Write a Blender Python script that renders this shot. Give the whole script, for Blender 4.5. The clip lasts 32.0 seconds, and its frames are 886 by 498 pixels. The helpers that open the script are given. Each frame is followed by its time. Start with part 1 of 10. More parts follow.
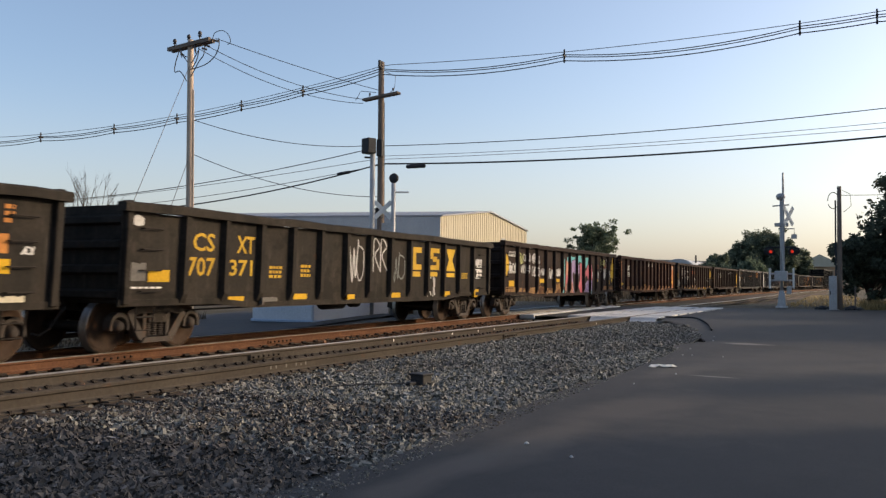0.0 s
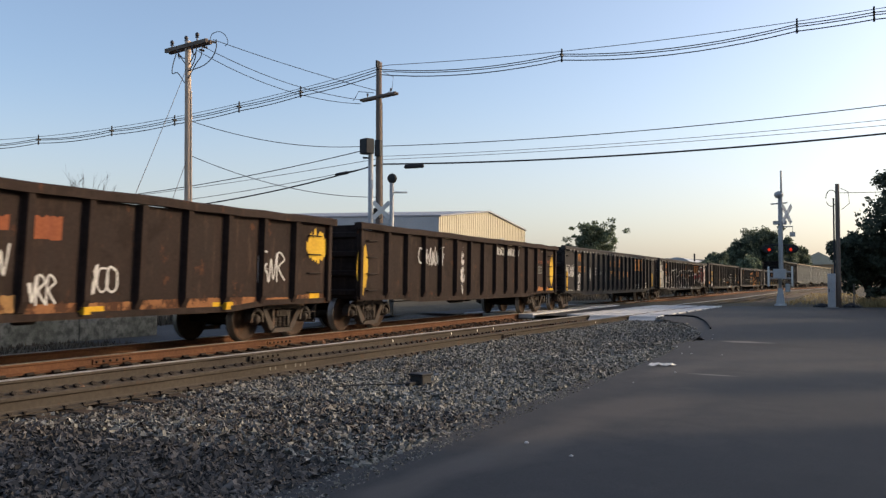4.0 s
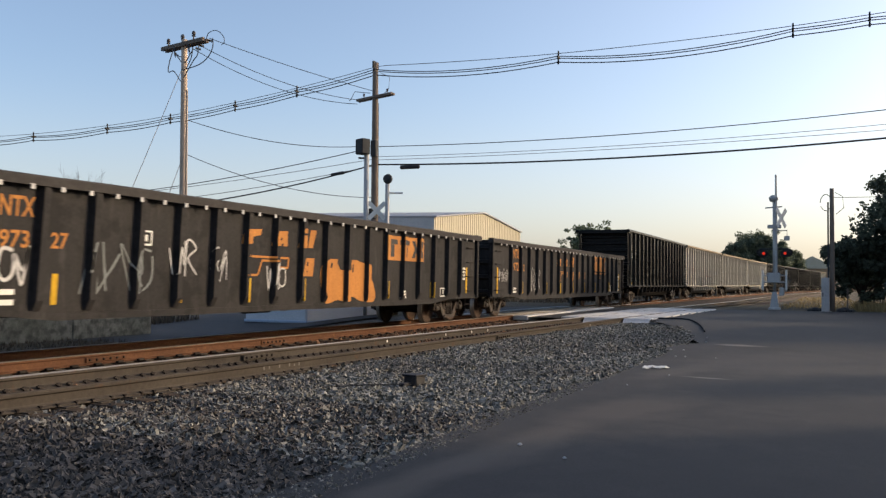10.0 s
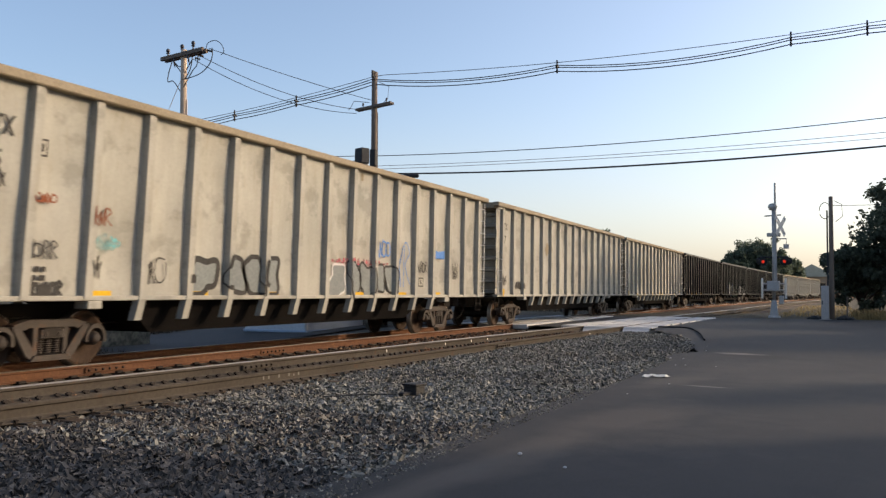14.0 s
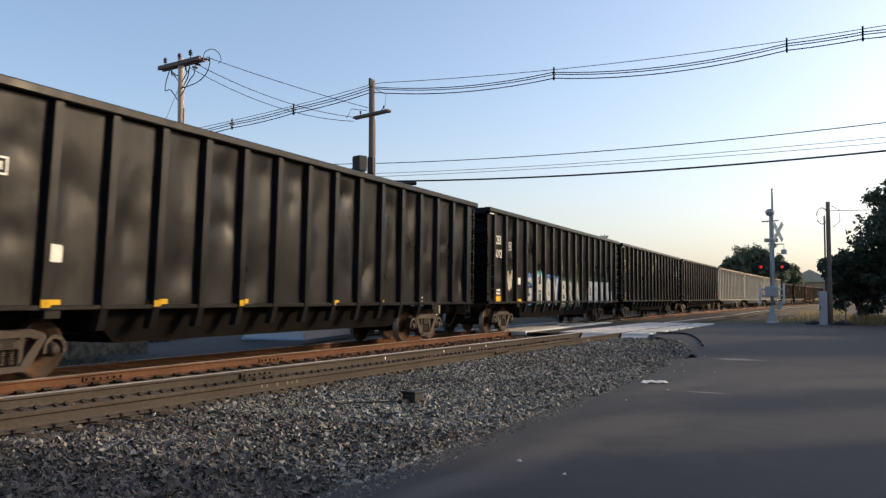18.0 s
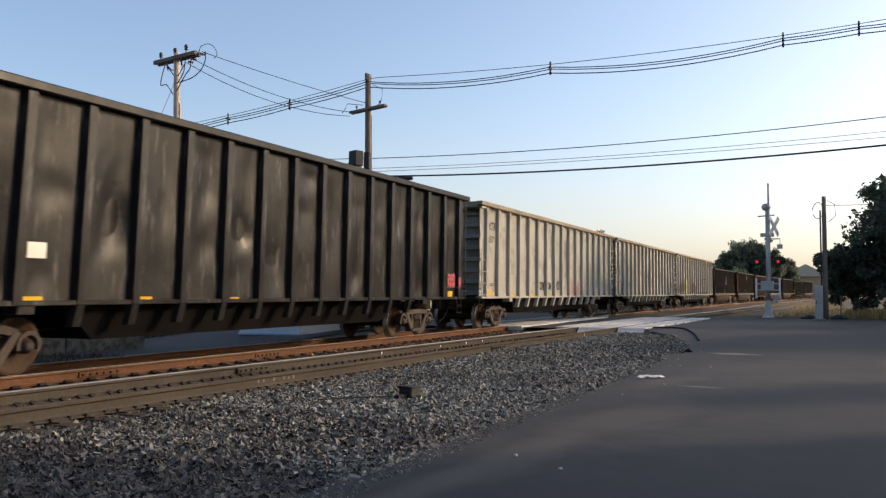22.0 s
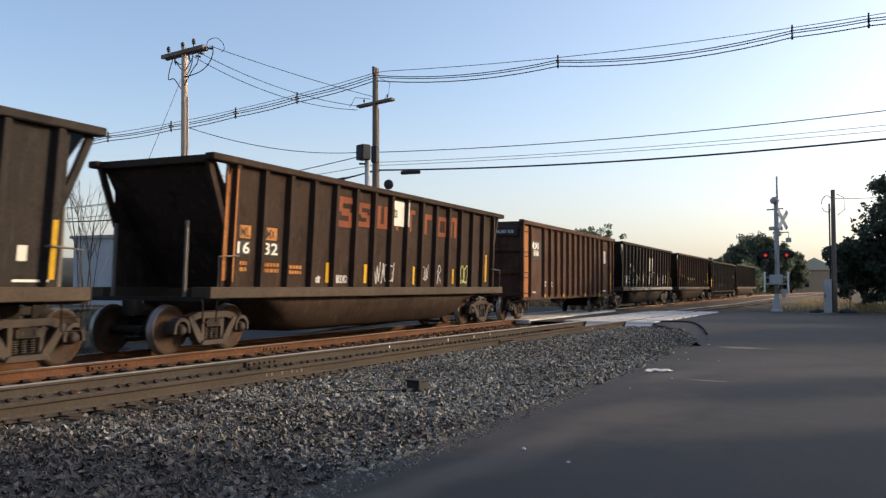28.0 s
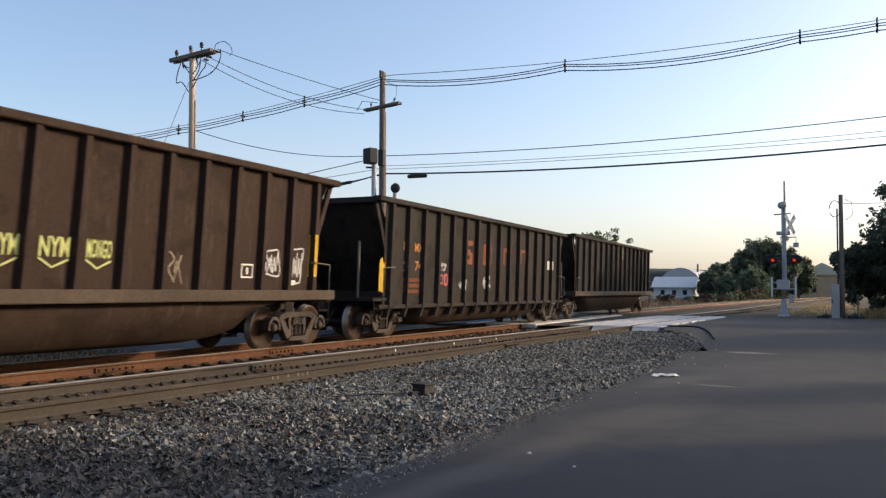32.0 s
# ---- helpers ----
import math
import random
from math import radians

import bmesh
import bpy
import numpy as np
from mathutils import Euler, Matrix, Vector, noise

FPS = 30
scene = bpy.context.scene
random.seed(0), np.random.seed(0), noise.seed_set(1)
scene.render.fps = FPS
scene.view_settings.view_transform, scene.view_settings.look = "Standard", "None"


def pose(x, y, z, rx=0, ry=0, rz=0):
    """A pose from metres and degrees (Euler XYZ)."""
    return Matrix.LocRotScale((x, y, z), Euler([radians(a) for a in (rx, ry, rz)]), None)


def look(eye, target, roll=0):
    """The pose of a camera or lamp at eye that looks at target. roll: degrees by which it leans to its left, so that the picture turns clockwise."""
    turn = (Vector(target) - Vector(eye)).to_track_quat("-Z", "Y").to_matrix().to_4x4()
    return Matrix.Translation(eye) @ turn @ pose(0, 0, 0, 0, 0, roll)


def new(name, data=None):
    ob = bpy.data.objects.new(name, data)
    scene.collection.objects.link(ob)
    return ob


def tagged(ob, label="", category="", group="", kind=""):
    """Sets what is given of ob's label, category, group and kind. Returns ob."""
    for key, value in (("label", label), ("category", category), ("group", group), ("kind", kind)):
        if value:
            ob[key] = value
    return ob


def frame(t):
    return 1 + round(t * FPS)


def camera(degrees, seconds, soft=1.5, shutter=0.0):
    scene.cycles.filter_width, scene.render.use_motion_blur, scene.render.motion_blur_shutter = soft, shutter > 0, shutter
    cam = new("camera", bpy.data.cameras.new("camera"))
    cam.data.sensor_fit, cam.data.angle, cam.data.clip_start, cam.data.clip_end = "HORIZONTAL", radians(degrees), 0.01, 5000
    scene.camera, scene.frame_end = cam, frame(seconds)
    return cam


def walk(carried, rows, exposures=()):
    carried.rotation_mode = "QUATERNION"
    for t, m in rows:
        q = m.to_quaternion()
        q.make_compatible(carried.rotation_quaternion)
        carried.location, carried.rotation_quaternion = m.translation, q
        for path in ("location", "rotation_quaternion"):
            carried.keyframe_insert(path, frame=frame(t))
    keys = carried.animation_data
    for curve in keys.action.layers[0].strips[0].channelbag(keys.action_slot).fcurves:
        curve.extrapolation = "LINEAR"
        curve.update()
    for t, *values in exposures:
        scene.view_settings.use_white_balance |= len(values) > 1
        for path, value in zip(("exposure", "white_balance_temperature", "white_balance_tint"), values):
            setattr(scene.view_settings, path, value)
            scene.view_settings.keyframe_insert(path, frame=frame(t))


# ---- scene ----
cam = camera(54.2, 32.0, soft=1.35, shutter=0.95)
# the sensor reads out from top to bottom, so that fast things lean
scene.cycles.rolling_shutter_type = 'TOP'
scene.cycles.rolling_shutter_duration = 0.12
EYE = (0.0, 0.0, 1.604)


def aim(heading, tilt, lean):
    """Pose of the hand-held camera: heading from the track's direction, tilt up, lean."""
    h, t = radians(heading), radians(tilt)
    way = Vector((math.cos(h) * math.cos(t), math.sin(h) * math.cos(t), math.sin(t)))
    return look(EYE, Vector(EYE) + way, lean)


PATH = [
    (0.0, aim(24.572, 2.085, 0.458)),
    (0.5, aim(24.578, 2.147, 0.303)),
    (1.0, aim(24.710, 2.299, 0.295)),
    (1.5, aim(24.741, 2.324, 0.295)),
    (2.0, aim(24.686, 2.362, 0.335)),
    (2.5, aim(24.544, 2.371, 0.299)),
    (3.0, aim(24.490, 2.311, 0.289)),
    (3.5, aim(24.515, 2.157, 0.135)),
    (5.5, aim(24.430, 1.941, 0.151)),
    (6.0, aim(24.381, 1.985, 0.263)),
    (6.5, aim(24.352, 1.991, 0.338)),
    (7.0, aim(24.291, 1.912, 0.339)),
    (7.5, aim(24.230, 1.850, 0.319)),
    (8.0, aim(24.230, 1.899, 0.291)),
    (8.5, aim(24.278, 2.085, 0.393)),
    (9.0, aim(24.234, 2.197, 0.536)),
    (9.5, aim(24.181, 2.179, 0.516)),
    (10.0, aim(24.160, 2.149, 0.587)),
    (10.5, aim(24.130, 2.138, 0.532)),
    (11.0, aim(24.132, 2.162, 0.500)),
    (11.5, aim(24.075, 2.274, 0.504)),
    (12.0, aim(24.029, 2.428, 0.409)),
    (12.5, aim(24.122, 2.475, 0.388)),
    (13.0, aim(24.147, 2.438, 0.517)),
    (13.5, aim(24.169, 2.497, 0.555)),
    (14.0, aim(24.127, 2.747, 0.440)),
    (14.5, aim(24.178, 3.038, 0.287)),
    (16.5, aim(23.815, 3.220, 0.265)),
    (17.0, aim(23.862, 3.130, 0.198)),
    (17.5, aim(23.935, 3.182, 0.184)),
    (18.0, aim(23.996, 3.220, 0.140)),
    (18.5, aim(23.959, 3.175, 0.061)),
    (19.0, aim(23.897, 3.073, -0.054)),
    (19.5, aim(23.843, 2.961, -0.076)),
    (20.0, aim(23.851, 2.918, -0.062)),
    (20.5, aim(23.860, 2.944, 0.001)),
    (21.0, aim(23.852, 2.999, 0.100)),
    (21.5, aim(23.839, 2.938, 0.172)),
    (22.0, aim(23.763, 2.887, 0.083)),
    (22.5, aim(23.743, 2.896, 0.076)),
    (23.0, aim(23.685, 3.018, 0.138)),
    (23.5, aim(23.626, 3.046, 0.118)),
    (24.0, aim(23.768, 2.878, 0.046)),
    (24.5, aim(23.948, 2.729, -0.078)),
    (25.0, aim(23.949, 2.646, -0.153)),
    (25.5, aim(24.004, 2.541, -0.175)),
    (27.5, aim(24.317, 2.365, -0.097)),
    (28.0, aim(24.260, 2.476, 0.057)),
    (28.5, aim(24.499, 2.652, 0.167)),
    (29.0, aim(24.598, 2.651, 0.297)),
    (29.5, aim(24.634, 2.681, 0.246)),
    (30.0, aim(24.650, 2.781, 0.199)),
    (30.5, aim(24.634, 2.851, 0.271)),
    (31.0, aim(24.646, 2.807, 0.351)),
    (31.5, aim(24.683, 2.641, 0.343)),
    (32.0, aim(24.685, 2.723, 0.275)),
]
walk(cam, PATH, [(t, e, 8550, 12) for t, e in ((0.0, 0.92), (7.0, 1.02), (11.3, 1.0), (11.9, 1.31), (13.2, 1.31), (13.9, 1.06), (17.0, 1.06), (20.0, 1.06), (25.0, 1.06), (32.0, 1.15))])

# ---- light: hazy evening, low sun beyond the crossing road ----
SUN_AZ, SUN_EL = -53.0, 18.0
world = bpy.data.worlds.new("sky")
scene.world = world
world.use_nodes = True
wn = world.node_tree
wn.nodes.clear()
sky = wn.nodes.new("ShaderNodeTexSky")
sky.sky_type = 'NISHITA'
sky.sun_disc = False
sky.sun_elevation = radians(SUN_EL)
sky.sun_rotation = radians(90.0 - SUN_AZ)
sky.air_density, sky.dust_density, sky.ozone_density = 0.8, 2.9, 4.0
sky.altitude = 50
bg = wn.nodes.new("ShaderNodeBackground")
bg.inputs["Strength"].default_value = 0.162
wo = wn.nodes.new("ShaderNodeOutputWorld")
# evening haze, thickest at the horizon
coord = wn.nodes.new("ShaderNodeTexCoord")
axes = wn.nodes.new("ShaderNodeSeparateXYZ")
thick = wn.nodes.new("ShaderNodeMapRange")
thick.interpolation_type = 'SMOOTHERSTEP'
thick.inputs[1].default_value, thick.inputs[2].default_value = -0.02, 0.26
thick.inputs[3].default_value, thick.inputs[4].default_value = 0.36, 0.0
veil = wn.nodes.new("ShaderNodeMix")
veil.data_type = 'RGBA'
veil.inputs[7].default_value = (2.42, 2.45, 2.75, 1)
wn.links.new(coord.outputs["Generated"], axes.inputs[0])
wn.links.new(axes.outputs["Z"], thick.inputs[0])
wn.links.new(thick.outputs[0], veil.inputs[0])
wn.links.new(sky.outputs[0], veil.inputs[6])
wn.links.new(veil.outputs[2], bg.inputs[0])
wn.links.new(bg.outputs[0], wo.inputs[0])

sun_data = bpy.data.lights.new("sun", "SUN")
sun_data.energy, sun_data.angle, sun_data.color = 1.42, radians(2.0), (1.0, 0.84, 0.67)
sun = new("sun", sun_data)
sa, se = radians(SUN_AZ), radians(SUN_EL)
to_sun = Vector((math.cos(sa) * math.cos(se), math.sin(sa) * math.cos(se), math.sin(se)))
sun.matrix_world = look(to_sun * 60, (0, 0, 0))
scene.view_settings.exposure = 0.0

# ---- materials ----


def shader(name, base, rough=0.7, metal=0.0, spec=0.3):
    m = bpy.data.materials.new(name)
    m.use_nodes = True
    nt = m.node_tree
    b = nt.nodes["Principled BSDF"]
    b.inputs["Base Color"].default_value = (*base, 1)
    b.inputs["Roughness"].default_value = rough
    b.inputs["Metallic"].default_value = metal
    b.inputs["Specular IOR Level"].default_value = spec
    return m, nt, b


def noise_node(nt, scale, detail=4, stretch=(1, 1, 1), shift=0.0, rough=0.55):
    tc = nt.nodes.new("ShaderNodeTexCoord")
    mp = nt.nodes.new("ShaderNodeMapping")
    mp.inputs["Scale"].default_value = stretch
    mp.inputs["Location"].default_value = (shift, shift * 0.7, shift * 1.3)
    nz = nt.nodes.new("ShaderNodeTexNoise")
    nz.inputs["Scale"].default_value = scale
    nz.inputs["Detail"].default_value = detail
    nz.inputs["Roughness"].default_value = rough
    nt.links.new(tc.outputs["Object"], mp.inputs[0])
    nt.links.new(mp.outputs[0], nz.inputs[0])
    return nz.outputs["Fac"]


def ramp(nt, fac, stops):
    r = nt.nodes.new("ShaderNodeValToRGB")
    els = r.color_ramp.elements
    while len(els) < len(stops):
        els.new(0.5)
    for e, (p, c) in zip(els, stops):
        e.position = p
        e.color = (*c, 1) if len(c) == 3 else c
    nt.links.new(fac, r.inputs[0])
    return r.outputs[0]


def blend(nt, fac, a, b, mode='MIX'):
    mx = nt.nodes.new("ShaderNodeMix")
    mx.data_type, mx.blend_type = 'RGBA', mode
    for sock, v in ((mx.inputs[0], fac), (mx.inputs[6], a), (mx.inputs[7], b)):
        if isinstance(v, (int, float)):
            sock.default_value = v
        elif isinstance(v, tuple):
            sock.default_value = (*v, 1)
        else:
            nt.links.new(v, sock)
    return mx.outputs[2]


def bump(nt, b, height, strength=0.3, dist=0.02):
    bp = nt.nodes.new("ShaderNodeBump")
    bp.inputs["Strength"].default_value = strength
    bp.inputs["Distance"].default_value = dist
    nt.links.new(height, bp.inputs["Height"])
    nt.links.new(bp.outputs[0], b.inputs["Normal"])


def weathered(name, base, dirt, rust=None, rust_at=0.62, rough=0.6, metal=0.0, spec=0.07, streak=True, dents=0.0, fine=18.0, spread=0.25, scuff=None, grain=0.25):
    """Painted or bare surface with large stains, vertical streaks, fine grain and rust spots."""
    m, nt, b = shader(name, base, rough, metal, spec)
    big = noise_node(nt, 0.9, 5)
    col = blend(nt, ramp(nt, big, [(0.5 - spread, (0, 0, 0)), (0.5 + spread, (1, 1, 1))]), base, dirt)
    if streak:
        st = noise_node(nt, 2.0, 5, (3.0, 3.0, 0.25), 3.1)
        col = blend(nt, ramp(nt, st, [(0.45, (0, 0, 0)), (0.75, (0.55, 0.55, 0.55))]), col, dirt)
    gr = noise_node(nt, fine, 6, shift=5.0)
    col = blend(nt, grain, col, ramp(nt, gr, [(0.3, (0.25, 0.25, 0.25)), (0.7, (0.9, 0.9, 0.9))]), 'OVERLAY')
    if scuff:
        sc = noise_node(nt, 3.0, 7, (2.2, 2.2, 0.35), 13.0, 0.7)
        col = blend(nt, ramp(nt, sc, [(0.55, (0, 0, 0)), (0.72, (0.7, 0.7, 0.7))]), col, scuff)
        sm = noise_node(nt, 1.1, 6, (1, 1, 1.2), 21.0, 0.65)
        col = blend(nt, ramp(nt, sm, [(0.52, (0, 0, 0)), (0.60, (0.45, 0.45, 0.45))]), col, tuple(v * 0.45 for v in base))
    if rust:
        rs = noise_node(nt, 2.6, 8, (1, 1, 0.7), 9.0, 0.7)
        col = blend(nt, ramp(nt, rs, [(rust_at, (0, 0, 0)), (rust_at + 0.05, (1, 1, 1))]), col, rust)
    nt.links.new(col, b.inputs["Base Color"])
    rr = nt.nodes.new("ShaderNodeMapRange")
    rr.inputs[3].default_value, rr.inputs[4].default_value = max(0.05, rough - 0.15), min(1.0, rough + 0.2)
    nt.links.new(big, rr.inputs[0])
    nt.links.new(rr.outputs[0], b.inputs["Roughness"])
    if dents:
        dn = noise_node(nt, 1.3, 2, (1, 1, 0.6), 2.0)
        bump(nt, b, dn, dents, 0.12)
    else:
        bump(nt, b, gr, 0.15, 0.01)
    return m


M = {}
M["gon_grey"] = weathered("weathered_dark_paint", (0.0157, 0.0140, 0.0124), (0.0396, 0.0324, 0.0259), (0.0540, 0.0252, 0.0130), 0.66, 0.72, dents=0.15, scuff=(0.060, 0.052, 0.045))
M["gon_rust"] = weathered("rusted_brown_paint", (0.029, 0.0175, 0.0140), (0.027, 0.0205, 0.0185), (0.080, 0.035, 0.020), 0.61, 0.75, dents=0.2, scuff=(0.075, 0.050, 0.036))
M["gon_maroon"] = weathered("faded_maroon_paint", (0.034, 0.0145, 0.0115), (0.027, 0.0165, 0.0145), (0.10, 0.044, 0.020), 0.57, 0.75, dents=0.2, scuff=(0.07, 0.045, 0.036))
M["gon_charcoal"] = weathered("charcoal_paint", (0.0215, 0.0205, 0.0210), (0.0340, 0.0315, 0.0305), None, rough=0.62, dents=0.2, scuff=(0.060, 0.056, 0.054))
M["chord_dusty"] = weathered("dusty_charcoal_chord", (0.036, 0.034, 0.033), (0.058, 0.053, 0.050), (0.07, 0.045, 0.03), 0.66, rough=0.8)
# the shadow beneath the tall wagons is put into this near-black colour
M["tub_shade"] = weathered("shade_black_underside", (0.0065, 0.006, 0.006), (0.011, 0.0095, 0.009), None, rough=0.9, spec=0.03)
M["tall_black"] = weathered("glossy_black_paint", (0.0075, 0.0073, 0.0082), (0.0128, 0.0124, 0.0128), None, rough=0.30, spec=0.08, dents=0.25, spread=0.14, scuff=(0.023, 0.022, 0.0225))
M["tall_worn"] = weathered("scraped_black_paint", (0.0098, 0.0097, 0.0105), (0.021, 0.0195, 0.019), None, rough=0.32, spec=0.09, dents=0.3, spread=0.20, scuff=(0.14, 0.134, 0.128))
M["tall_cream"] = weathered("aged_cream_paint", (0.370, 0.360, 0.322), (0.29, 0.274, 0.236), (0.19, 0.125, 0.075), 0.72, rough=0.6, dents=0.3, scuff=(0.27, 0.235, 0.18), grain=0.08, spread=0.32)
M["cream_chord"] = weathered("stained_cream_chord", (0.27, 0.225, 0.165), (0.20, 0.16, 0.112), (0.16, 0.095, 0.056), 0.64)
M["hop_black"] = weathered("sooty_black_paint", (0.020, 0.0175, 0.016), (0.040, 0.033, 0.029), (0.0525, 0.0285, 0.0165), 0.68, 0.75, dents=0.15, scuff=(0.06, 0.054, 0.05))
M["hop_brown"] = weathered("brown_black_paint", (0.033, 0.020, 0.0155), (0.041, 0.0275, 0.021), (0.0750, 0.0375, 0.0195), 0.66, 0.75, dents=0.15, scuff=(0.09, 0.066, 0.052))
M["box_brown"] = weathered("dull_brown_paint", (0.088, 0.046, 0.031), (0.062, 0.035, 0.026), (0.14, 0.058, 0.027), 0.66, 0.75, dents=0.25, scuff=(0.12, 0.082, 0.064))
M["rust_orange"] = weathered("bright_rusty_orange_paint", (0.42, 0.17, 0.06), (0.30, 0.115, 0.045), (0.08, 0.035, 0.018), 0.62)
M["band_tan"] = weathered("peeling_tan_band", (0.33, 0.20, 0.085), (0.20, 0.10, 0.045), (0.07, 0.030, 0.016), 0.50)
M["band_rust"] = weathered("peeling_orange_band", (0.18, 0.072, 0.032), (0.24, 0.115, 0.052), (0.06, 0.026, 0.015), 0.50)
M["ledge"] = weathered("dusty_steel_ledge", (0.08, 0.062, 0.047), (0.055, 0.04, 0.03), (0.09, 0.046, 0.025), 0.6)
M["truck_steel"] = weathered("dusty_cast_steel", (0.062, 0.048, 0.040), (0.024, 0.020, 0.018), (0.075, 0.040, 0.025), 0.54, 0.62, spec=0.2, streak=False)
M["dark_iron"] = weathered("greasy_black_iron", (0.022, 0.019, 0.017), (0.034, 0.028, 0.024), (0.05, 0.028, 0.018), 0.62, 0.7, streak=False)
M["wheel_face"] = weathered("rusty_wheel_plate", (0.06, 0.036, 0.025), (0.04, 0.027, 0.02), (0.09, 0.042, 0.022), 0.55, 0.65, streak=False)
M["bright_steel"] = weathered("worn_bright_steel", (0.34, 0.32, 0.30), (0.22, 0.19, 0.165), None, rough=0.45, metal=1.0, streak=False)
M["rail_worn"] = weathered("dull_worn_railhead", (0.30, 0.275, 0.25), (0.22, 0.195, 0.17), None, rough=0.42, metal=0.8, streak=False)
M["rail_rust"] = weathered("rusty_rail_web", (0.066, 0.056, 0.046), (0.052, 0.044, 0.037), (0.078, 0.052, 0.037), 0.6, 0.85, streak=False)
M["rail_orange"] = weathered("orange_rusty_rail_web", (0.128, 0.060, 0.034), (0.090, 0.045, 0.028), (0.165, 0.078, 0.042), 0.6, 0.9, streak=False)
M["tie"] = weathered("creosoted_tie", (0.05, 0.036, 0.027), (0.085, 0.062, 0.045), None, rough=0.9, fine=30)
M["paint_white"] = weathered("white_stencil_paint", (0.78, 0.76, 0.70), (0.62, 0.60, 0.55), None, rough=0.7, spread=0.2)
M["paint_yellow"] = weathered("yellow_paint", (0.62, 0.36, 0.03), (0.45, 0.26, 0.03), None, rough=0.65, spread=0.2)
M["paint_gold"] = weathered("golden_yellow_paint", (0.60, 0.37, 0.045), (0.42, 0.25, 0.04), None, rough=0.65, spread=0.2)
M["paint_orange"] = weathered("faded_orange_paint", (0.50, 0.21, 0.06), (0.36, 0.15, 0.05), None, rough=0.7, spread=0.2)
M["paint_rustred"] = weathered("faded_red_orange_paint", (0.24, 0.075, 0.035), (0.15, 0.05, 0.03), None, rough=0.75, spread=0.2)
M["paint_black"] = weathered("black_stencil_paint", (0.03, 0.03, 0.03), (0.06, 0.055, 0.05), None, rough=0.7)
M["paint_grey"] = weathered("grey_patch_paint", (0.16, 0.155, 0.145), (0.12, 0.11, 0.1), None, rough=0.7)
M["spray_teal"] = weathered("teal_spray_paint", (0.10, 0.42, 0.42), (0.08, 0.32, 0.34), None, rough=0.6)
M["spray_blue"] = weathered("blue_spray_paint", (0.06, 0.16, 0.42), (0.08, 0.2, 0.42), None, rough=0.6)
M["spray_pink"] = weathered("pink_red_spray_paint", (0.52, 0.13, 0.14), (0.42, 0.10, 0.13), None, rough=0.6)
M["spray_red"] = weathered("dark_red_spray_paint", (0.24, 0.03, 0.04), (0.15, 0.025, 0.035), None, rough=0.6)
M["spray_maroon"] = weathered("maroon_spray_paint", (0.10, 0.035, 0.04), (0.07, 0.03, 0.035), None, rough=0.6)
M["spray_green"] = weathered("dark_green_spray_paint", (0.02, 0.11, 0.08), (0.025, 0.09, 0.07), None, rough=0.6)
M["spray_lime"] = weathered("pale_yellow_spray_paint", (0.55, 0.58, 0.22), (0.42, 0.46, 0.2), None, rough=0.6)
M["spray_lilac"] = weathered("lilac_spray_paint", (0.30, 0.22, 0.36), (0.24, 0.18, 0.3), None, rough=0.6)
M["spray_white"] = weathered("white_spray_paint", (0.55, 0.54, 0.52), (0.42, 0.41, 0.4), None, rough=0.65)
M["spray_silver"] = weathered("silver_spray_paint", (0.36, 0.37, 0.36), (0.27, 0.28, 0.275), None, rough=0.5)
M["spray_peach"] = weathered("peach_spray_paint", (0.50, 0.24, 0.16), (0.44, 0.17, 0.14), None, rough=0.6)
M["spray_grey"] = weathered("grey_spray_paint", (0.20, 0.22, 0.21), (0.16, 0.17, 0.17), None, rough=0.65)
M["plastic_white"], _, _ = shader("white_placard", (0.6, 0.58, 0.52), 0.5)

# ballast, road and ground


def stone_material(name, stops, island=True):
    m, nt, b = shader(name, (0.2, 0.2, 0.2), 0.9, spec=0.2)
    g = nt.nodes.new("ShaderNodeNewGeometry")
    col = ramp(nt, g.outputs["Random Per Island"], stops)
    gr = noise_node(nt, 60, 4)
    col = blend(nt, 0.35, col, ramp(nt, gr, [(0.3, (0.3, 0.3, 0.3)), (0.7, (0.8, 0.8, 0.8))]), 'OVERLAY')
    big = noise_node(nt, 0.5, 4, shift=7)
    col = blend(nt, ramp(nt, big, [(0.42, (0, 0, 0)), (0.62, (0.5, 0.5, 0.5))]), col, (0.12, 0.10, 0.085))
    nt.links.new(col, b.inputs["Base Color"])
    bump(nt, b, gr, 0.3, 0.006)
    return m


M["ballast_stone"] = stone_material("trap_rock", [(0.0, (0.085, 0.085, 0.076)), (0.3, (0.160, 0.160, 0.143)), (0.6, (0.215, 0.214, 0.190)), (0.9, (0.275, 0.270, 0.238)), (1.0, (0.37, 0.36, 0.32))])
# brown rock of the left ballast, darkened further to stand in for shade
M["shaded_brown_stone"] = stone_material("shade_toned_brown_rock", [(0.0, (0.042, 0.039, 0.037)), (0.4, (0.066, 0.061, 0.057)), (0.75, (0.092, 0.085, 0.079)), (0.95, (0.130, 0.120, 0.112)), (1.0, (0.23, 0.215, 0.20))])
M["rust_stone"] = stone_material("rust_dusted_rock", [(0.0, (0.03, 0.018, 0.012)), (0.4, (0.09, 0.045, 0.026)), (0.75, (0.17, 0.08, 0.042)), (1.0, (0.30, 0.17, 0.10))])


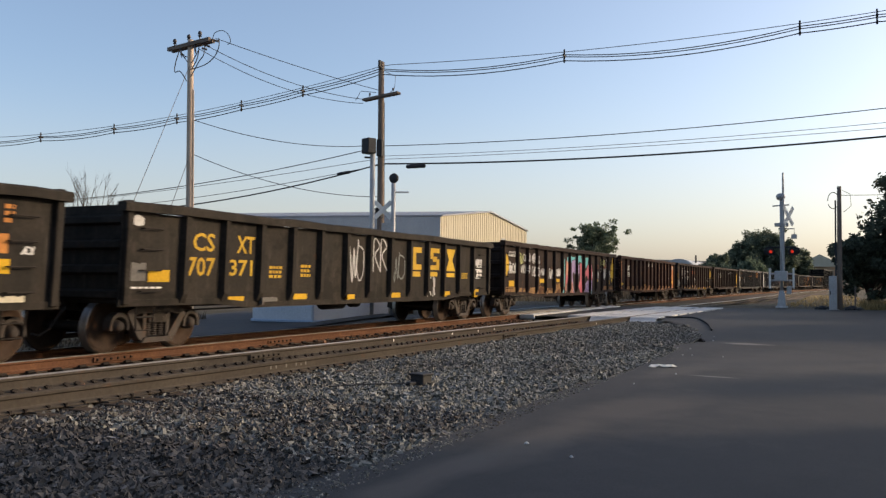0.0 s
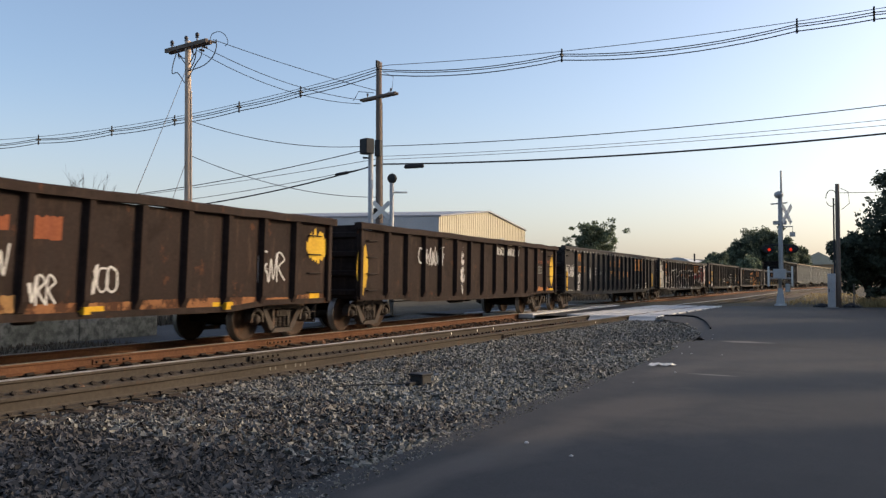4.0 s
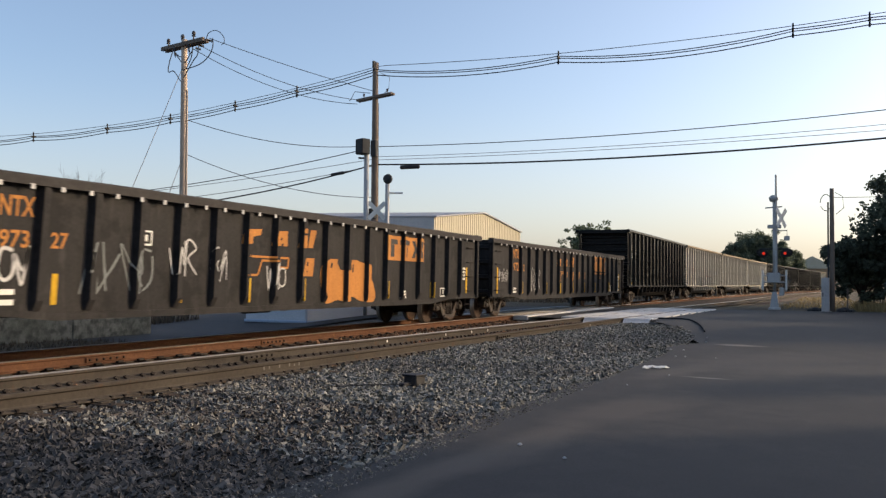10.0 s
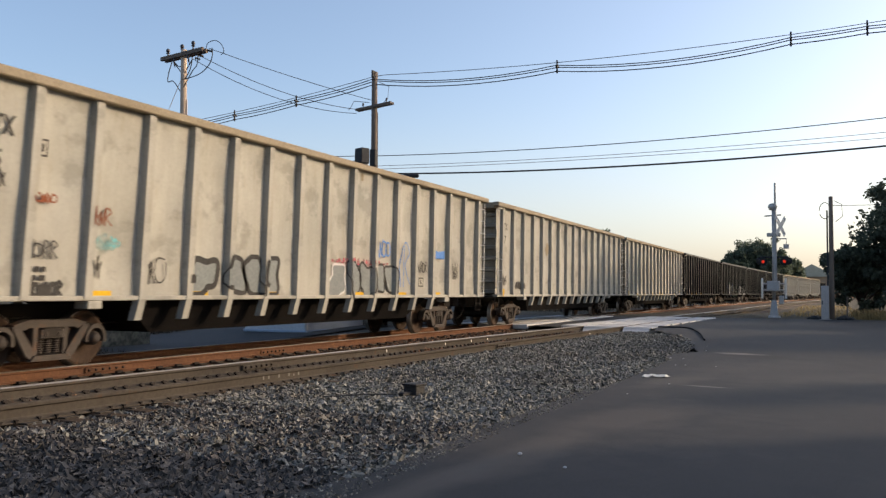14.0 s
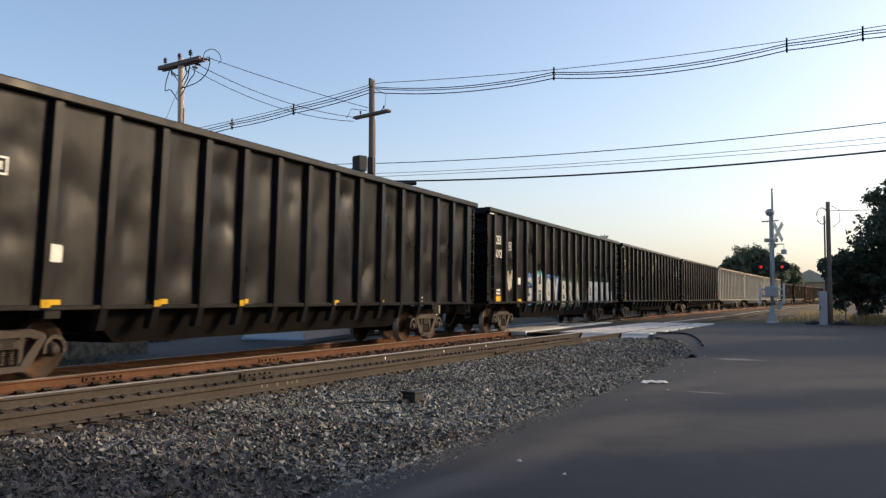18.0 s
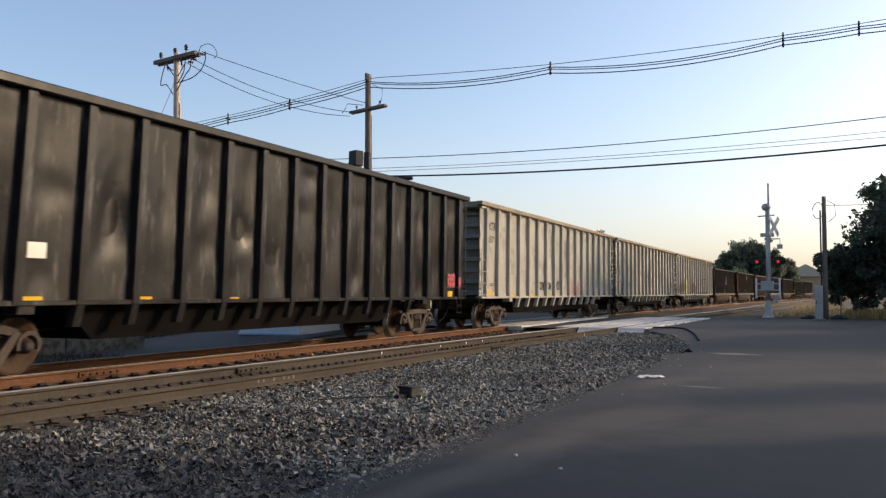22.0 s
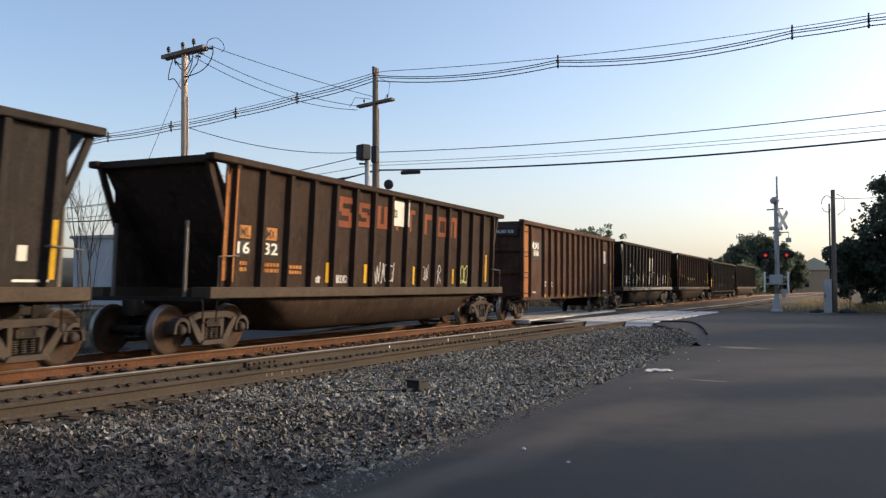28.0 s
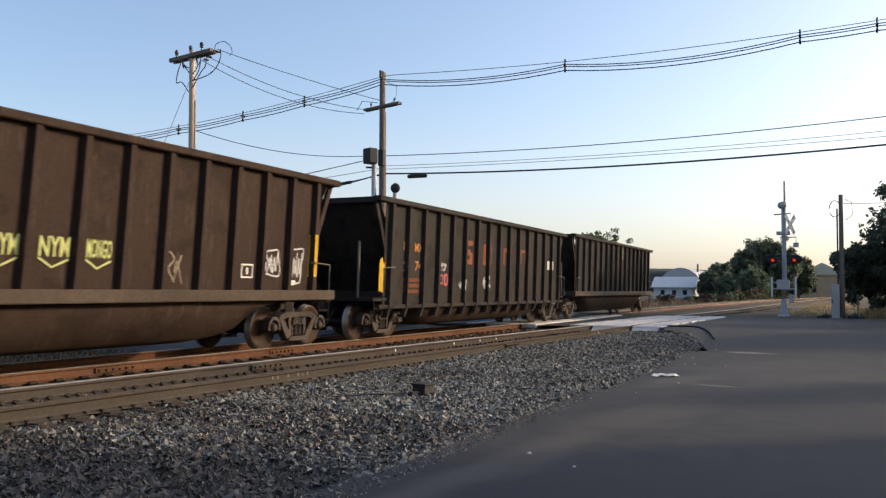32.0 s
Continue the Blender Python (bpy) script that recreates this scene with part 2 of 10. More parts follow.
def layered(name, cols, scales, rough=0.92, bumps=0.4, bdist=0.02, spec=0.25):
    m, nt, b = shader(name, cols[0], rough, spec=spec)
    col = cols[0]
    for i, (c, s) in enumerate(zip(cols[1:], scales)):
        n = noise_node(nt, s, 6, shift=3.0 * i + 1)
        col = blend(nt, ramp(nt, n, [(0.42, (0, 0, 0)), (0.62, (1, 1, 1))]), col, c)
    fine = noise_node(nt, 45, 6, shift=4)
    col = blend(nt, 0.3, col, ramp(nt, fine, [(0.3, (0.25, 0.25, 0.25)), (0.7, (0.8, 0.8, 0.8))]), 'OVERLAY')
    nt.links.new(col, b.inputs["Base Color"])
    bump(nt, b, fine, bumps, bdist)
    return m


M["asphalt"] = layered("worn_asphalt", [(0.0360, 0.0361, 0.0382), (0.0285, 0.0292, 0.0316), (0.046, 0.0443, 0.0437), (0.0342, 0.0345, 0.0364)], [0.25, 0.6, 3.0], 0.80, 0.35, 0.008, 0.22)


def tone_patch(mat, x, y, rx, ry, colour, amount, soft=0.6, wobble=0.5, turn=0.0):
    """A dusty, warmer or darker patch on the road, an uneven oval with a soft edge."""
    nt = mat.node_tree
    b = nt.nodes["Principled BSDF"]
    old = b.inputs["Base Color"].links[0].from_socket
    tc = nt.nodes.new("ShaderNodeTexCoord")
    mp = nt.nodes.new("ShaderNodeMapping")
    mp.vector_type = 'TEXTURE'
    mp.inputs["Location"].default_value = (x, y, 0)
    mp.inputs["Rotation"].default_value = (0, 0, radians(turn))
    mp.inputs["Scale"].default_value = (rx, ry, 1e4)
    nt.links.new(tc.outputs["Object"], mp.inputs[0])
    ln = nt.nodes.new("ShaderNodeVectorMath")
    ln.operation = 'LENGTH'
    nt.links.new(mp.outputs[0], ln.inputs[0])
    nz = noise_node(nt, 1.6, 6, shift=x + y)
    add = nt.nodes.new("ShaderNodeMath")
    add.operation = 'MULTIPLY_ADD'
    add.inputs[1].default_value = 2 * wobble
    nt.links.new(nz, add.inputs[0])
    nt.links.new(ln.outputs["Value"], add.inputs[2])
    mr = nt.nodes.new("ShaderNodeMapRange")
    mr.inputs[1].default_value, mr.inputs[2].default_value = 1.0 + wobble - soft, 1.0 + wobble
    mr.inputs[3].default_value, mr.inputs[4].default_value = amount, 0.0
    nt.links.new(add.outputs[0], mr.inputs[0])
    nt.links.new(blend(nt, mr.outputs[0], old, colour), b.inputs["Base Color"])


for x, y, rx, ry, colour, amount, turn in (
        (11.2, 2.35, 2.3, 0.75, (0.078, 0.069, 0.062), 0.75, -12), (8.3, 2.75, 1.8, 0.42, (0.085, 0.076, 0.068), 0.75, -2), (6.4, 3.05, 1.8, 0.30, (0.090, 0.083, 0.076), 0.7, -5),
        (19.0, 0.8, 3.2, 2.4, (0.068, 0.062, 0.058), 0.7, -20), (20.5, -2.5, 2.6, 2.5, (0.064, 0.060, 0.057), 0.6, 0), (16.3, 2.6, 2.2, 0.5, (0.080, 0.073, 0.066), 0.7, -15),
        (22.8, 2.1, 0.28, 0.75, (0.21, 0.185, 0.165), 0.85, -8), (15.4, 1.95, 0.10, 0.55, (0.22, 0.205, 0.19), 0.8, -10), (22.2, 1.5, 0.5, 1.2, (0.030, 0.028, 0.027), 0.7, -12),
        (14.3, 1.2, 1.3, 1.6, (0.031, 0.033, 0.036), 0.6, 0), (29.0, 0.0, 4.0, 5.0, (0.031, 0.033, 0.036), 0.7, 0)):
    tone_patch(M["asphalt"], x, y, rx, ry, colour, amount, turn=turn)
M["asphalt_dark"] = layered("dark_lot_asphalt", [(0.05, 0.05, 0.052), (0.04, 0.04, 0.042), (0.06, 0.058, 0.056)], [0.3, 1.0], 0.85, 0.3, 0.008)
M["ballast_bed"] = layered("ballast_grit", [(0.10, 0.096, 0.085), (0.08, 0.077, 0.069), (0.13, 0.12, 0.104)], [0.6, 6.0], 0.95, 0.8, 0.03)
M["rust_grit"] = layered("rust_stained_ballast", [(0.062, 0.043, 0.033), (0.045, 0.033, 0.027), (0.08, 0.053, 0.038)], [0.6, 6.0], 0.95, 0.8, 0.03)
M["ground"] = layered("dry_earth_and_grass", [(0.075, 0.058, 0.039), (0.056, 0.050, 0.030), (0.095, 0.075, 0.051), (0.066, 0.056, 0.036)], [0.08, 0.5, 4.0], 0.95, 0.6, 0.04)
M["concrete"] = layered("crossing_concrete", [(0.50, 0.49, 0.475), (0.42, 0.41, 0.395), (0.56, 0.55, 0.53)], [0.5, 3.0], 0.85, 0.3, 0.006)
M["wall_concrete"] = layered("mossy_wall_concrete", [(0.17, 0.175, 0.155), (0.11, 0.118, 0.10), (0.21, 0.21, 0.19), (0.075, 0.08, 0.068)], [0.5, 2.0, 5.0], 0.95, 0.5, 0.01)
M["rubber"], _, _ = shader("black_rubber", (0.02, 0.02, 0.02), 0.8)
M["pole_wood"] = weathered("grey_pole_wood", (0.50, 0.40, 0.315), (0.38, 0.29, 0.23), None, rough=0.9, fine=25)
M["pole_dark"] = weathered("dark_pole_wood", (0.20, 0.16, 0.13), (0.13, 0.10, 0.085), None, rough=0.9, fine=25)
M["wire"], _, _ = shader("black_cable", (0.015, 0.015, 0.017), 0.6)
M["wire_grey"], _, _ = shader("grey_wire", (0.10, 0.10, 0.11), 0.5)
M["porcelain"], _, _ = shader("dark_insulator", (0.04, 0.035, 0.035), 0.3)
M["galv"] = weathered("silver_painted_steel", (0.42, 0.42, 0.42), (0.32, 0.32, 0.31), None, rough=0.5, metal=0.3)
M["galv_rail"] = weathered("dull_grey_rail_paint", (0.16, 0.145, 0.13), (0.11, 0.095, 0.08), None, rough=0.6)
M["galv_dark"] = weathered("grey_equipment_paint", (0.045, 0.047, 0.05), (0.035, 0.036, 0.038), None, rough=0.6)
M["signal_black"], _, _ = shader("matt_black_signal", (0.025, 0.025, 0.026), 0.7)
M["lens_off"], _, _ = shader("dark_red_lens", (0.09, 0.008, 0.008), 0.25, spec=0.5)
m, nt, b = shader("lit_red_lens", (0.5, 0.02, 0.02), 0.3)
b.inputs["Emission Color"].default_value = (1.0, 0.06, 0.04, 1)
b.inputs["Emission Strength"].default_value = 0.3
M["lens_lit"] = m


def leaf_material(name, dark, light):
    m, nt, b = shader(name, dark, 0.65, spec=0.25)
    g = nt.nodes.new("ShaderNodeNewGeometry")
    col = ramp(nt, g.outputs["Random Per Island"], [(0.0, dark), (0.7, light), (1.0, tuple(min(1, c * 1.35) for c in light))])
    nt.links.new(col, b.inputs["Base Color"])
    tr = nt.nodes.new("ShaderNodeBsdfTranslucent")
    mx = nt.nodes.new("ShaderNodeMixShader")
    mx.inputs[0].default_value = 0.4
    nt.links.new(col, tr.inputs[0])
    nt.links.new(b.outputs[0], mx.inputs[1])
    nt.links.new(tr.outputs[0], mx.inputs[2])
    nt.links.new(mx.outputs[0], nt.nodes["Material Output"].inputs[0])
    return m


M["leaf"] = leaf_material("green_leaves", (0.028, 0.045, 0.016), (0.06, 0.095, 0.03))
M["leaf_dark"] = leaf_material("dark_leaves", (0.043, 0.055, 0.040), (0.078, 0.097, 0.068))
# distance haze on the far trees is put into these paler greens
M["leaf_far"] = leaf_material("haze_paled_leaves", (0.075, 0.100, 0.070), (0.120, 0.150, 0.105))
M["leaf_feather"] = leaf_material("feathery_green_leaves", (0.085, 0.115, 0.075), (0.14, 0.18, 0.12))
M["brush"] = leaf_material("brown_brush", (0.05, 0.04, 0.03), (0.10, 0.08, 0.058))
M["leaf_pale"] = leaf_material("pale_leaves", (0.06, 0.085, 0.03), (0.11, 0.14, 0.05))
M["bark"] = weathered("bark", (0.06, 0.045, 0.034), (0.04, 0.03, 0.024), None, rough=0.95)
M["grass_dry"] = leaf_material("dry_grass", (0.20, 0.14, 0.06), (0.34, 0.25, 0.12))
M["grass_green"] = leaf_material("weeds", (0.07, 0.085, 0.03), (0.16, 0.16, 0.07))
M["siding_cream"] = weathered("cream_metal_siding", (0.52, 0.47, 0.36), (0.46, 0.41, 0.31), None, rough=0.5)
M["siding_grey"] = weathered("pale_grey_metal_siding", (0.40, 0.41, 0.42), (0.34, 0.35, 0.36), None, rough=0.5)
M["roof_grey"] = weathered("grey_metal_roof", (0.30, 0.31, 0.33), (0.25, 0.26, 0.28), None, rough=0.5)
M["white_wall"] = weathered("white_wall_paint", (0.55, 0.57, 0.60), (0.48, 0.5, 0.52), None, rough=0.6)
M["blue_wall"] = weathered("pale_blue_paint", (0.36, 0.45, 0.55), (0.3, 0.38, 0.47), None, rough=0.55)
M["peach_wall"] = weathered("peach_stucco", (0.50, 0.34, 0.22), (0.44, 0.3, 0.2), None, rough=0.85)
M["hill"] = layered("wooded_hill", [(0.05, 0.06, 0.06), (0.04, 0.05, 0.05), (0.065, 0.07, 0.065)], [0.01, 0.04], 0.95, 0.2, 0.5)
M["glass_dark"], _, _ = shader("dark_window_glass", (0.02, 0.025, 0.03), 0.08, spec=0.5)

# ---- mesh tools ----


class Geo:
    """Collects corners and faces of one mesh."""

    def __init__(self):
        self.v, self.f = [], []

    def add(self, vs, fs):
        n = len(self.v)
        self.v += [tuple(p) for p in vs]
        self.f += [tuple(i + n for i in q) for q in fs]
        return self

    def box(self, x0, x1, y0, y1, z0, z1, c=0.0):
        if c <= 0:
            vs = [(x, y, z) for z in (z0, z1) for x, y in ((x0, y0), (x1, y0), (x1, y1), (x0, y1))]
            return self.add(vs, [(3, 2, 1, 0), (4, 5, 6, 7), (0, 1, 5, 4), (1, 2, 6, 5), (2, 3, 7, 6), (3, 0, 4, 7)])
        rings = []
        for z, d in ((z0, c), (z0 + c, 0), (z1 - c, 0), (z1, c)):
            a0, a1, b0, b1 = x0 + d, x1 - d, y0 + d, y1 - d
            k = c if d == 0 else c * 0.5
            rings.append([(a0 + k, b0, z), (a1 - k, b0, z), (a1, b0 + k, z), (a1, b1 - k, z), (a1 - k, b1, z), (a0 + k, b1, z), (a0, b1 - k, z), (a0, b0 + k, z)])
        return self.loft(rings)

    def loft(self, rings, closed=True, caps=True):
        n = len(rings[0])
        vs = [p for r in rings for p in r]
        fs = []
        for i in range(len(rings) - 1):
            for j in range(n if closed else n - 1):
                k = (j + 1) % n
                fs.append((i * n + j, i * n + k, (i + 1) * n + k, (i + 1) * n + j))
        if caps:
            fs.append(tuple(range(n - 1, -1, -1)))
            fs.append(tuple((len(rings) - 1) * n + j for j in range(n)))
        return self.add(vs, fs)

    def tube(self, pts, r, n=6, caps=True):
        pts = [Vector(p) for p in pts]
        rings = []
        for i, p in enumerate(pts):
            d = (pts[min(i + 1, len(pts) - 1)] - pts[max(i - 1, 0)]).normalized()
            u = d.cross(Vector((0, 0, 1)))
            if u.length < 1e-3:
                u = Vector((1, 0, 0))
            u.normalize()
            w = u.cross(d)
            rr = r[i] if isinstance(r, (list, tuple)) else r
            rings.append([p + (u * math.cos(a) + w * math.sin(a)) * rr for a in (2 * math.pi * k / n for k in range(n))])
        return self.loft(rings, True, caps)

    def lathe(self, prof, centre, axis='y', n=24):
        rings = []
        for a, r in prof:
            ring = []
            for k in range(n):
                t = 2 * math.pi * k / n
                c, s = r * math.cos(t), r * math.sin(t)
                p = (c, a, s) if axis == 'y' else ((a, c, s) if axis == 'x' else (c, s, a))
                ring.append((p[0] + centre[0], p[1] + centre[1], p[2] + centre[2]))
            rings.append(ring)
        return self.loft(rings)

    def extrude(self, poly, axis, a0, a1):
        """A prism of a 2D outline; axis 'x': outline in (y, z), 'y': in (x, z), 'z': in (x, y)."""
        def at(p, a):
            return (a, p[0], p[1]) if axis == 'x' else ((p[0], a, p[1]) if axis == 'y' else (p[0], p[1], a))
        return self.loft([[at(p, a0) for p in poly], [at(p, a1) for p in poly]])

    def bar(self, p0, p1, w, y0, y1):
        """A straight bar in the x-z plane, w wide, from y0 to y1."""
        d = Vector((p1[0] - p0[0], p1[1] - p0[1])).normalized()
        nx, nz = -d.y * w / 2, d.x * w / 2
        return self.extrude([(p0[0] - nx, p0[1] - nz), (p1[0] - nx, p1[1] - nz), (p1[0] + nx, p1[1] + nz), (p0[0] + nx, p0[1] + nz)], 'y', y0, y1)

    def mesh(self, name, mats, smooth=False):
        me = bpy.data.meshes.new(name)
        me.from_pydata(self.v, [], self.f)
        for m in (mats if isinstance(mats, (list, tuple)) else [mats]):
            me.materials.append(m)
        bm = bmesh.new()
        bm.from_mesh(me)
        bmesh.ops.recalc_face_normals(bm, faces=bm.faces)
        bm.to_mesh(me)
        bm.free()
        if smooth:
            me.shade_smooth()
        return me


def loop(points, n=6):
    """A smooth line through the points."""
    ps = [Vector(p) for p in points]
    out = []
    for i in range(len(ps) - 1):
        a, b, c_, d = ps[max(0, i - 1)], ps[i], ps[i + 1], ps[min(len(ps) - 1, i + 2)]
        for k in range(n):
            t = k / n
            out.append(0.5 * (2 * b + (c_ - a) * t + (2 * a - 5 * b + 4 * c_ - d) * t * t + (3 * b - a - 3 * c_ + d) * t ** 3))
    return out + [ps[-1]]


def part(name, geo, material, parent, label="", place=None, smooth=False):
    """One mesh object under a thing or under a part."""
    me = geo if isinstance(geo, bpy.types.Mesh) else geo.mesh(name, material, smooth)
    ob = new(name, me)
    ob.parent = parent
    if place is not None:
        ob.matrix_basis = place
    if label:
        tagged(ob, label)
    return ob


def thing(name, label, category, place=None, geo=None, material=None, group="", kind="", smooth=False):
    ob = new(name, geo.mesh(name, material, smooth) if geo else None)
    if place is not None:
        ob.matrix_world = place
    return tagged(ob, label, category, group, kind)


def lerp(a, b, t):
    return a + (b - a) * t


def smooth01(t):
    t = min(1.0, max(0.0, t))
    return t * t * (3 - 2 * t)

# ---- ground, road, tracks ----
ZR = 0.32                      # height of the rail heads
MAIN_Y = 12.19                 # centre line of the main track
GAUGE = 1.505
SIDING_TALL = 1.17               # the siding has a heavier rail


def bend(x):
    """Beyond the crossing the line curves to the right; sideways shift and its slope."""
    u = min(max(x - 50.0, 0.0), 130.0)
    return -u * u / 3200.0 - max(0.0, x - 180.0) * 130.0 / 1600.0, -u / 1600.0


def near_y(x):
    """The near rail of the siding, which draws away from the main track."""
    return (8.28 - 0.045 * (min(x, 70.0) - 6.65) if x > 6.65 else 8.28 + 0.06 * (6.65 - x)) + bend(x)[0]


def rise(x):
    """The road climbs to the crossing."""
    return 0.30 * smooth01((x - 18) / 14) if x < 40 else 0.30 - 0.25 * smooth01((x - 49) / 30)


def land(x, y):
    """Height of the natural ground."""
    z = rise(x) * smooth01((y + 60) / 40) - 0.03
    if 3.9 < y < 14.1 and -60 < x < 47:
        z -= 0.4
    if y > 15:
        z = lerp(z, -0.1 + 0.35 * smooth01((x - 20) / 12) * (1 - smooth01((x - 48) / 30)), smooth01((y - 15) / 5))
    return z


def steps(stops):
    out = []
    for (a, n), (b, _) in zip(stops, stops[1:]):
        out += [a + (b - a) * i / n for i in range(n)]
    return out + [stops[-1][0]]


def sheet(name, xs, ys, fz, mat, label, category, keep=None, kind="structure", parent=None):
    g = Geo()
    idx = {}
    for i, x in enumerate(xs):
        for j, y in enumerate(ys):
            idx[i, j] = len(g.v)
            g.v.append((x, y, fz(x, y)))
    for i in range(len(xs) - 1):
        for j in range(len(ys) - 1):
            if keep is None or keep((xs[i] + xs[i + 1]) / 2, (ys[j] + ys[j + 1]) / 2):
                g.f.append((idx[i, j], idx[i + 1, j], idx[i + 1, j + 1], idx[i, j + 1]))
    ob = new(name, g.mesh(name, mat, True))
    return tagged(ob, label, category, kind=kind)


ground = sheet("ground", steps([(-2500, 6), (-100, 5), (-10, 60), (110, 8), (300, 6), (2500, 1)]), steps([(-2500, 6), (-100, 6), (-20, 40), (60, 8), (300, 6), (2500, 1)]), land, M["ground"], "dry earth with sparse grass beyond the road", "ground")


def on_road(x, y):
    if 32.2 < x < 47.2 and -80 < y < 80:
        return True
    edge = 3.95 - 0.7 * smooth01((x - 20) / 4) + 0.10 * math.sin(x * 1.3) + 0.07 * math.sin(x * 3.7 + 1)
    edge += 2.7 * smooth01((x - 22.5) / 10.5) ** 1.3
    return -40 < x <= 32.2 and -7.5 < y < edge


def road_z(x, y):
    z = rise(x)
    if y > 4.6:
        z = lerp(z, ZR - 0.06, smooth01((y - 4.6) / 1.2) * smooth01((x - 26) / 5))
    if y > 14.5:
        z = lerp(ZR - 0.06, 0.22, smooth01((y - 14.5) / 5))
    return z


road = sheet("road", steps([(-40, 20), (0, 130), (48, 1), (49, 1)]), steps([(-80, 15), (-8, 18), (2.4, 50), (7, 14), (9, 10), (14, 20), (80, 1)]), lambda x, y: road_z(x, y) + 0.004, M["asphalt"], "worn grey asphalt road leading to the level crossing", "road", on_road)

lot = sheet("parking_lot", steps([(17.0, 12), (30.4, 1), (30.5, 1)]), steps([(15.6, 8), (23.0, 1), (23.2, 1)]), lambda x, y: land(x, y) + 0.012, M["asphalt_dark"], "dark asphalt yard beyond the tracks", "pavement")


def bed_z(x, y):
    """Top of the ballast: level with the ties, sloping down to the road."""
    a = near_y(x) - 0.75
    top = ZR - 0.258 + 0.05 * smooth01((x - 12) / 10)
    if y < a:
        t = (a - y) / max(0.5, a - 3.55)
        return top - smooth01(t) * (top - (rise(x) - 0.015)) + 0.02 * math.sin(x * 2.1 + y * 3.0) * (1 - t)
    if y > 14.0:
        return lerp(top, land(x, y) - 0.05, smooth01((y - 14.0) / 2.2))
    near = near_y(x)
    if y < near + 0.1:
        top -= 0.035 * smooth01((y - a) / 0.25) * (0.55 + 0.45 * math.sin(x * 0.9 + 1.0)) * (1 - smooth01((x - 9) / 8))
    return top + 0.015 * math.sin(x * 1.7) * math.sin(y * 2.3)


bed = sheet("ballast_bed", steps([(-60, 30), (0, 100), (31.5, 1), (32.5, 1)]), steps([(3.4, 34), (9.0, 24), (16.4, 1)]), bed_z, M["ballast_bed"], "grey crushed-stone ballast bed under the tracks", "ballast")
bed_far = sheet("ballast_bed_beyond", steps([(47.0, 40), (120, 20), (700, 1)]), steps([(5.0, 16), (9.0, 14), (15.4, 1)]), lambda x, y: ZR - 0.17, M["rust_grit"], "rust-stained ballast beyond the crossing", "ballast")
for vv in bed_far.data.vertices:
    lo = near_y(vv.co.x) - 0.9 if vv.co.x < 220 else near_y(220) - 0.9 + bend(vv.co.x)[0] - bend(220)[0]
    hi = MAIN_Y + 2.6 + bend(vv.co.x)[0]
    u = (vv.co.y - 5.0) / 10.4
    vv.co.y = lerp(lo, hi, u)
    if u < 0.02 or u > 0.98:
        vv.co.z = -0.1


def stones(name, x0, x1, y0, y1, count, size, seed, zf, mat="ballast_stone"):
    """Loose angular stones in one mesh."""
    rng = np.random.default_rng(seed)
    x = x0 + (x1 - x0) * rng.random(count)
    y = y0 + (y1 - y0) * rng.random(count)
    z = np.array([zf(a, b) - (0.3 if a > 21 and y0 < 5 and on_road(a, b) else 0.0) for a, b in zip(x, y)])
    s = size * (0.4 + 0.9 * rng.random(count) ** 1.6)
    base = np.array([(i, j, k) for k in (-1, 1) for i, j in ((-1, -1), (1, -1), (1, 1), (-1, 1))], float)
    dims = np.stack([0.7 + 0.9 * rng.random(count), 0.4 + 0.5 * rng.random(count), 0.2 + 0.35 * rng.random(count)], 1)
    v = base[None] * dims[:, None] * (1 + 0.8 * (rng.random((count, 8, 3)) - 0.5))
    taper = 0.35 + 0.6 * rng.random((count, 1))
    v[:, 4:, 0] *= taper
    v[:, 4:, 1] *= 0.35 + 0.6 * rng.random((count, 1))
    v *= s[:, None, None]
    q = rng.normal(size=(count, 4)) * np.array([1.0, 0.6, 0.6, 1.0])
    q /= np.linalg.norm(q, axis=1)[:, None]
    w, a, b, c = q.T
    rot = np.stack([np.stack([1 - 2 * (b * b + c * c), 2 * (a * b - c * w), 2 * (a * c + b * w)], -1), np.stack([2 * (a * b + c * w), 1 - 2 * (a * a + c * c), 2 * (b * c - a * w)], -1), np.stack([2 * (a * c - b * w), 2 * (b * c + a * w), 1 - 2 * (a * a + b * b)], -1)], 1)
    v = np.einsum('nij,nkj->nki', rot, v)
    vv = (v + np.stack([x, y, z + s * 0.25], 1)[:, None]).reshape(-1, 3)
    quad = np.array([(4, 5, 6, 7), (0, 1, 5, 4), (1, 2, 6, 5), (2, 3, 7, 6), (3, 0, 4, 7)])
    ff = (quad[None] + 8 * np.arange(count)[:, None, None]).reshape(-1, 4)
    me = bpy.data.meshes.new(name)
    me.vertices.add(len(vv))
    me.vertices.foreach_set("co", vv.ravel())
    me.loops.add(ff.size)
    me.loops.foreach_set("vertex_index", ff.ravel())
    me.polygons.add(len(ff))
    me.polygons.foreach_set("loop_start", np.arange(0, ff.size, 4))
    me.update(calc_edges=True)
    me.shade_flat()
    me.materials.append(M[mat])
    return new(name, me)


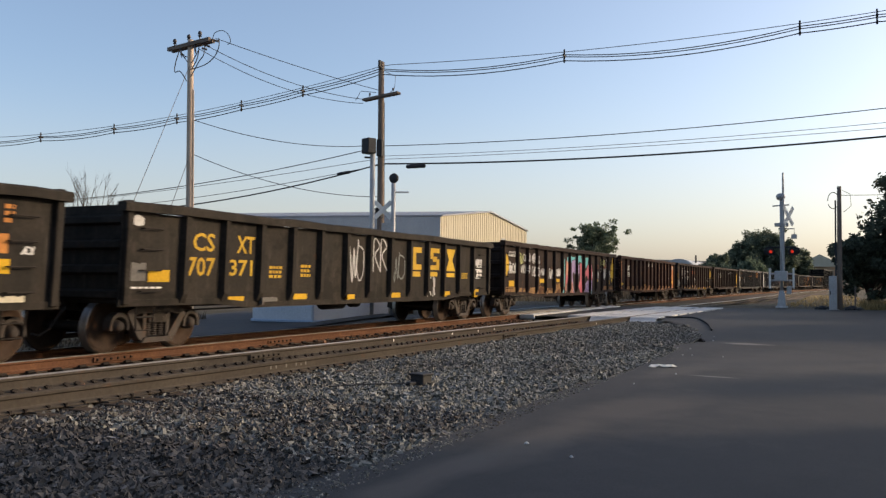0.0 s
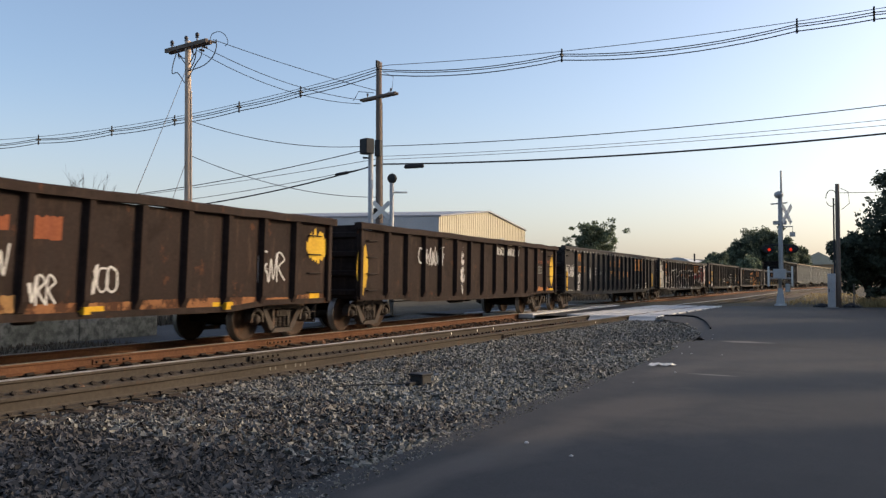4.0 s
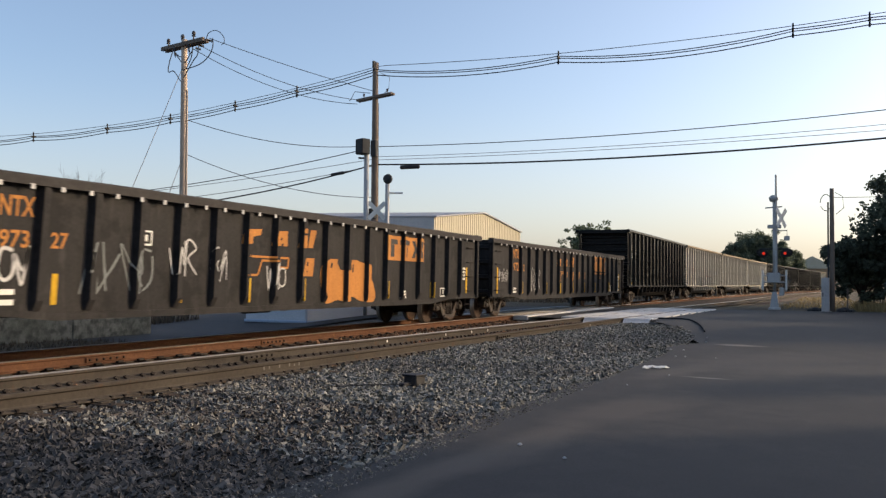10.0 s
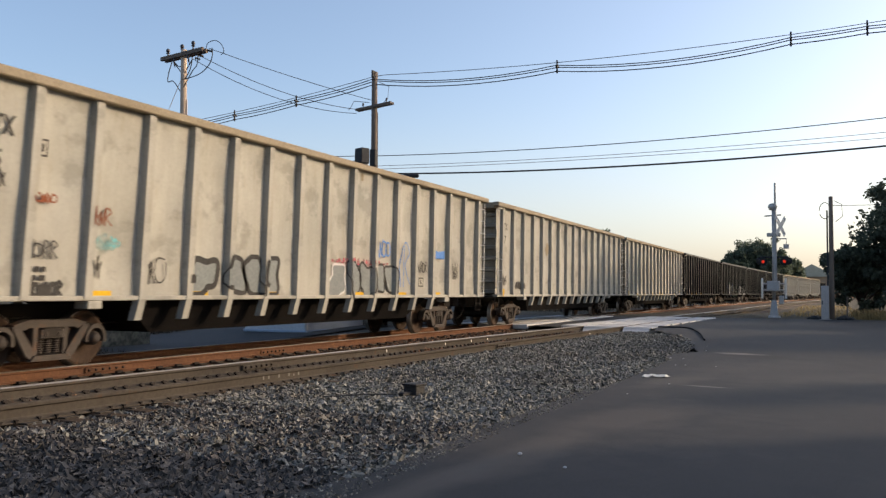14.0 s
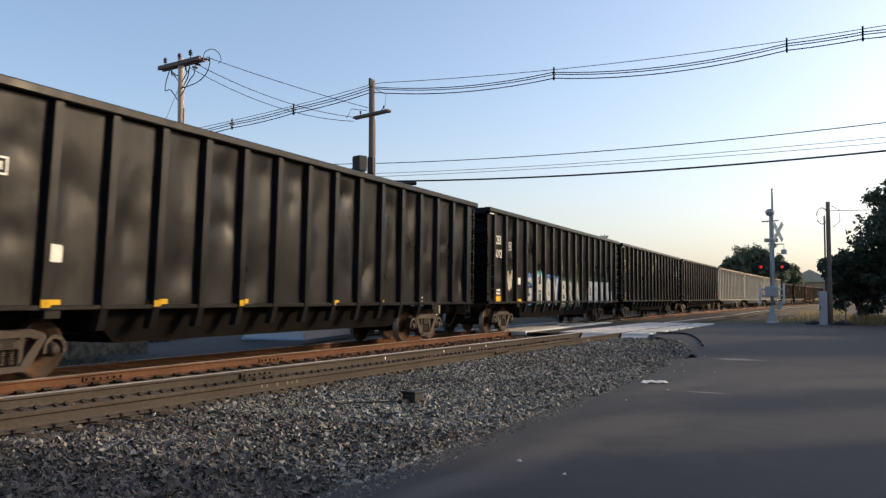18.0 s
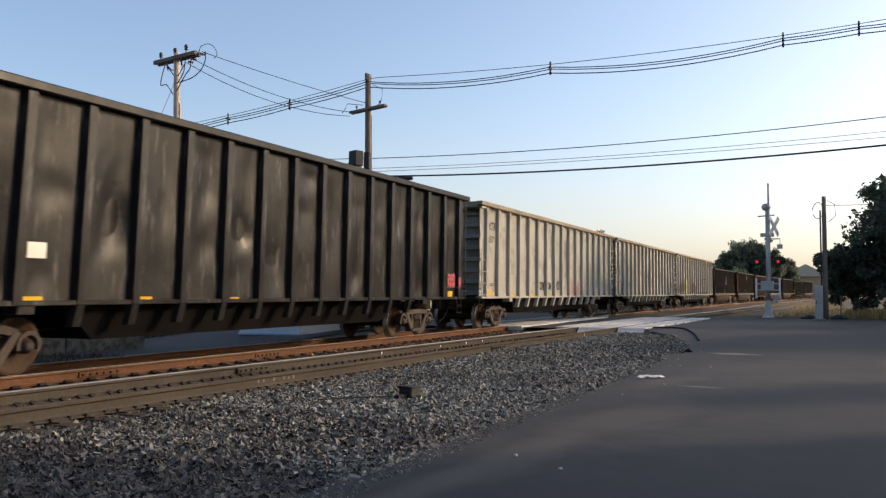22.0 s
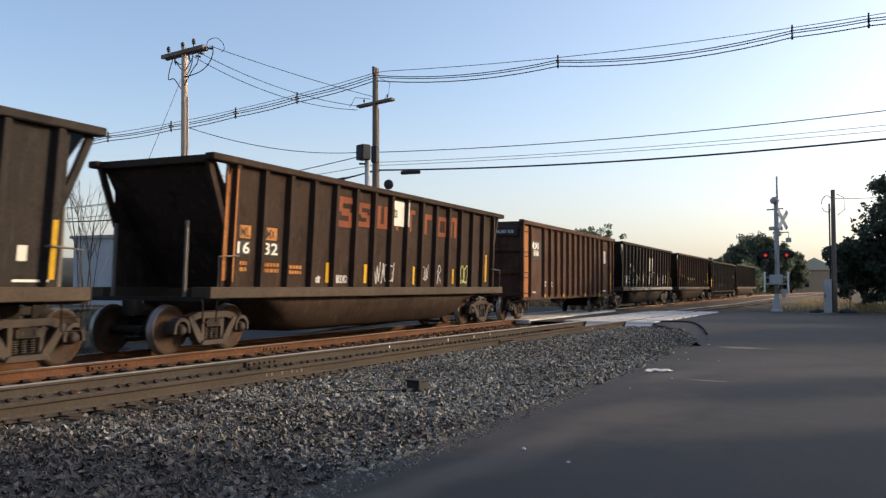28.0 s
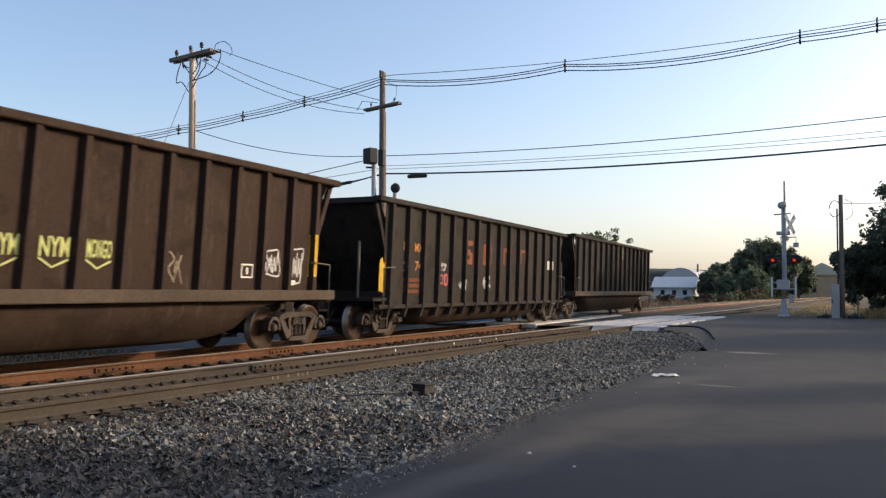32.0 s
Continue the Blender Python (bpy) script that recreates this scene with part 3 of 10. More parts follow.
tagged(stones("ballast_stones", 2.2, 9.5, 3.85, 8.2, 50000, 0.035, 3, bed_z, "shaded_brown_stone"), "loose angular brown-grey ballast stones, darkened for the shade at left", "gravel", kind="stuff")
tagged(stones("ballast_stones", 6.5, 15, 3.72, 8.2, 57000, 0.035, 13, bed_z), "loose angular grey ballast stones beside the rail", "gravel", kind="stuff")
tagged(stones("ballast_stones", 14, 32.0, 3.5, 7.9, 74000, 0.036, 4, bed_z), "loose angular grey ballast stones near the crossing", "gravel", kind="stuff")
tagged(stones("ballast_stones", 1, 31, 8.3, 14.5, 16000, 0.045, 5, lambda x, y: bed_z(x, y) - 0.01, "rust_stone"), "rust-dusted ballast stones between the rails", "gravel", kind="stuff")


def edge_z(x, y):
    return road_z(x, y) + 0.002


tagged(stones("stone_grit", 3.5, 24, 3.42, 4.2, 9000, 0.012, 6, edge_z), "fine stone chips scattered along the road's edge", "gravel", kind="stuff")

# rails
RAIL = [(-0.076, 0.0), (0.076, 0.0), (0.076, 0.012), (0.022, 0.032), (0.010, 0.05), (0.010, 0.125), (0.036, 0.140), (0.037, 0.168), (0.026, 0.181), (-0.026, 0.181), (-0.037, 0.168), (-0.036, 0.140), (-0.010, 0.125), (-0.010, 0.05), (-0.022, 0.032), (-0.076, 0.012)]


def rail_mesh(name, y_of, xs, web, head, tall=1.0):
    rings = [[(x, y_of(x) + a * tall, ZR + (z - 0.181) * tall) for a, z in RAIL] for x in xs]
    g = Geo().loft(rings)
    me = g.mesh(name, [web, head])
    for p in me.polygons:
        if p.normal.z > 0.6 and p.center.z > ZR - 0.02:
            p.material_index = 1
    return me


main_track = thing("main_track", "main railway track with orange rusty rails on wooden ties", "railway track", kind="structure")
siding = thing("siding_track", "second railway track with brown rails on wooden ties", "railway track", kind="structure")
xs_main = steps([(-60, 4), (0, 8), (50, 26), (180, 10), (600, 1)])
xs_side = steps([(-60, 20), (0, 30), (60, 24), (180, 6), (260, 1)])
part("rail", rail_mesh("rail", lambda x: MAIN_Y - GAUGE / 2 + bend(x)[0], xs_main, M["rail_orange"], M["bright_steel"]), None, main_track, "orange rusty rail with a shiny head")
part("rail", rail_mesh("rail", lambda x: MAIN_Y + GAUGE / 2 + bend(x)[0], xs_main, M["rail_orange"], M["bright_steel"]), None, main_track, "orange rusty rail with a shiny head")
part("rail", rail_mesh("rail", near_y, xs_side, M["rail_rust"], M["rail_rust"], SIDING_TALL), None, siding, "brown rusty rail")
part("rail", rail_mesh("rail", lambda x: near_y(x) + GAUGE, xs_side, M["rail_rust"], M["rail_worn"], SIDING_TALL), None, siding, "brown rusty rail with a worn head")

# ---- rolling stock: each wagon's own space has x along the train, y across, z up from the rail head ----
SIDE, FACE = 1.44, 1.555        # side sheet and outer face of the posts, from the centre line
WHEEL_R = 0.457


def wheel_mesh():
    g = Geo()
    w = [(-0.07, 0.02), (-0.07, 0.10), (-0.02, 0.13), (-0.01, 0.36), (-0.045, 0.385), (-0.045, WHEEL_R - 0.012), (-0.03, WHEEL_R), (0.075, WHEEL_R + 0.003), (0.085, WHEEL_R + 0.025), (0.10, WHEEL_R + 0.025), (0.105, WHEEL_R - 0.01), (0.10, 0.385), (0.05, 0.36), (0.05, 0.12), (0.09, 0.09), (0.09, 0.02)]
    g.lathe(w, (0, 0, 0), 'y', 40)
    me = g.mesh("wheel", [M["wheel_face"], M["bright_steel"]], True)
    for p in me.polygons:
        c = Vector((p.center.x, p.center.z)).length
        if c > WHEEL_R - 0.010 and p.center.y < 0.09:
            p.material_index = 1
    return me


def axle_mesh():
    return Geo().lathe([(-0.98, 0.055), (-0.8, 0.07), (-0.72, 0.085), (-0.5, 0.08), (0.5, 0.08), (0.72, 0.085), (0.8, 0.07), (0.98, 0.055)], (0, 0, 0), 'y', 14).mesh("axle", M["dark_iron"], True)


def slab(g, poly, y0, y1, c=0.014):
    """A cast plate in the x-z plane with chamfered edges."""
    n = len(poly)
    cx, cz = sum(p[0] for p in poly) / n, sum(p[1] for p in poly) / n
    inner = []
    for p in poly:
        d = math.hypot(p[0] - cx, p[1] - cz) or 1.0
        k = max(0.3, 1 - c / d * 1.3)
        inner.append((cx + (p[0] - cx) * k, cz + (p[1] - cz) * k))
    return g.loft([[(x, y, z) for x, z in q] for y, q in ((y0, inner), (y0 + c, poly), (y1 - c, poly), (y1, inner))])


def frame_mesh():
    """Cast side frame of a three-piece truck, centred on the bolster, z from the rail head."""
    g = Geo()
    a, b = -0.085, 0.085
    # arched top member
    slab(g, [(-0.72, 0.60), (-0.70, 0.72), (-0.45, 0.79), (0.45, 0.79), (0.70, 0.72), (0.72, 0.60), (0.45, 0.665), (-0.45, 0.665)], a, b)
    for s in (-1, 1):
        # pedestal hood over the bearing
        arc = [(s * 0.889 + 0.215 * math.cos(t), 0.475 + 0.225 * math.sin(t)) for t in (math.pi * k / 8 for k in range(9))]
        arc = [arc[0], (arc[0][0], 0.40), (arc[0][0] - 0.055, 0.40)] + [(s * 0.889 + 0.16 * math.cos(t), 0.475 + 0.155 * math.sin(t)) for t in (math.pi * k / 8 for k in range(9))] + [(arc[-1][0] + 0.055, 0.40), (arc[-1][0], 0.40)] + arc[:0:-1]
        g.loft([[(x, a - 0.01, z) for x, z in arc], [(x, b, z) for x, z in arc]])
        # diagonal tension member and spring column
        slab(g, [(s * 0.74, 0.68), (s * 0.60, 0.70), (s * 0.27, 0.27), (s * 0.25, 0.19), (s * 0.37, 0.17), (s * 0.47, 0.24)], a - 0.012, b)
        slab(g, [(s * 0.34, 0.70), (s * 0.245, 0.70), (s * 0.235, 0.24), (s * 0.32, 0.24)], a + 0.015, b - 0.01)
        slab(g, [(s * 0.52, 0.62), (s * 0.42, 0.66), (s * 0.47, 0.74), (s * 0.60, 0.72)], a, b)
    # spring seat and its lip, and the bolster end over the springs
    slab(g, [(-0.40, 0.155), (0.40, 0.155), (0.33, 0.245), (-0.33, 0.245)], a - 0.05, b + 0.03)
    slab(g, [(-0.225, 0.50), (0.225, 0.50), (0.225, 0.63), (-0.225, 0.63)], a - 0.03, b)
    for dx in (-0.12, 0.12):
        slab(g, [(dx - 0.03, 0.53), (dx + 0.03, 0.53), (dx + 0.03, 0.60), (dx - 0.03, 0.60)], a - 0.045, a - 0.02, 0.006)
    return g.mesh("side_frame", M["truck_steel"])


def spring_mesh():
    g = Geo()
    for dx in (-0.155, 0.0, 0.155):
        prof, z = [], 0.26
        while z < 0.49:
            prof += [(z, 0.052), (z + 0.012, 0.068), (z + 0.024, 0.052)]
            z += 0.034
        g.lathe(prof, (dx, 0, 0), 'z', 12)
    return g.mesh("spring_nest", M["truck_steel"])


def bearing_mesh():
    return Geo().lathe([(-0.13, 0.03), (-0.125, 0.07), (-0.10, 0.085), (-0.05, 0.115), (0.08, 0.12), (0.08, 0.02)], (0, 0, 0), 'y', 16).mesh("bearing_cap", M["truck_steel"], True)


def bolster_mesh():
    g = Geo()
    g.box(-0.19, 0.19, -1.12, 1.12, 0.50, 0.66, 0.02)
    g.box(-0.3, 0.3, -0.3, 0.3, 0.62, 0.80, 0.02)
    for s in (-1, 1):
        g.box(s * 0.36 - 0.05, s * 0.36 + 0.05, -0.95, 0.95, 0.30, 0.42)
    return g.mesh("bolster", M["dark_iron"])


TRUCK = {"wheel": wheel_mesh(), "axle": axle_mesh(), "frame": frame_mesh(), "spring": spring_mesh(), "bearing": bearing_mesh(), "bolster": bolster_mesh()}
WHEELSETS = []


def add_truck(car, x):
    t = part("truck", TRUCK["bolster"], None, car, "dusty cast-steel freight truck", pose(x, 0, 0))
    for s in (-1, 1):
        part("side_frame", TRUCK["frame"], None, t, "", pose(0, s * 1.0, 0, 0, 0, 0 if s < 0 else 180))
        part("spring_nest", TRUCK["spring"], None, t, "", pose(0, s * 1.0, 0))
        for e in (-1, 1):
            part("bearing_cap", TRUCK["bearing"], None, t, "", pose(e * 0.889, s * 1.0, WHEEL_R, 0, 0, 0 if s < 0 else 180))
    for e in (-1, 1):
        ax = part("axle", TRUCK["axle"], None, t, "", pose(e * 0.889, 0, WHEEL_R))
        WHEELSETS.append(ax)
        for s in (-1, 1):
            w = part("wheel", TRUCK["wheel"], None, t, "rusty steel wheel with a bright tread", pose(e * 0.889, s * 0.745, WHEEL_R, 0, 0, 0 if s < 0 else 180))
            WHEELSETS.append(w)
    return t


def coupler_mesh():
    g = Geo()
    g.box(-0.05, 0.62, -0.09, 0.09, 0.80, 0.95, 0.02)
    g.extrude([(-0.05, -0.10), (-0.33, -0.16), (-0.40, -0.06), (-0.30, 0.0), (-0.36, 0.12), (-0.25, 0.17), (-0.05, 0.10)], 'z', 0.73, 1.02)
    return g.mesh("coupler", M["dark_iron"])


COUPLER = coupler_mesh()
HOSE = Geo().tube([(-0.05, -0.35, 0.80), (-0.18, -0.36, 0.66), (-0.32, -0.30, 0.42), (-0.44, -0.24, 0.32), (-0.56, -0.20, 0.36)], 0.022, 6).mesh("air_hose", M["dark_iron"], True)


GRAB = Geo().tube([(0, 0, 0), (0, -0.075, 0), (0.45, -0.075, 0), (0.45, 0, 0)], 0.014, 5).mesh("grab_iron", M["dark_iron"])


def rails_ladder(h0, h1, w=0.40, step=0.40):
    g = Geo()
    for x in (0, w):
        g.box(x - 0.022, x + 0.022, -0.09, -0.07, h0, h1)
    z = h0 + 0.12
    while z < h1 - 0.05:
        g.tube([(0, -0.08, z), (w, -0.08, z)], 0.014, 5)
        z += step
    for z in (h0 + 0.3, h1 - 0.3):
        for x in (0, w):
            g.box(x - 0.02, x + 0.02, -0.08, 0.0, z, z + 0.05)
    return g


def stirrup_geo():
    g = Geo()
    g.tube([(0, 0, 0.0), (0.02, 0, -0.46), (0.40, 0, -0.46), (0.42, 0, 0.0)], 0.018, 5)
    g.tube([(0.02, 0, -0.24), (0.40, 0, -0.24)], 0.015, 5)
    return g


STIRRUP = stirrup_geo().mesh("sill_step", M["dark_iron"])


def post_mesh(z0, z1, wide, narrow, mat, toe=0.0, tooth=None, lean=0.0):
    """Hat-section side post; its root lies at y = 0 and its face at -(FACE - SIDE). tooth: how far it runs below z0, leaning inwards."""
    d = FACE - SIDE
    g = Geo()
    sec = lambda dd, z, w, n: [(-w / 2, 0.005, z), (-n / 2, -dd, z), (n / 2, -dd, z), (w / 2, 0.005, z)]
    rings = []
    if tooth:
        rings.append([(x, y + 0.09, z) for x, y, z in sec(d, z0 - tooth, wide, narrow)])
    elif toe:
        rings.append(sec(d * 0.35, z0, wide, narrow))
        rings.append(sec(d, z0 + toe, wide, narrow))
    if not toe:
        rings.append(sec(d, z0, wide, narrow))
    rings.append(sec(d, z1, wide, narrow))
    if lean:
        rings = [[(x, y + lean * (z1 - z) / (z1 - z0), z) for x, y, z in ring] for ring in rings]
    g.loft(rings)
    return g.mesh("side_post", mat)


class Car:
    """Frame common to all wagons."""

    def __init__(self, name, label, category, x, length, mat, group):
        self.ob = thing(name, label, category, pose(x, MAIN_Y, ZR), group=group)
        self.x, self.L, self.mat = x, length, mat
        self.posts, self.pw = [], 0.1
        self.lean, self.z_top, self.z_bot, self.ledge = 0.0, 1.0, 0.0, False

    def sheet_y(self, z):
        """Distance of the side sheet from the centre line; leaning sides draw in towards the bottom."""
        if self.ledge and z < 1.27:
            return FACE + 0.02
        return SIDE - self.lean * (self.z_top - z) / (self.z_top - self.z_bot)

    def y_at(self, x, z):
        """Distance from the centre line of the outer skin on the near side."""
        for p in self.posts:
            if abs(x - p) < self.pw / 2 and not (self.ledge and z < 1.27):
                return self.sheet_y(z) + FACE - SIDE
        return self.sheet_y(z)

    def both(self, name, geo_of, mat, label=""):
        for s in (-1, 1):
            part(name, geo_of(s), mat, self.ob, label)

    def running_gear(self, inset, drop=0.0):
        for x in (inset, self.L - inset):
            add_truck(self.ob, x)
        part("coupler", COUPLER, None, self.ob, "", pose(0.0, 0, 0))
        part("coupler", COUPLER, None, self.ob, "", pose(self.L, 0, 0, 0, 0, 180))
        part("air_hose", HOSE, None, self.ob, "", pose(0.0, 0, 0))
        part("air_hose", HOSE, None, self.ob, "", pose(self.L, 0, 0, 0, 0, 180))

    def under(self, z):
        g = Geo()
        g.box(0.3, self.L - 0.3, -0.22, 0.22, 0.72, z + 0.1)
        part("centre_sill", g, M["dark_iron"], self.ob)
        m = self.L * 0.44
        part("air_reservoir", Geo().lathe([(0, 0.05), (0.03, 0.17), (0.9, 0.17), (0.93, 0.05)], (m, -0.75, 0.72), 'x', 14), M["dark_iron"], self.ob, smooth=True)
        part("brake_cylinder", Geo().lathe([(0, 0.05), (0.02, 0.13), (0.35, 0.13), (0.4, 0.04), (0.9, 0.02)], (m + 1.6, -0.6, 0.70), 'x', 12), M["dark_iron"], self.ob, smooth=True)
        part("brake_rod", Geo().tube([(2.6, -0.45, 0.66), (m, -0.5, 0.70), (self.L - 2.6, -0.45, 0.66)], 0.018, 5), M["dark_iron"], self.ob)


def end_wall(car, x, s, z0, z1, mat, ribs, half=1.40, depth=0.09, inset=0.0):
    """Ribbed end of an open wagon; s: which way it faces along x."""
    g = Geo()
    xa = x - s * inset
    g.box(min(xa, xa - s * 0.03), max(xa, xa - s * 0.03), -half, half, z0, z1)
    e = part("end_wall", g, mat, car.ob)
    for k in range(ribs):
        z = lerp(z0 + 0.15, z1 - 0.25, k / max(1, ribs - 1))
        r = Geo()
        r.extrude([(xa - s * 0.005, z - 0.09), (xa + s * depth, z - 0.05), (xa + s * depth, z + 0.05), (xa - s * 0.005, z + 0.09)], 'y', -half + 0.02, half - 0.02)
        part("end_rib", r, mat, e)
    return e


def low_gondola(name, label, x, L, top, bot, mat, n, first, group, wavy=0.0, sill_drop=0.10, inset=1.33, chord_mat=None, hooks=False, end_paint=None, at=None):
    """Drop-side mill gondola with pressed side posts."""
    c = Car(name, label, "gondola car", x, L, mat, group)
    zt = top - 0.16
    rnd = random.Random(int(x * 10))
    for s in (-1, 1):
        g = Geo()
        a, b = s * SIDE, s * (SIDE - 0.025)
        k1, k2 = 2.4, L - 2.4
        # sheet with a deeper middle
        ys = (min(a, b), max(a, b))
        g.extrude([(0.02, bot + 0.02), (k1, bot + 0.02), (k1 + 1.2, bot - sill_drop), (k2 - 1.2, bot - sill_drop), (k2, bot + 0.02), (L - 0.02, bot + 0.02), (L - 0.02, zt), (0.02, zt)], 'y', *ys)
        sh = part("side_sheet", g, mat, c.ob)
        # sill angle
        y0, y1 = s * (SIDE - 0.02), s * (SIDE + 0.035)
        line = [(0.0, bot), (k1, bot), (k1 + 1.2, bot - sill_drop), (k2 - 1.2, bot - sill_drop), (k2, bot), (L, bot)]
        q = Geo().loft([[(x, y0, z - 0.05), (x, y1, z - 0.05), (x, y1, z + 0.06), (x, y0, z + 0.06)] for x, z in line])
        part("side_sill", q, mat, c.ob)
        # top chord, a little bent
        rings = []
        m_ = 24
        for k in range(m_ + 1):
            xx = lerp(-0.06, L + 0.06, k / m_)
            w = wavy * (rnd.random() - 0.5)
            y0, y1 = s * (SIDE - 0.06), s * (FACE + 0.03)
            rings.append([(xx, y0, zt + w), (xx, y1, zt + w), (xx, y1, top - 0.03 + w), (xx, y1 - s * 0.03, top + w), (xx, y0, top + w)])
        part("top_chord", Geo().loft(rings), chord_mat or mat, c.ob)
    posts = at or [first + k * (L - 2 * first) / (n - 1) for k in range(n)]
    c.posts, c.pw = posts, 0.13
    pm = post_mesh(bot - 0.02, zt, 0.20, 0.12, mat, toe=0.16)
    for px in posts:
        part("side_post", pm, None, c.ob, "", pose(px, -SIDE, 0))
        part("side_post", pm, None, c.ob, "", pose(px, SIDE, 0, 0, 0, 180))
    for s, xe in ((-1, 0.12), (1, L - 0.12)):
        end_wall(c, xe, s, bot, top - 0.05, end_paint or mat, 4)
        for t in (-1, 1):
            part("corner_post", Geo().box(xe - 0.07, xe + 0.07, t * SIDE - 0.09, t * SIDE + 0.09, bot - 0.02, top + 0.02, 0.015), mat, c.ob)
    part("floor", Geo().box(0.2, L - 0.2, -SIDE + 0.03, SIDE - 0.03, bot + 0.12, bot + 0.2), M["dark_iron"], c.ob)
    c.under(bot)
    for xx in (0.45, L - 0.95):
        for k in range(4):
            part("grab_iron", GRAB, None, c.ob, "", pose(xx, -SIDE - 0.003, lerp(bot + 0.2, top - 0.43, k / 3)))
        part("sill_step", STIRRUP, None, c.ob, "", pose(xx, -SIDE + 0.02, bot))
    if hooks:
        for k in range(2 * n):
            xx = lerp(0.7, L - 0.7, k / (2 * n - 1))
            part("tie_down_loop", Geo().box(xx - 0.036, xx + 0.036, -FACE - 0.045, -FACE - 0.032, top - 0.225, top - 0.15), M["spray_white"], c.ob)
    c.running_gear(inset)
    return c


def dented_side(c, x0, x1, z0, z1, posts, mat, deep=0.045):
    """Near side sheet, buckled inwards between its posts by the loads it has carried."""
    r = random.Random(int(c.x * 7) + 3)
    ends = [x0] + [p for p in posts if x0 + 0.2 < p < x1 - 0.2] + [x1]
    for a, b in zip(ends, ends[1:]):
        dents = [(r.uniform(0.25, 0.75), r.uniform(0.12, 0.95), r.uniform(0.16, 0.42), r.uniform(0.06, 0.26), deep * r.uniform(0.25, 1.0)) for _ in range(r.randint(3, 6))]
        nx, nz = 9, 26
        front = [[None] * (nz + 1) for _ in range(nx + 1)]
        for i in range(nx + 1):
            for j in range(nz + 1):
                u, v = i / nx, j / nz
                rim = min(1.0, 5.0 * u * (1 - u)) * min(1.0, 9.0 * v * (1 - v))
                d = 0.35 * deep * math.sin(math.pi * u) * rim + sum(h * math.exp(-((u - p) / w) ** 2 - ((v - q) / t) ** 2) for p, q, w, t, h in dents) * rim
                front[i][j] = (lerp(a, b, u), -SIDE + d, lerp(z0, z1, v))
        g = Geo()
        g.v = [p for row in front for p in row]
        k = nz + 1
        g.f = [(i * k + j, (i + 1) * k + j, (i + 1) * k + j + 1, i * k + j + 1) for i in range(nx) for j in range(nz)]
        m = len(g.v)
        g.add([(a, -SIDE + 0.09, z0), (b, -SIDE + 0.09, z0), (b, -SIDE + 0.09, z1), (a, -SIDE + 0.09, z1)], [(0, 3, 2, 1)])
        g.f += [tuple(range(0, k)) + (m + 3, m), tuple(range(nx * k + nz, nx * k - 1, -1)) + (m + 1, m + 2)]
        part("side_panel", g, mat, c.ob, smooth=True)


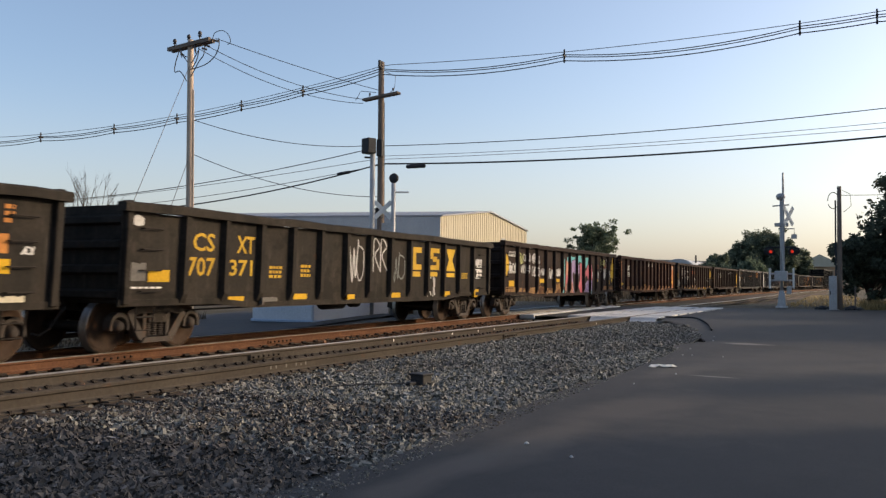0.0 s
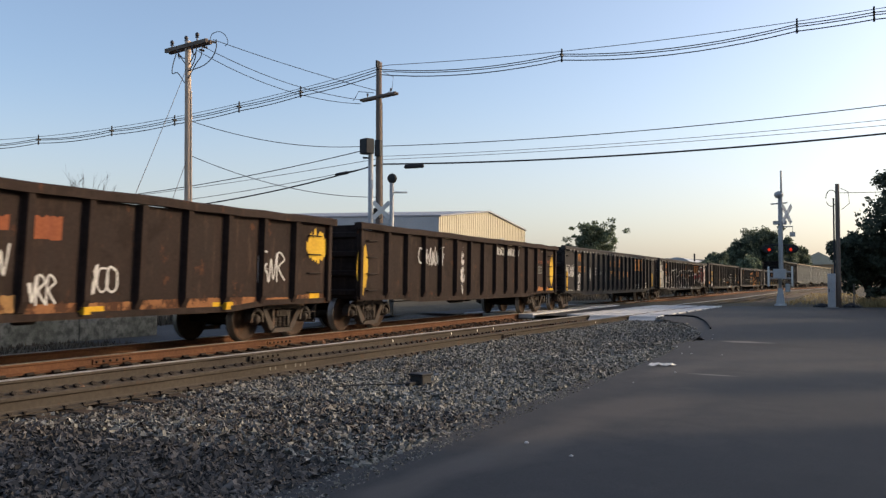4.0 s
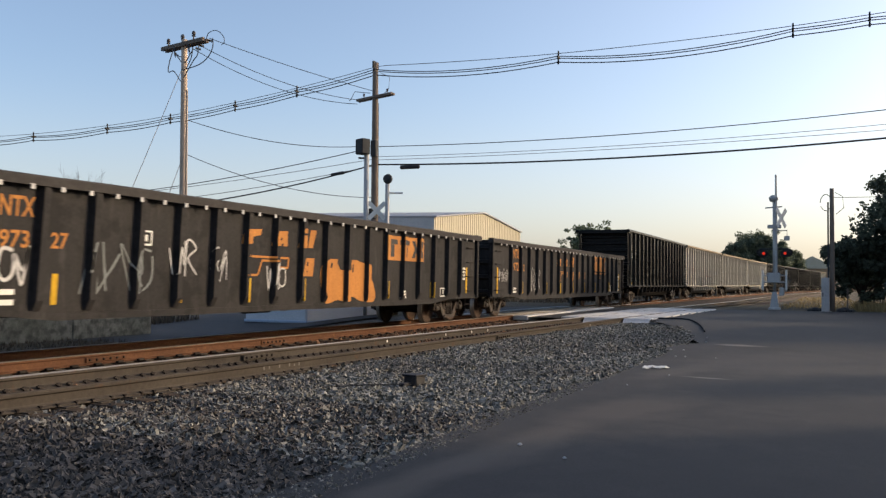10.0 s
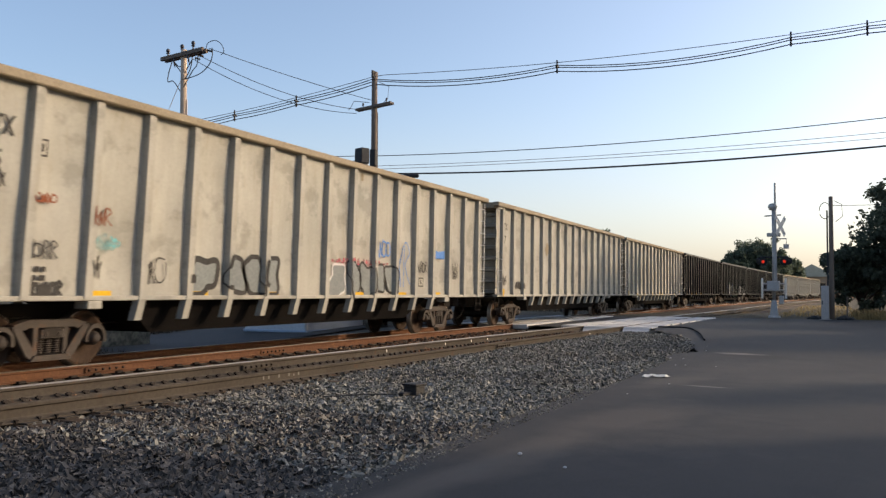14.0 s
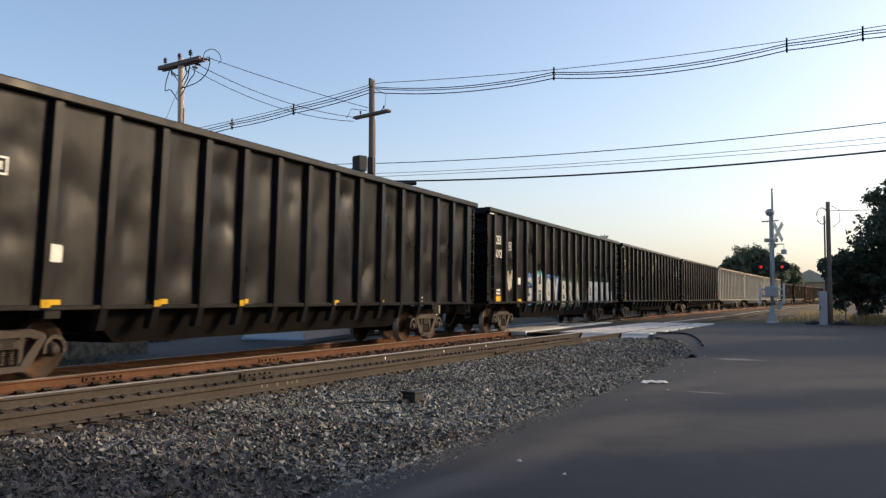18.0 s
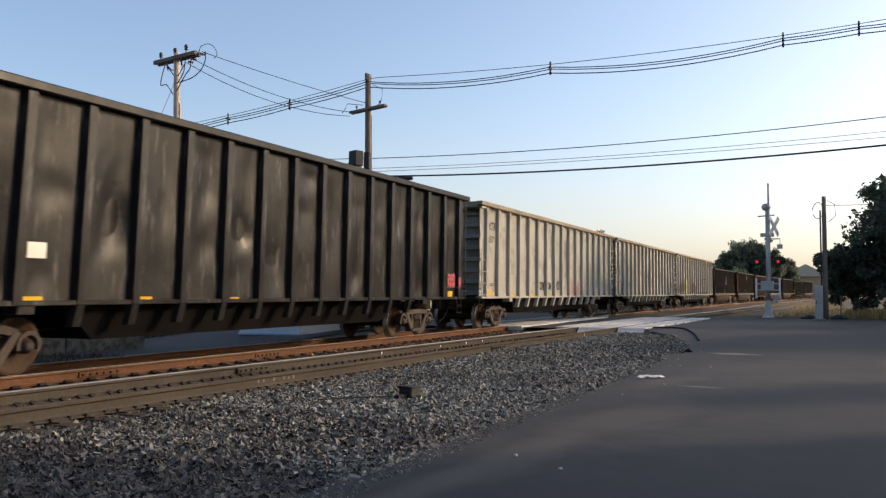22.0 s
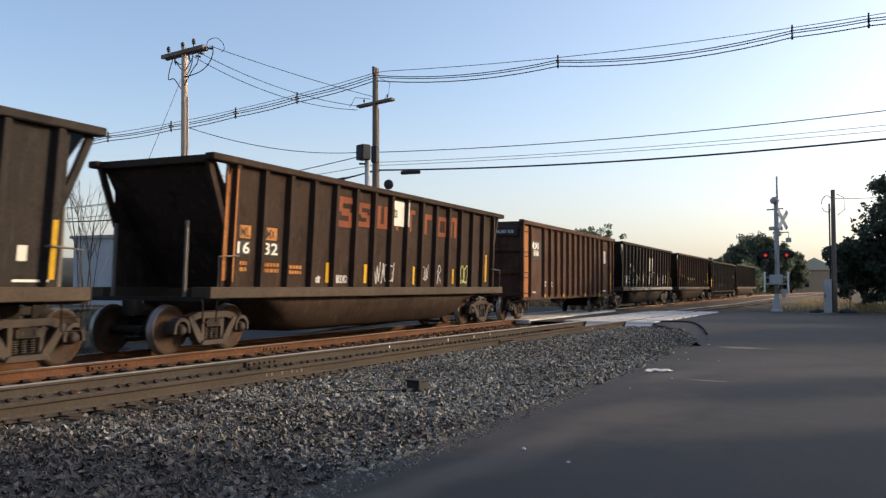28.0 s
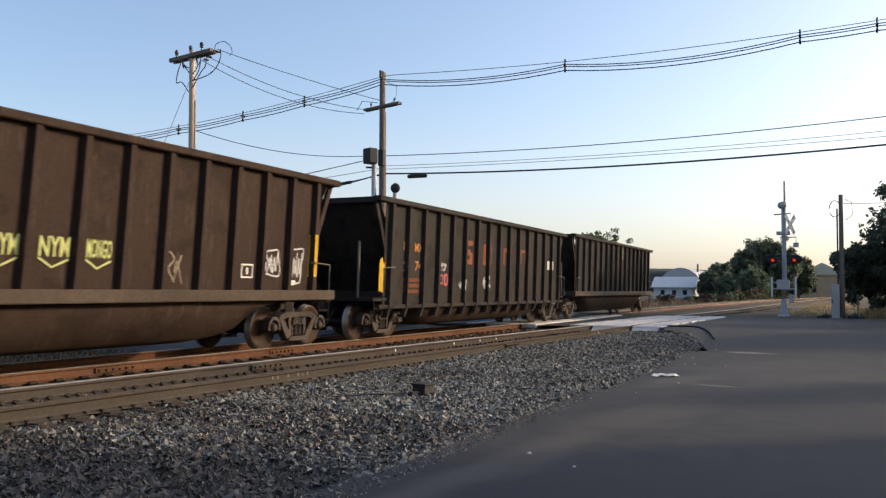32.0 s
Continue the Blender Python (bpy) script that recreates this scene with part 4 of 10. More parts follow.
def tall_gondola(name, label, x, L, mat, chord, group, top=4.42, bot=1.11, n=17, first=0.58, inset=2.7):
    """High-sided bathtub gondola with teeth under its side posts."""
    c = Car(name, label, "gondola car", x, L, mat, group)
    zt = top - 0.15
    for s in (-1, 1):
        y0, y1 = sorted((s * SIDE, s * (SIDE - 0.02)))
        if s > 0:
            part("side_sheet", Geo().box(0.05, L - 0.05, y0, y1, bot, zt), mat, c.ob)
        else:
            dented_side(c, 0.45, L - 0.05, bot, zt, [first + k * (L - 2 * first) / (n - 1) for k in range(n)], mat)
        y0, y1 = sorted((s * (SIDE - 0.10), s * (FACE - 0.02)))
        part("side_sill", Geo().box(0.05, L - 0.05, y0, y1, bot - 0.03, bot + 0.05, 0.01), mat, c.ob)
        y0, y1 = sorted((s * (SIDE - 0.05), s * (FACE + 0.06)))
        part("top_chord", Geo().box(-0.12, L + 0.12, y0, y1, zt, top, 0.02), chord, c.ob)
    # wavy edged corner sheet
    for xe, s in ((0.05, 1), (L - 0.05, -1)):
        poly = [(xe + s * 0.53, bot + 0.01), (xe, bot + 0.01), (xe + s * 0.02, 2.2), (xe + s * 0.06, 2.6), (xe + s * 0.0, 2.95), (xe + s * 0.07, 3.3), (xe, 3.65), (xe + s * 0.02, zt - 0.08), (xe + s * 0.16, zt - 0.03), (xe + s * 0.53, zt - 0.03)]
        part("corner_sheet", Geo().extrude(poly, 'y', -SIDE - 0.012, -SIDE + 0.012), mat, c.ob)
    posts = [first + k * (L - 2 * first) / (n - 1) for k in range(n)]
    c.posts, c.pw = posts, 0.16
    plain = post_mesh(bot - 0.01, zt, 0.21, 0.16, mat)
    tooth = post_mesh(bot - 0.01, zt, 0.21, 0.16, mat, tooth=0.36)
    for k, px in enumerate(posts):
        pm = tooth if 3 <= k <= n - 4 else plain
        part("side_post", pm, None, c.ob, "", pose(px, -SIDE, 0))
        part("side_post", pm, None, c.ob, "", pose(px, SIDE, 0, 0, 0, 180))
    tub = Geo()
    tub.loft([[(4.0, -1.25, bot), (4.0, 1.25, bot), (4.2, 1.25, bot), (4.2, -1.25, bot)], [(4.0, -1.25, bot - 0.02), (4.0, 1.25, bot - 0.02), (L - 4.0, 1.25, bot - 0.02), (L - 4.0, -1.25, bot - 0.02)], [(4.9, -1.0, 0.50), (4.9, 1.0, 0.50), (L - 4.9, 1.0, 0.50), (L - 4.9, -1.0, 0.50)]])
    part("bathtub", tub, M["tub_shade"], c.ob, "underside tub, blackened to paint its shade")
    for s, xe in ((-1, 0.50), (1, L - 0.50)):
        end_wall(c, xe, s, bot, zt, mat, 8, depth=0.16)
        part("end_chord", Geo().box(min(xe, xe + s * 0.55), max(xe, xe + s * 0.55), -SIDE, SIDE, top - 0.22, top - 0.01, 0.02), chord, c.ob)
        part("end_platform", Geo().box(min(xe, xe + s * 0.5), max(xe, xe + s * 0.5), -SIDE + 0.05, SIDE - 0.05, bot - 0.08, bot), M["dark_iron"], c.ob)
    part("floor", Geo().box(0.5, L - 0.5, -SIDE + 0.03, SIDE - 0.03, bot + 0.02, bot + 0.1), M["dark_iron"], c.ob)
    c.under(bot - 0.2)
    lad = M["galv"] if mat is M["tall_cream"] else mat
    part("ladder", rails_ladder(bot - 0.02, 2.7, 0.42), lad, c.ob, "", pose(0.08, -SIDE - 0.014, 0))
    part("ladder", rails_ladder(bot - 0.02, zt - 0.05, 0.42), lad, c.ob, "", pose(L - 0.50, -SIDE - 0.014, 0))
    for xx in (0.1, L - 0.5):
        part("sill_step", STIRRUP, None, c.ob, "", pose(xx, -SIDE + 0.02, bot))
    part("lifting_plate", Geo().box(0.10, 0.62, -FACE + 0.03, -FACE + 0.045, zt - 0.07, zt - 0.015), M["paint_white"], c.ob)
    for s in (0, 1):
        part("jacking_pad", Geo().box(2.95 + s * (L - 6.2), 3.25 + s * (L - 6.2), -FACE + 0.02, -SIDE + 0.2, bot - 0.16, bot - 0.03, 0.01), mat, c.ob)
    c.running_gear(inset)
    return c


def hopper(name, label, x, L, mat, group, top=3.82, ledge=True, n=16, belly=0.25, inset=0.85, end_mat=None, first=0.87, belly_mat=None, lean=0.06, shift=0.0):
    """Open-top dump car with sloped ends, a side ledge and a rounded belly."""
    c = Car(name, label, "hopper car", x, L, mat, group)
    zt, zl = top - 0.14, 1.27
    bot = 1.27 if ledge else 0.85
    c.lean, c.z_top, c.z_bot, c.ledge = lean, zt, bot, ledge
    for s in (-1, 1):
        y0, y1 = sorted((s * SIDE, s * (SIDE - 0.02)))
        o, i = s * SIDE, s * (SIDE - 0.02)
        d = s * lean
        part("side_sheet", Geo().loft([[(0.62, o - d, bot), (L - 0.62, o - d, bot), (L - 0.62, o, zt), (0.62, o, zt)], [(0.62, i - d, bot), (L - 0.62, i - d, bot), (L - 0.62, i, zt), (0.62, i, zt)]]), mat, c.ob)
        y0, y1 = sorted((s * (SIDE - 0.08), s * (FACE + 0.04)))
        part("top_chord", Geo().box(0.02, L - 0.02, y0, y1, zt, top, 0.02), mat, c.ob)
        if ledge:
            y0, y1 = sorted((s * (SIDE - 0.32), s * (FACE + 0.02)))
            part("side_ledge", Geo().box(0.12, L - 0.12, y0, y1, 1.05, 1.27, 0.015), M["ledge"], c.ob, "dusty steel side sill ledge")
        else:
            y0, y1 = sorted((s * (SIDE - lean - 0.06), s * (FACE - lean - 0.03)))
            part("side_sill", Geo().box(0.3, L - 0.3, y0, y1, bot - 0.06, bot + 0.05, 0.01), mat, c.ob)
    posts = [first + shift + k * (L - 2 * first) / (n - 1) for k in range(n)]
    c.posts, c.pw = posts, 0.12
    pm = post_mesh(bot, zt, 0.20, 0.12, mat, lean=lean) if ledge else post_mesh(bot, zt, 0.20, 0.12, mat, tooth=0.30, lean=lean)
    for px in posts:
        part("side_post", pm, None, c.ob, "", pose(px, -SIDE, 0))
        part("side_post", pm, None, c.ob, "", pose(px, SIDE, 0, 0, 0, 180))
    # belly
    b0, b1 = 2.1, L - 2.1
    rings = []
    for xx, d in ((b0, 0.0), (b0 + 0.5, 0.55), (b0 + 1.1, 0.9), (b0 + 2.0, 1.0), (b1 - 2.0, 1.0), (b1 - 1.1, 0.9), (b1 - 0.5, 0.55), (b1, 0.0)):
        zb = lerp(1.0, belly, d)
        rings.append([(xx, -1.36, 1.06), (xx, -1.34, lerp(1.0, 0.85, d)), (xx, -1.15, lerp(1.0, zb + 0.12, d)), (xx, -0.6, zb), (xx, 0.6, zb), (xx, 1.15, lerp(1.0, zb + 0.12, d)), (xx, 1.34, lerp(1.0, 0.85, d)), (xx, 1.36, 1.06)])
    part("belly", Geo().loft(rings), belly_mat or M["hop_brown"], c.ob, "rounded dusty underbelly", smooth=True)
    for s, xe in ((-1, 0.3), (1, L - 0.3)):
        # sloped end sheet
        xi = xe - s * 1.7
        part("slope_sheet", Geo().loft([[(xe, -SIDE + 0.02, zt), (xe, SIDE - 0.02, zt), (xe - s * 0.03, SIDE - 0.02, zt), (xe - s * 0.03, -SIDE + 0.02, zt)], [(xi, -SIDE + 0.03 + lean, 1.25), (xi, SIDE - 0.03 - lean, 1.25), (xi - s * 0.03, SIDE - 0.03 - lean, 1.25), (xi - s * 0.03, -SIDE + 0.03 + lean, 1.25)]]), end_mat or mat, c.ob)
        part("end_chord", Geo().box(min(xe, xe + s * 0.16), max(xe, xe + s * 0.16), -SIDE, SIDE, zt - 0.02, top - 0.01, 0.015), mat, c.ob)
        part("end_platform", Geo().box(min(xe - s * 0.6, xe + s * 0.25), max(xe - s * 0.6, xe + s * 0.25), -SIDE + 0.02, SIDE - 0.02, 1.0, 1.08), M["dark_iron"], c.ob)
        for t in (-1, 1):
            b = Geo()
            b.bar((xe + s * 0.14, zt), (xe - s * 0.36, zt - 1.15), 0.13, t * (SIDE - 0.07) - 0.04, t * (SIDE - 0.07) + 0.04)
            part("end_brace", b, mat, c.ob)
            part("end_stanchion", Geo().box(xe + s * 0.12 - 0.03, xe + s * 0.12 + 0.03, t * 0.9 - 0.025, t * 0.9 + 0.025, 1.05, 2.55), M["galv_rail"], c.ob)
        part("handrail", Geo().tube([(xe - s * 0.05, -FACE, 1.1), (xe - s * 0.05, -FACE, 1.85), (xe - s * 0.65, -FACE, 1.88), (xe - s * 0.65, -FACE + 0.1, 1.88)], 0.02, 5), M["galv_rail"], c.ob)
        part("sill_step", STIRRUP, None, c.ob, "", pose(0.1 if s < 0 else L - 0.55, -SIDE + 0.02, 1.05))
    c.under(0.9)
    c.running_gear(inset)
    return c

GLYPHS = {}


def glyphs(text, fat=0.014):
    if (text, fat) not in GLYPHS:
        cu = bpy.data.curves.new("lettering", 'FONT')
        cu.body = text
        cu.resolution_u = 2
        cu.offset = fat
        tmp = bpy.data.objects.new("lettering", cu)
        me = bpy.data.meshes.new_from_object(tmp)
        bpy.data.objects.remove(tmp)
        bpy.data.curves.remove(cu)
        GLYPHS[text, fat] = ([tuple(v.co) for v in me.vertices], [tuple(p.vertices) for p in me.polygons])
        bpy.data.meshes.remove(me)
    return GLYPHS[text, fat]


# ---- the train, in its order; the numbers are each wagon's place along it at the start ----
MILL, LONG, TALL, DUMP = "old mill gondolas", "long gondolas", "high-sided gondolas", "dump cars"
CARS = {}
UNEVEN = [1.53, 3.13, 4.14, 5.29, 6.44, 7.76, 8.54, 9.72, 10.81, 11.98, 13.02, 13.9, 14.85, 15.80, 16.85, 17.86, 19.05, 20.03]
low = [("lead", -7.05, 16.6, 2.6, 0.86, "gon_grey"), ("first", 10.74, 16.5, 2.56, 0.86, "gon_grey"), ("second", 28.5, 16.6, 2.71, 0.83, "gon_rust"), ("third", 46.4, 16.6, 2.71, 0.83, "gon_maroon"), ("fourth", 64.2, 16.7, 2.71, 0.82, "gon_rust"), ("fifth", 82.15, 16.4, 2.71, 0.83, "gon_rust")]
text = {"lead": "dark grey mill gondola with yellow patches", "first": "weathered dark grey mill gondola with yellow lettering", "second": "rusty brown gondola covered in graffiti", "third": "faded maroon gondola with white lettering and rust", "fourth": "rusty brown gondola with peeling yellow corner", "fifth": "rusty dark brown gondola with faded lettering"}
for key, x, L, top, bot, mat in low:
    CARS[key] = low_gondola("mill_gondola", text[key], x, L, top, bot, M[mat], 13, 1.5, MILL, wavy=0.03)
for key, x, lab, hooks in (("sixth", 99.7, "charcoal long gondola with orange lettering", True), ("seventh", 121.6, "charcoal long gondola with white bubble graffiti", True), ("eighth", 143.4, "dark grey long gondola with yellow lettering", False), ("ninth", 165.5, "charcoal long gondola with orange lettering and graffiti", True), ("tenth", 187.4, "charcoal long gondola with orange lettering", True)):
    shift = 0.1 if key == "tenth" else 0.0
    CARS[key] = low_gondola("long_gondola", lab, x, 20.7, 2.80 if hooks else 2.9, 0.80 if hooks else 0.76, M["gon_charcoal"], 18, 1.78, LONG, wavy=0.015, inset=1.5, sill_drop=0.12, hooks=hooks, chord_mat=M["chord_dusty"], at=[2.12] + [3.22 + 0.997 * k for k in range(17)] if key == "ninth" else [1.93 + shift] + [3.04 + shift + (0.984 if key == "seventh" else 0.997) * k for k in range(17)] if hooks else UNEVEN)
for key, x, black in (("t1", 209.55, 1), ("t2", 230.8, 0), ("t3", 252.0, 0), ("t4", 273.1, 0), ("t5", 294.3, 1), ("t6", 315.65, 1), ("t7", 336.9, 1), ("t8", 358.35, 1), ("t9", 379.7, 0), ("t10", 400.9, 0), ("t11", 422.1, 0)):
    lab = "tall glossy black gondola with white lettering" if black else "tall cream-painted gondola with graffiti"
    skin = "tall_worn" if key == "t8" else "tall_black" if black else "tall_cream"
    if key == "t8":
        lab = "tall dull black gondola with pale scrapes on its panels"
    CARS[key] = tall_gondola("tall_gondola", lab, x, 20.0, M[skin], M["tall_black" if black else "cream_chord"], TALL)
CARS["d1"] = hopper("dump_car", "sooty black dump car with a white placard", 443.6, 16.0, M["hop_black"], DUMP)
CARS["d2"] = hopper("dump_car", "brown-black dump car with faded orange lettering", 462.2, 15.9, M["hop_brown"], DUMP)
CARS["d3"] = low_gondola("brown_gondola", "high dull brown gondola with an orange rusty end", 480.3, 14.9, 3.82, 0.83, M["box_brown"], 13, 1.75, DUMP, inset=0.85, sill_drop=0.0, at=[1.0] + [2.68 + 0.885 * k for k in range(12)] + [13.9])
for z in (1.62, 2.44):
    c = CARS["d3"]
    part("seam", Geo().box(0.1, c.L - 0.1, -SIDE - 0.018, -SIDE + 0.002, z - 0.02, z + 0.02), c.mat, c.ob)
part("end_plate", Geo().box(-0.012, 0.02, -1.30, -0.35, 3.22, 3.55), M["paint_black"], CARS["d3"].ob, "black plate with white lettering on the end")
gl = glyphs("MLMX 508")
part("lettering", Geo().add([(-0.016, -0.45 - v[0] * 0.155, 3.32 + v[1] * 0.17) for v in gl[0]], gl[1]), M["paint_white"], CARS["d3"].ob, "white lettering")
CARS["d4"] = hopper("dump_car", "sooty black dump car with white scrawls", 497.2, 15.9, M["hop_black"], DUMP, belly_mat=M["hop_black"], shift=0.16)
CARS["d5"] = hopper("dump_car", "brown-black dump car with yellow graffiti", 515.6, 15.9, M["hop_brown"], DUMP)
CARS["d6"] = hopper("dump_car", "sooty black hopper with faded orange lettering", 533.4, 16.6, M["hop_black"], DUMP, top=3.7, ledge=False, inset=1.2)
CARS["d7"] = hopper("dump_car", "dark dump car at the end of the train", 551.2, 17.4, M["hop_black"], DUMP)

# ---- painted markings and graffiti on the near sides of the wagons ----
PAINT = {"paint_white": "white stencilled", "paint_yellow": "yellow reflective", "paint_gold": "golden yellow", "paint_orange": "faded orange", "paint_rustred": "faded red-orange", "paint_black": "black", "paint_grey": "grey", "spray_teal": "teal", "spray_blue": "blue", "spray_pink": "pink", "spray_red": "dark red", "spray_maroon": "dull maroon", "spray_green": "dark green", "spray_lime": "pale yellow-green", "spray_lilac": "lilac", "spray_white": "white", "spray_silver": "silver", "spray_peach": "peach", "gon_charcoal": "charcoal", "spray_grey": "grey", "rust_orange": "rusty orange", "plastic_white": "white", "cream_chord": "stained cream", "band_tan": "peeling tan", "band_rust": "peeling orange", "gon_rust": "rusty brown", "tall_black": "black", "signal_black": "black", "siding_cream": "cream"}
lift_count = [0]


def skin(c, x, z, lift):
    return -(c.y_at(x, z) + lift)


def cuts(c, x0, x1):
    """Stretches between post edges, so that paint follows the posts."""
    xs = [x0, x1]
    for p in c.posts:
        for e in (p - c.pw / 2, p + c.pw / 2):
            if x0 < e < x1:
                xs.append(e)
    return sorted(xs)


def next_lift():
    lift_count[0] += 1
    return 0.003 + 0.00022 * (lift_count[0] % 70)


def mist(mat):
    """The same spray paint where it was fogged on thinly."""
    key = mat + "_mist"
    if key not in M:
        m = M[mat].copy()
        m.name = M[mat].name + "_mist"
        nt = m.node_tree
        f = noise_node(nt, 5.0, 6, shift=17.0, rough=0.65)
        nt.links.new(ramp(nt, f, [(0.38, (0.05, 0.05, 0.05)), (0.62, (0.85, 0.85, 0.85))]), nt.nodes["Principled BSDF"].inputs["Alpha"])
        M[key] = m
    return M[key]


def clip_strip(poly, a, b):
    """The part of a polygon (x, z) between two uprights."""
    for edge, keep in ((a, 1), (b, -1)):
        out = []
        for p, q in zip(poly, poly[1:] + poly[:1]):
            ip, iq = (p[0] - edge) * keep >= 0, (q[0] - edge) * keep >= 0
            if ip:
                out.append(p)
            if ip != iq:
                t = (edge - p[0]) / (q[0] - p[0])
                out.append((edge, lerp(p[1], q[1], t)))
        poly = out
    return poly


def blot(c, mat, pts, name="graffiti", line=None, w=0.035, dx=0.0):
    """A painted shape that follows sheet and posts, with an outline where given."""
    pts = [(x + dx, z) for x, z in pts]
    lift = next_lift()
    g = Geo()
    xs = cuts(c, min(p[0] for p in pts), max(p[0] for p in pts))
    for a, b in zip(xs, xs[1:]):
        poly = clip_strip(pts, a, b)
        if len(poly) > 2:
            m = (a + b) / 2
            g.add([(x, skin(c, m, z, lift), z) for x, z in poly], [tuple(range(len(poly)))])
    part(name, g, M[mat], c.ob, PAINT.get(mat, "faded") + " painted shape")
    if line:
        stroke(c, line, pts + [pts[0]], w)


def fat_letters(c, fill, line, text, x0, x1, z0, z1, shade=None):
    """Spray-can letters with a thick outline, on the sheet."""
    for mat, fat, off in ((shade, 0.10, 0.05), (line, 0.10, 0.0), (fill, 0.035, 0.0)):
        if not mat:
            continue
        vs, fs = glyphs(text, fat)
        lo_x, hi_x = min(v[0] for v in vs), max(v[0] for v in vs)
        lo_y, hi_y = min(v[1] for v in vs), max(v[1] for v in vs)
        e = (0.10 if fat > 0.05 else 0.035) * (z1 - z0) / 0.72
        lift = next_lift()
        out = [(lerp(x0 - e, x1 + e, (v[0] - lo_x) / (hi_x - lo_x)) + off, lerp(z0 - e, z1 + e, (v[1] - lo_y) / (hi_y - lo_y)) - off) for v in vs]
        part("graffiti", Geo().add([(x, -(c.sheet_y(z) + lift), z) for x, z in out], fs), M[mat], c.ob, PAINT.get(mat, "white") + " spray-paint letter")


def slanted_name(c, dx):
    """The wagon pool's orange sign: leaning blocks with slots, over a bent band."""
    o = "paint_orange"
    blot(c, o, [(8.02, 2.29), (8.62, 2.33), (8.58, 2.20), (8.34, 2.16), (8.30, 2.01), (7.96, 2.00)], "emblem", dx=dx)
    blot(c, o, [(9.08, 2.31), (9.56, 2.34), (9.56, 2.01), (8.97, 2.00)], "emblem", dx=dx)
    blot(c, o, [(10.05, 2.27), (10.31, 2.28), (10.22, 2.00), (9.96, 1.99)], "emblem", dx=dx)
    blot(c, o, [(10.05, 2.42), (10.26, 2.43), (10.25, 2.33), (10.04, 2.32)], "emblem", dx=dx)
    blot(c, o, [(10.46, 2.41), (10.71, 2.42), (10.56, 2.01), (10.37, 2.01)], "emblem", dx=dx)
    blot(c, o, [(10.14, 1.77), (10.65, 1.78), (10.60, 1.37), (10.04, 1.37)], "emblem", dx=dx)
    blot(c, o, [(11.16, 1.79), (11.68, 1.79), (11.61, 1.47), (11.11, 1.47)], "emblem", dx=dx)
    blot(c, o, [(12.15, 1.79), (12.66, 1.79), (12.60, 1.48), (12.12, 1.48)], "emblem", dx=dx)
    stroke_line = [(8.03, 1.76), (8.8, 1.755), (9.62, 1.75), (9.60, 1.54), (9.21, 1.55), (9.21, 1.68), (8.66, 1.68), (8.53, 1.38), (8.03, 1.37)]
    for a, b in zip(stroke_line, stroke_line[1:]):
        stroke(c, o, [(a[0] + dx, a[1]), (b[0] + dx, b[1])], 0.045)
    for x0, x1, z0, z1 in ((9.13, 9.34, 2.12, 2.18), (9.28, 9.40, 2.01, 2.06), (10.30, 10.40, 1.60, 1.69), (10.16, 10.36, 1.44, 1.49), (11.35, 11.43, 1.57, 1.70), (12.36, 12.43, 1.48, 1.68)):
        blot(c, "gon_charcoal", [(x0, z0), (x1, z0), (x1 + 0.02, z1), (x0 + 0.02, z1)], "emblem_slot", dx=dx)


def mark(c, mat, x0, x1, z0, z1, name="paint_patch", over=True, ragged=0.0):
    """A painted rectangle on the side."""
    lift = next_lift()
    g = Geo()
    xs = cuts(c, x0, x1)
    r = random.Random(int(x0 * 977 + z0 * 131))
    for a, b in zip(xs, xs[1:]):
        m = (a + b) / 2
        on_post = any(abs(m - p) < c.pw / 2 for p in c.posts)
        if (on_post and not over) or b - a < 0.004:
            continue
        n = max(2, int((b - a) / 0.05)) if ragged else 1
        for i in range(n + 1):
            x = lerp(a, b, i / n)
            lo = z0 + ragged * r.random() * (z1 - z0) * 0.4
            hi = z1 - ragged * r.random() * (z1 - z0) * (r.choice((0.3, 1.0)) if ragged else 0.0)
            if ragged >= 0.35:
                # fogged patches thin out towards their ends
                k = 1 - (2 * (x - x0) / (x1 - x0) - 1) ** 2
                lo, hi = lerp((z0 + z1) / 2, lo, 0.25 + 0.75 * k), lerp((z0 + z1) / 2, hi, 0.25 + 0.75 * k)
            k = len(g.v)
            g.v += [(x, skin(c, m, lo, lift), lo), (x, skin(c, m, hi, lift), hi)]
            if k:
                g.f.append((k - 2, k, k + 1, k - 1))
    if g.f:
        part(name, g, mist(mat) if ragged >= 0.35 and mat.startswith("spray") else M[mat], c.ob, PAINT.get(mat, "faded") + (" stripe" if name == "reflector" else " paint patch"))


def skirt(c, mat, z0, z1, x0, x1, seed):
    """A peeling painted band along the foot of the side, panel by panel between the posts."""
    r = random.Random(seed)
    ps = [0.1] + c.posts + [c.L - 0.1]
    for a, b in zip(ps, ps[1:]):
        if x0 <= (a + b) / 2 <= x1 and r.random() < 0.92:
            mark(c, mat, a + 0.10, b - 0.10, z0, z1 + r.uniform(-0.04, 0.03), "peeling_band", False, 0.10)


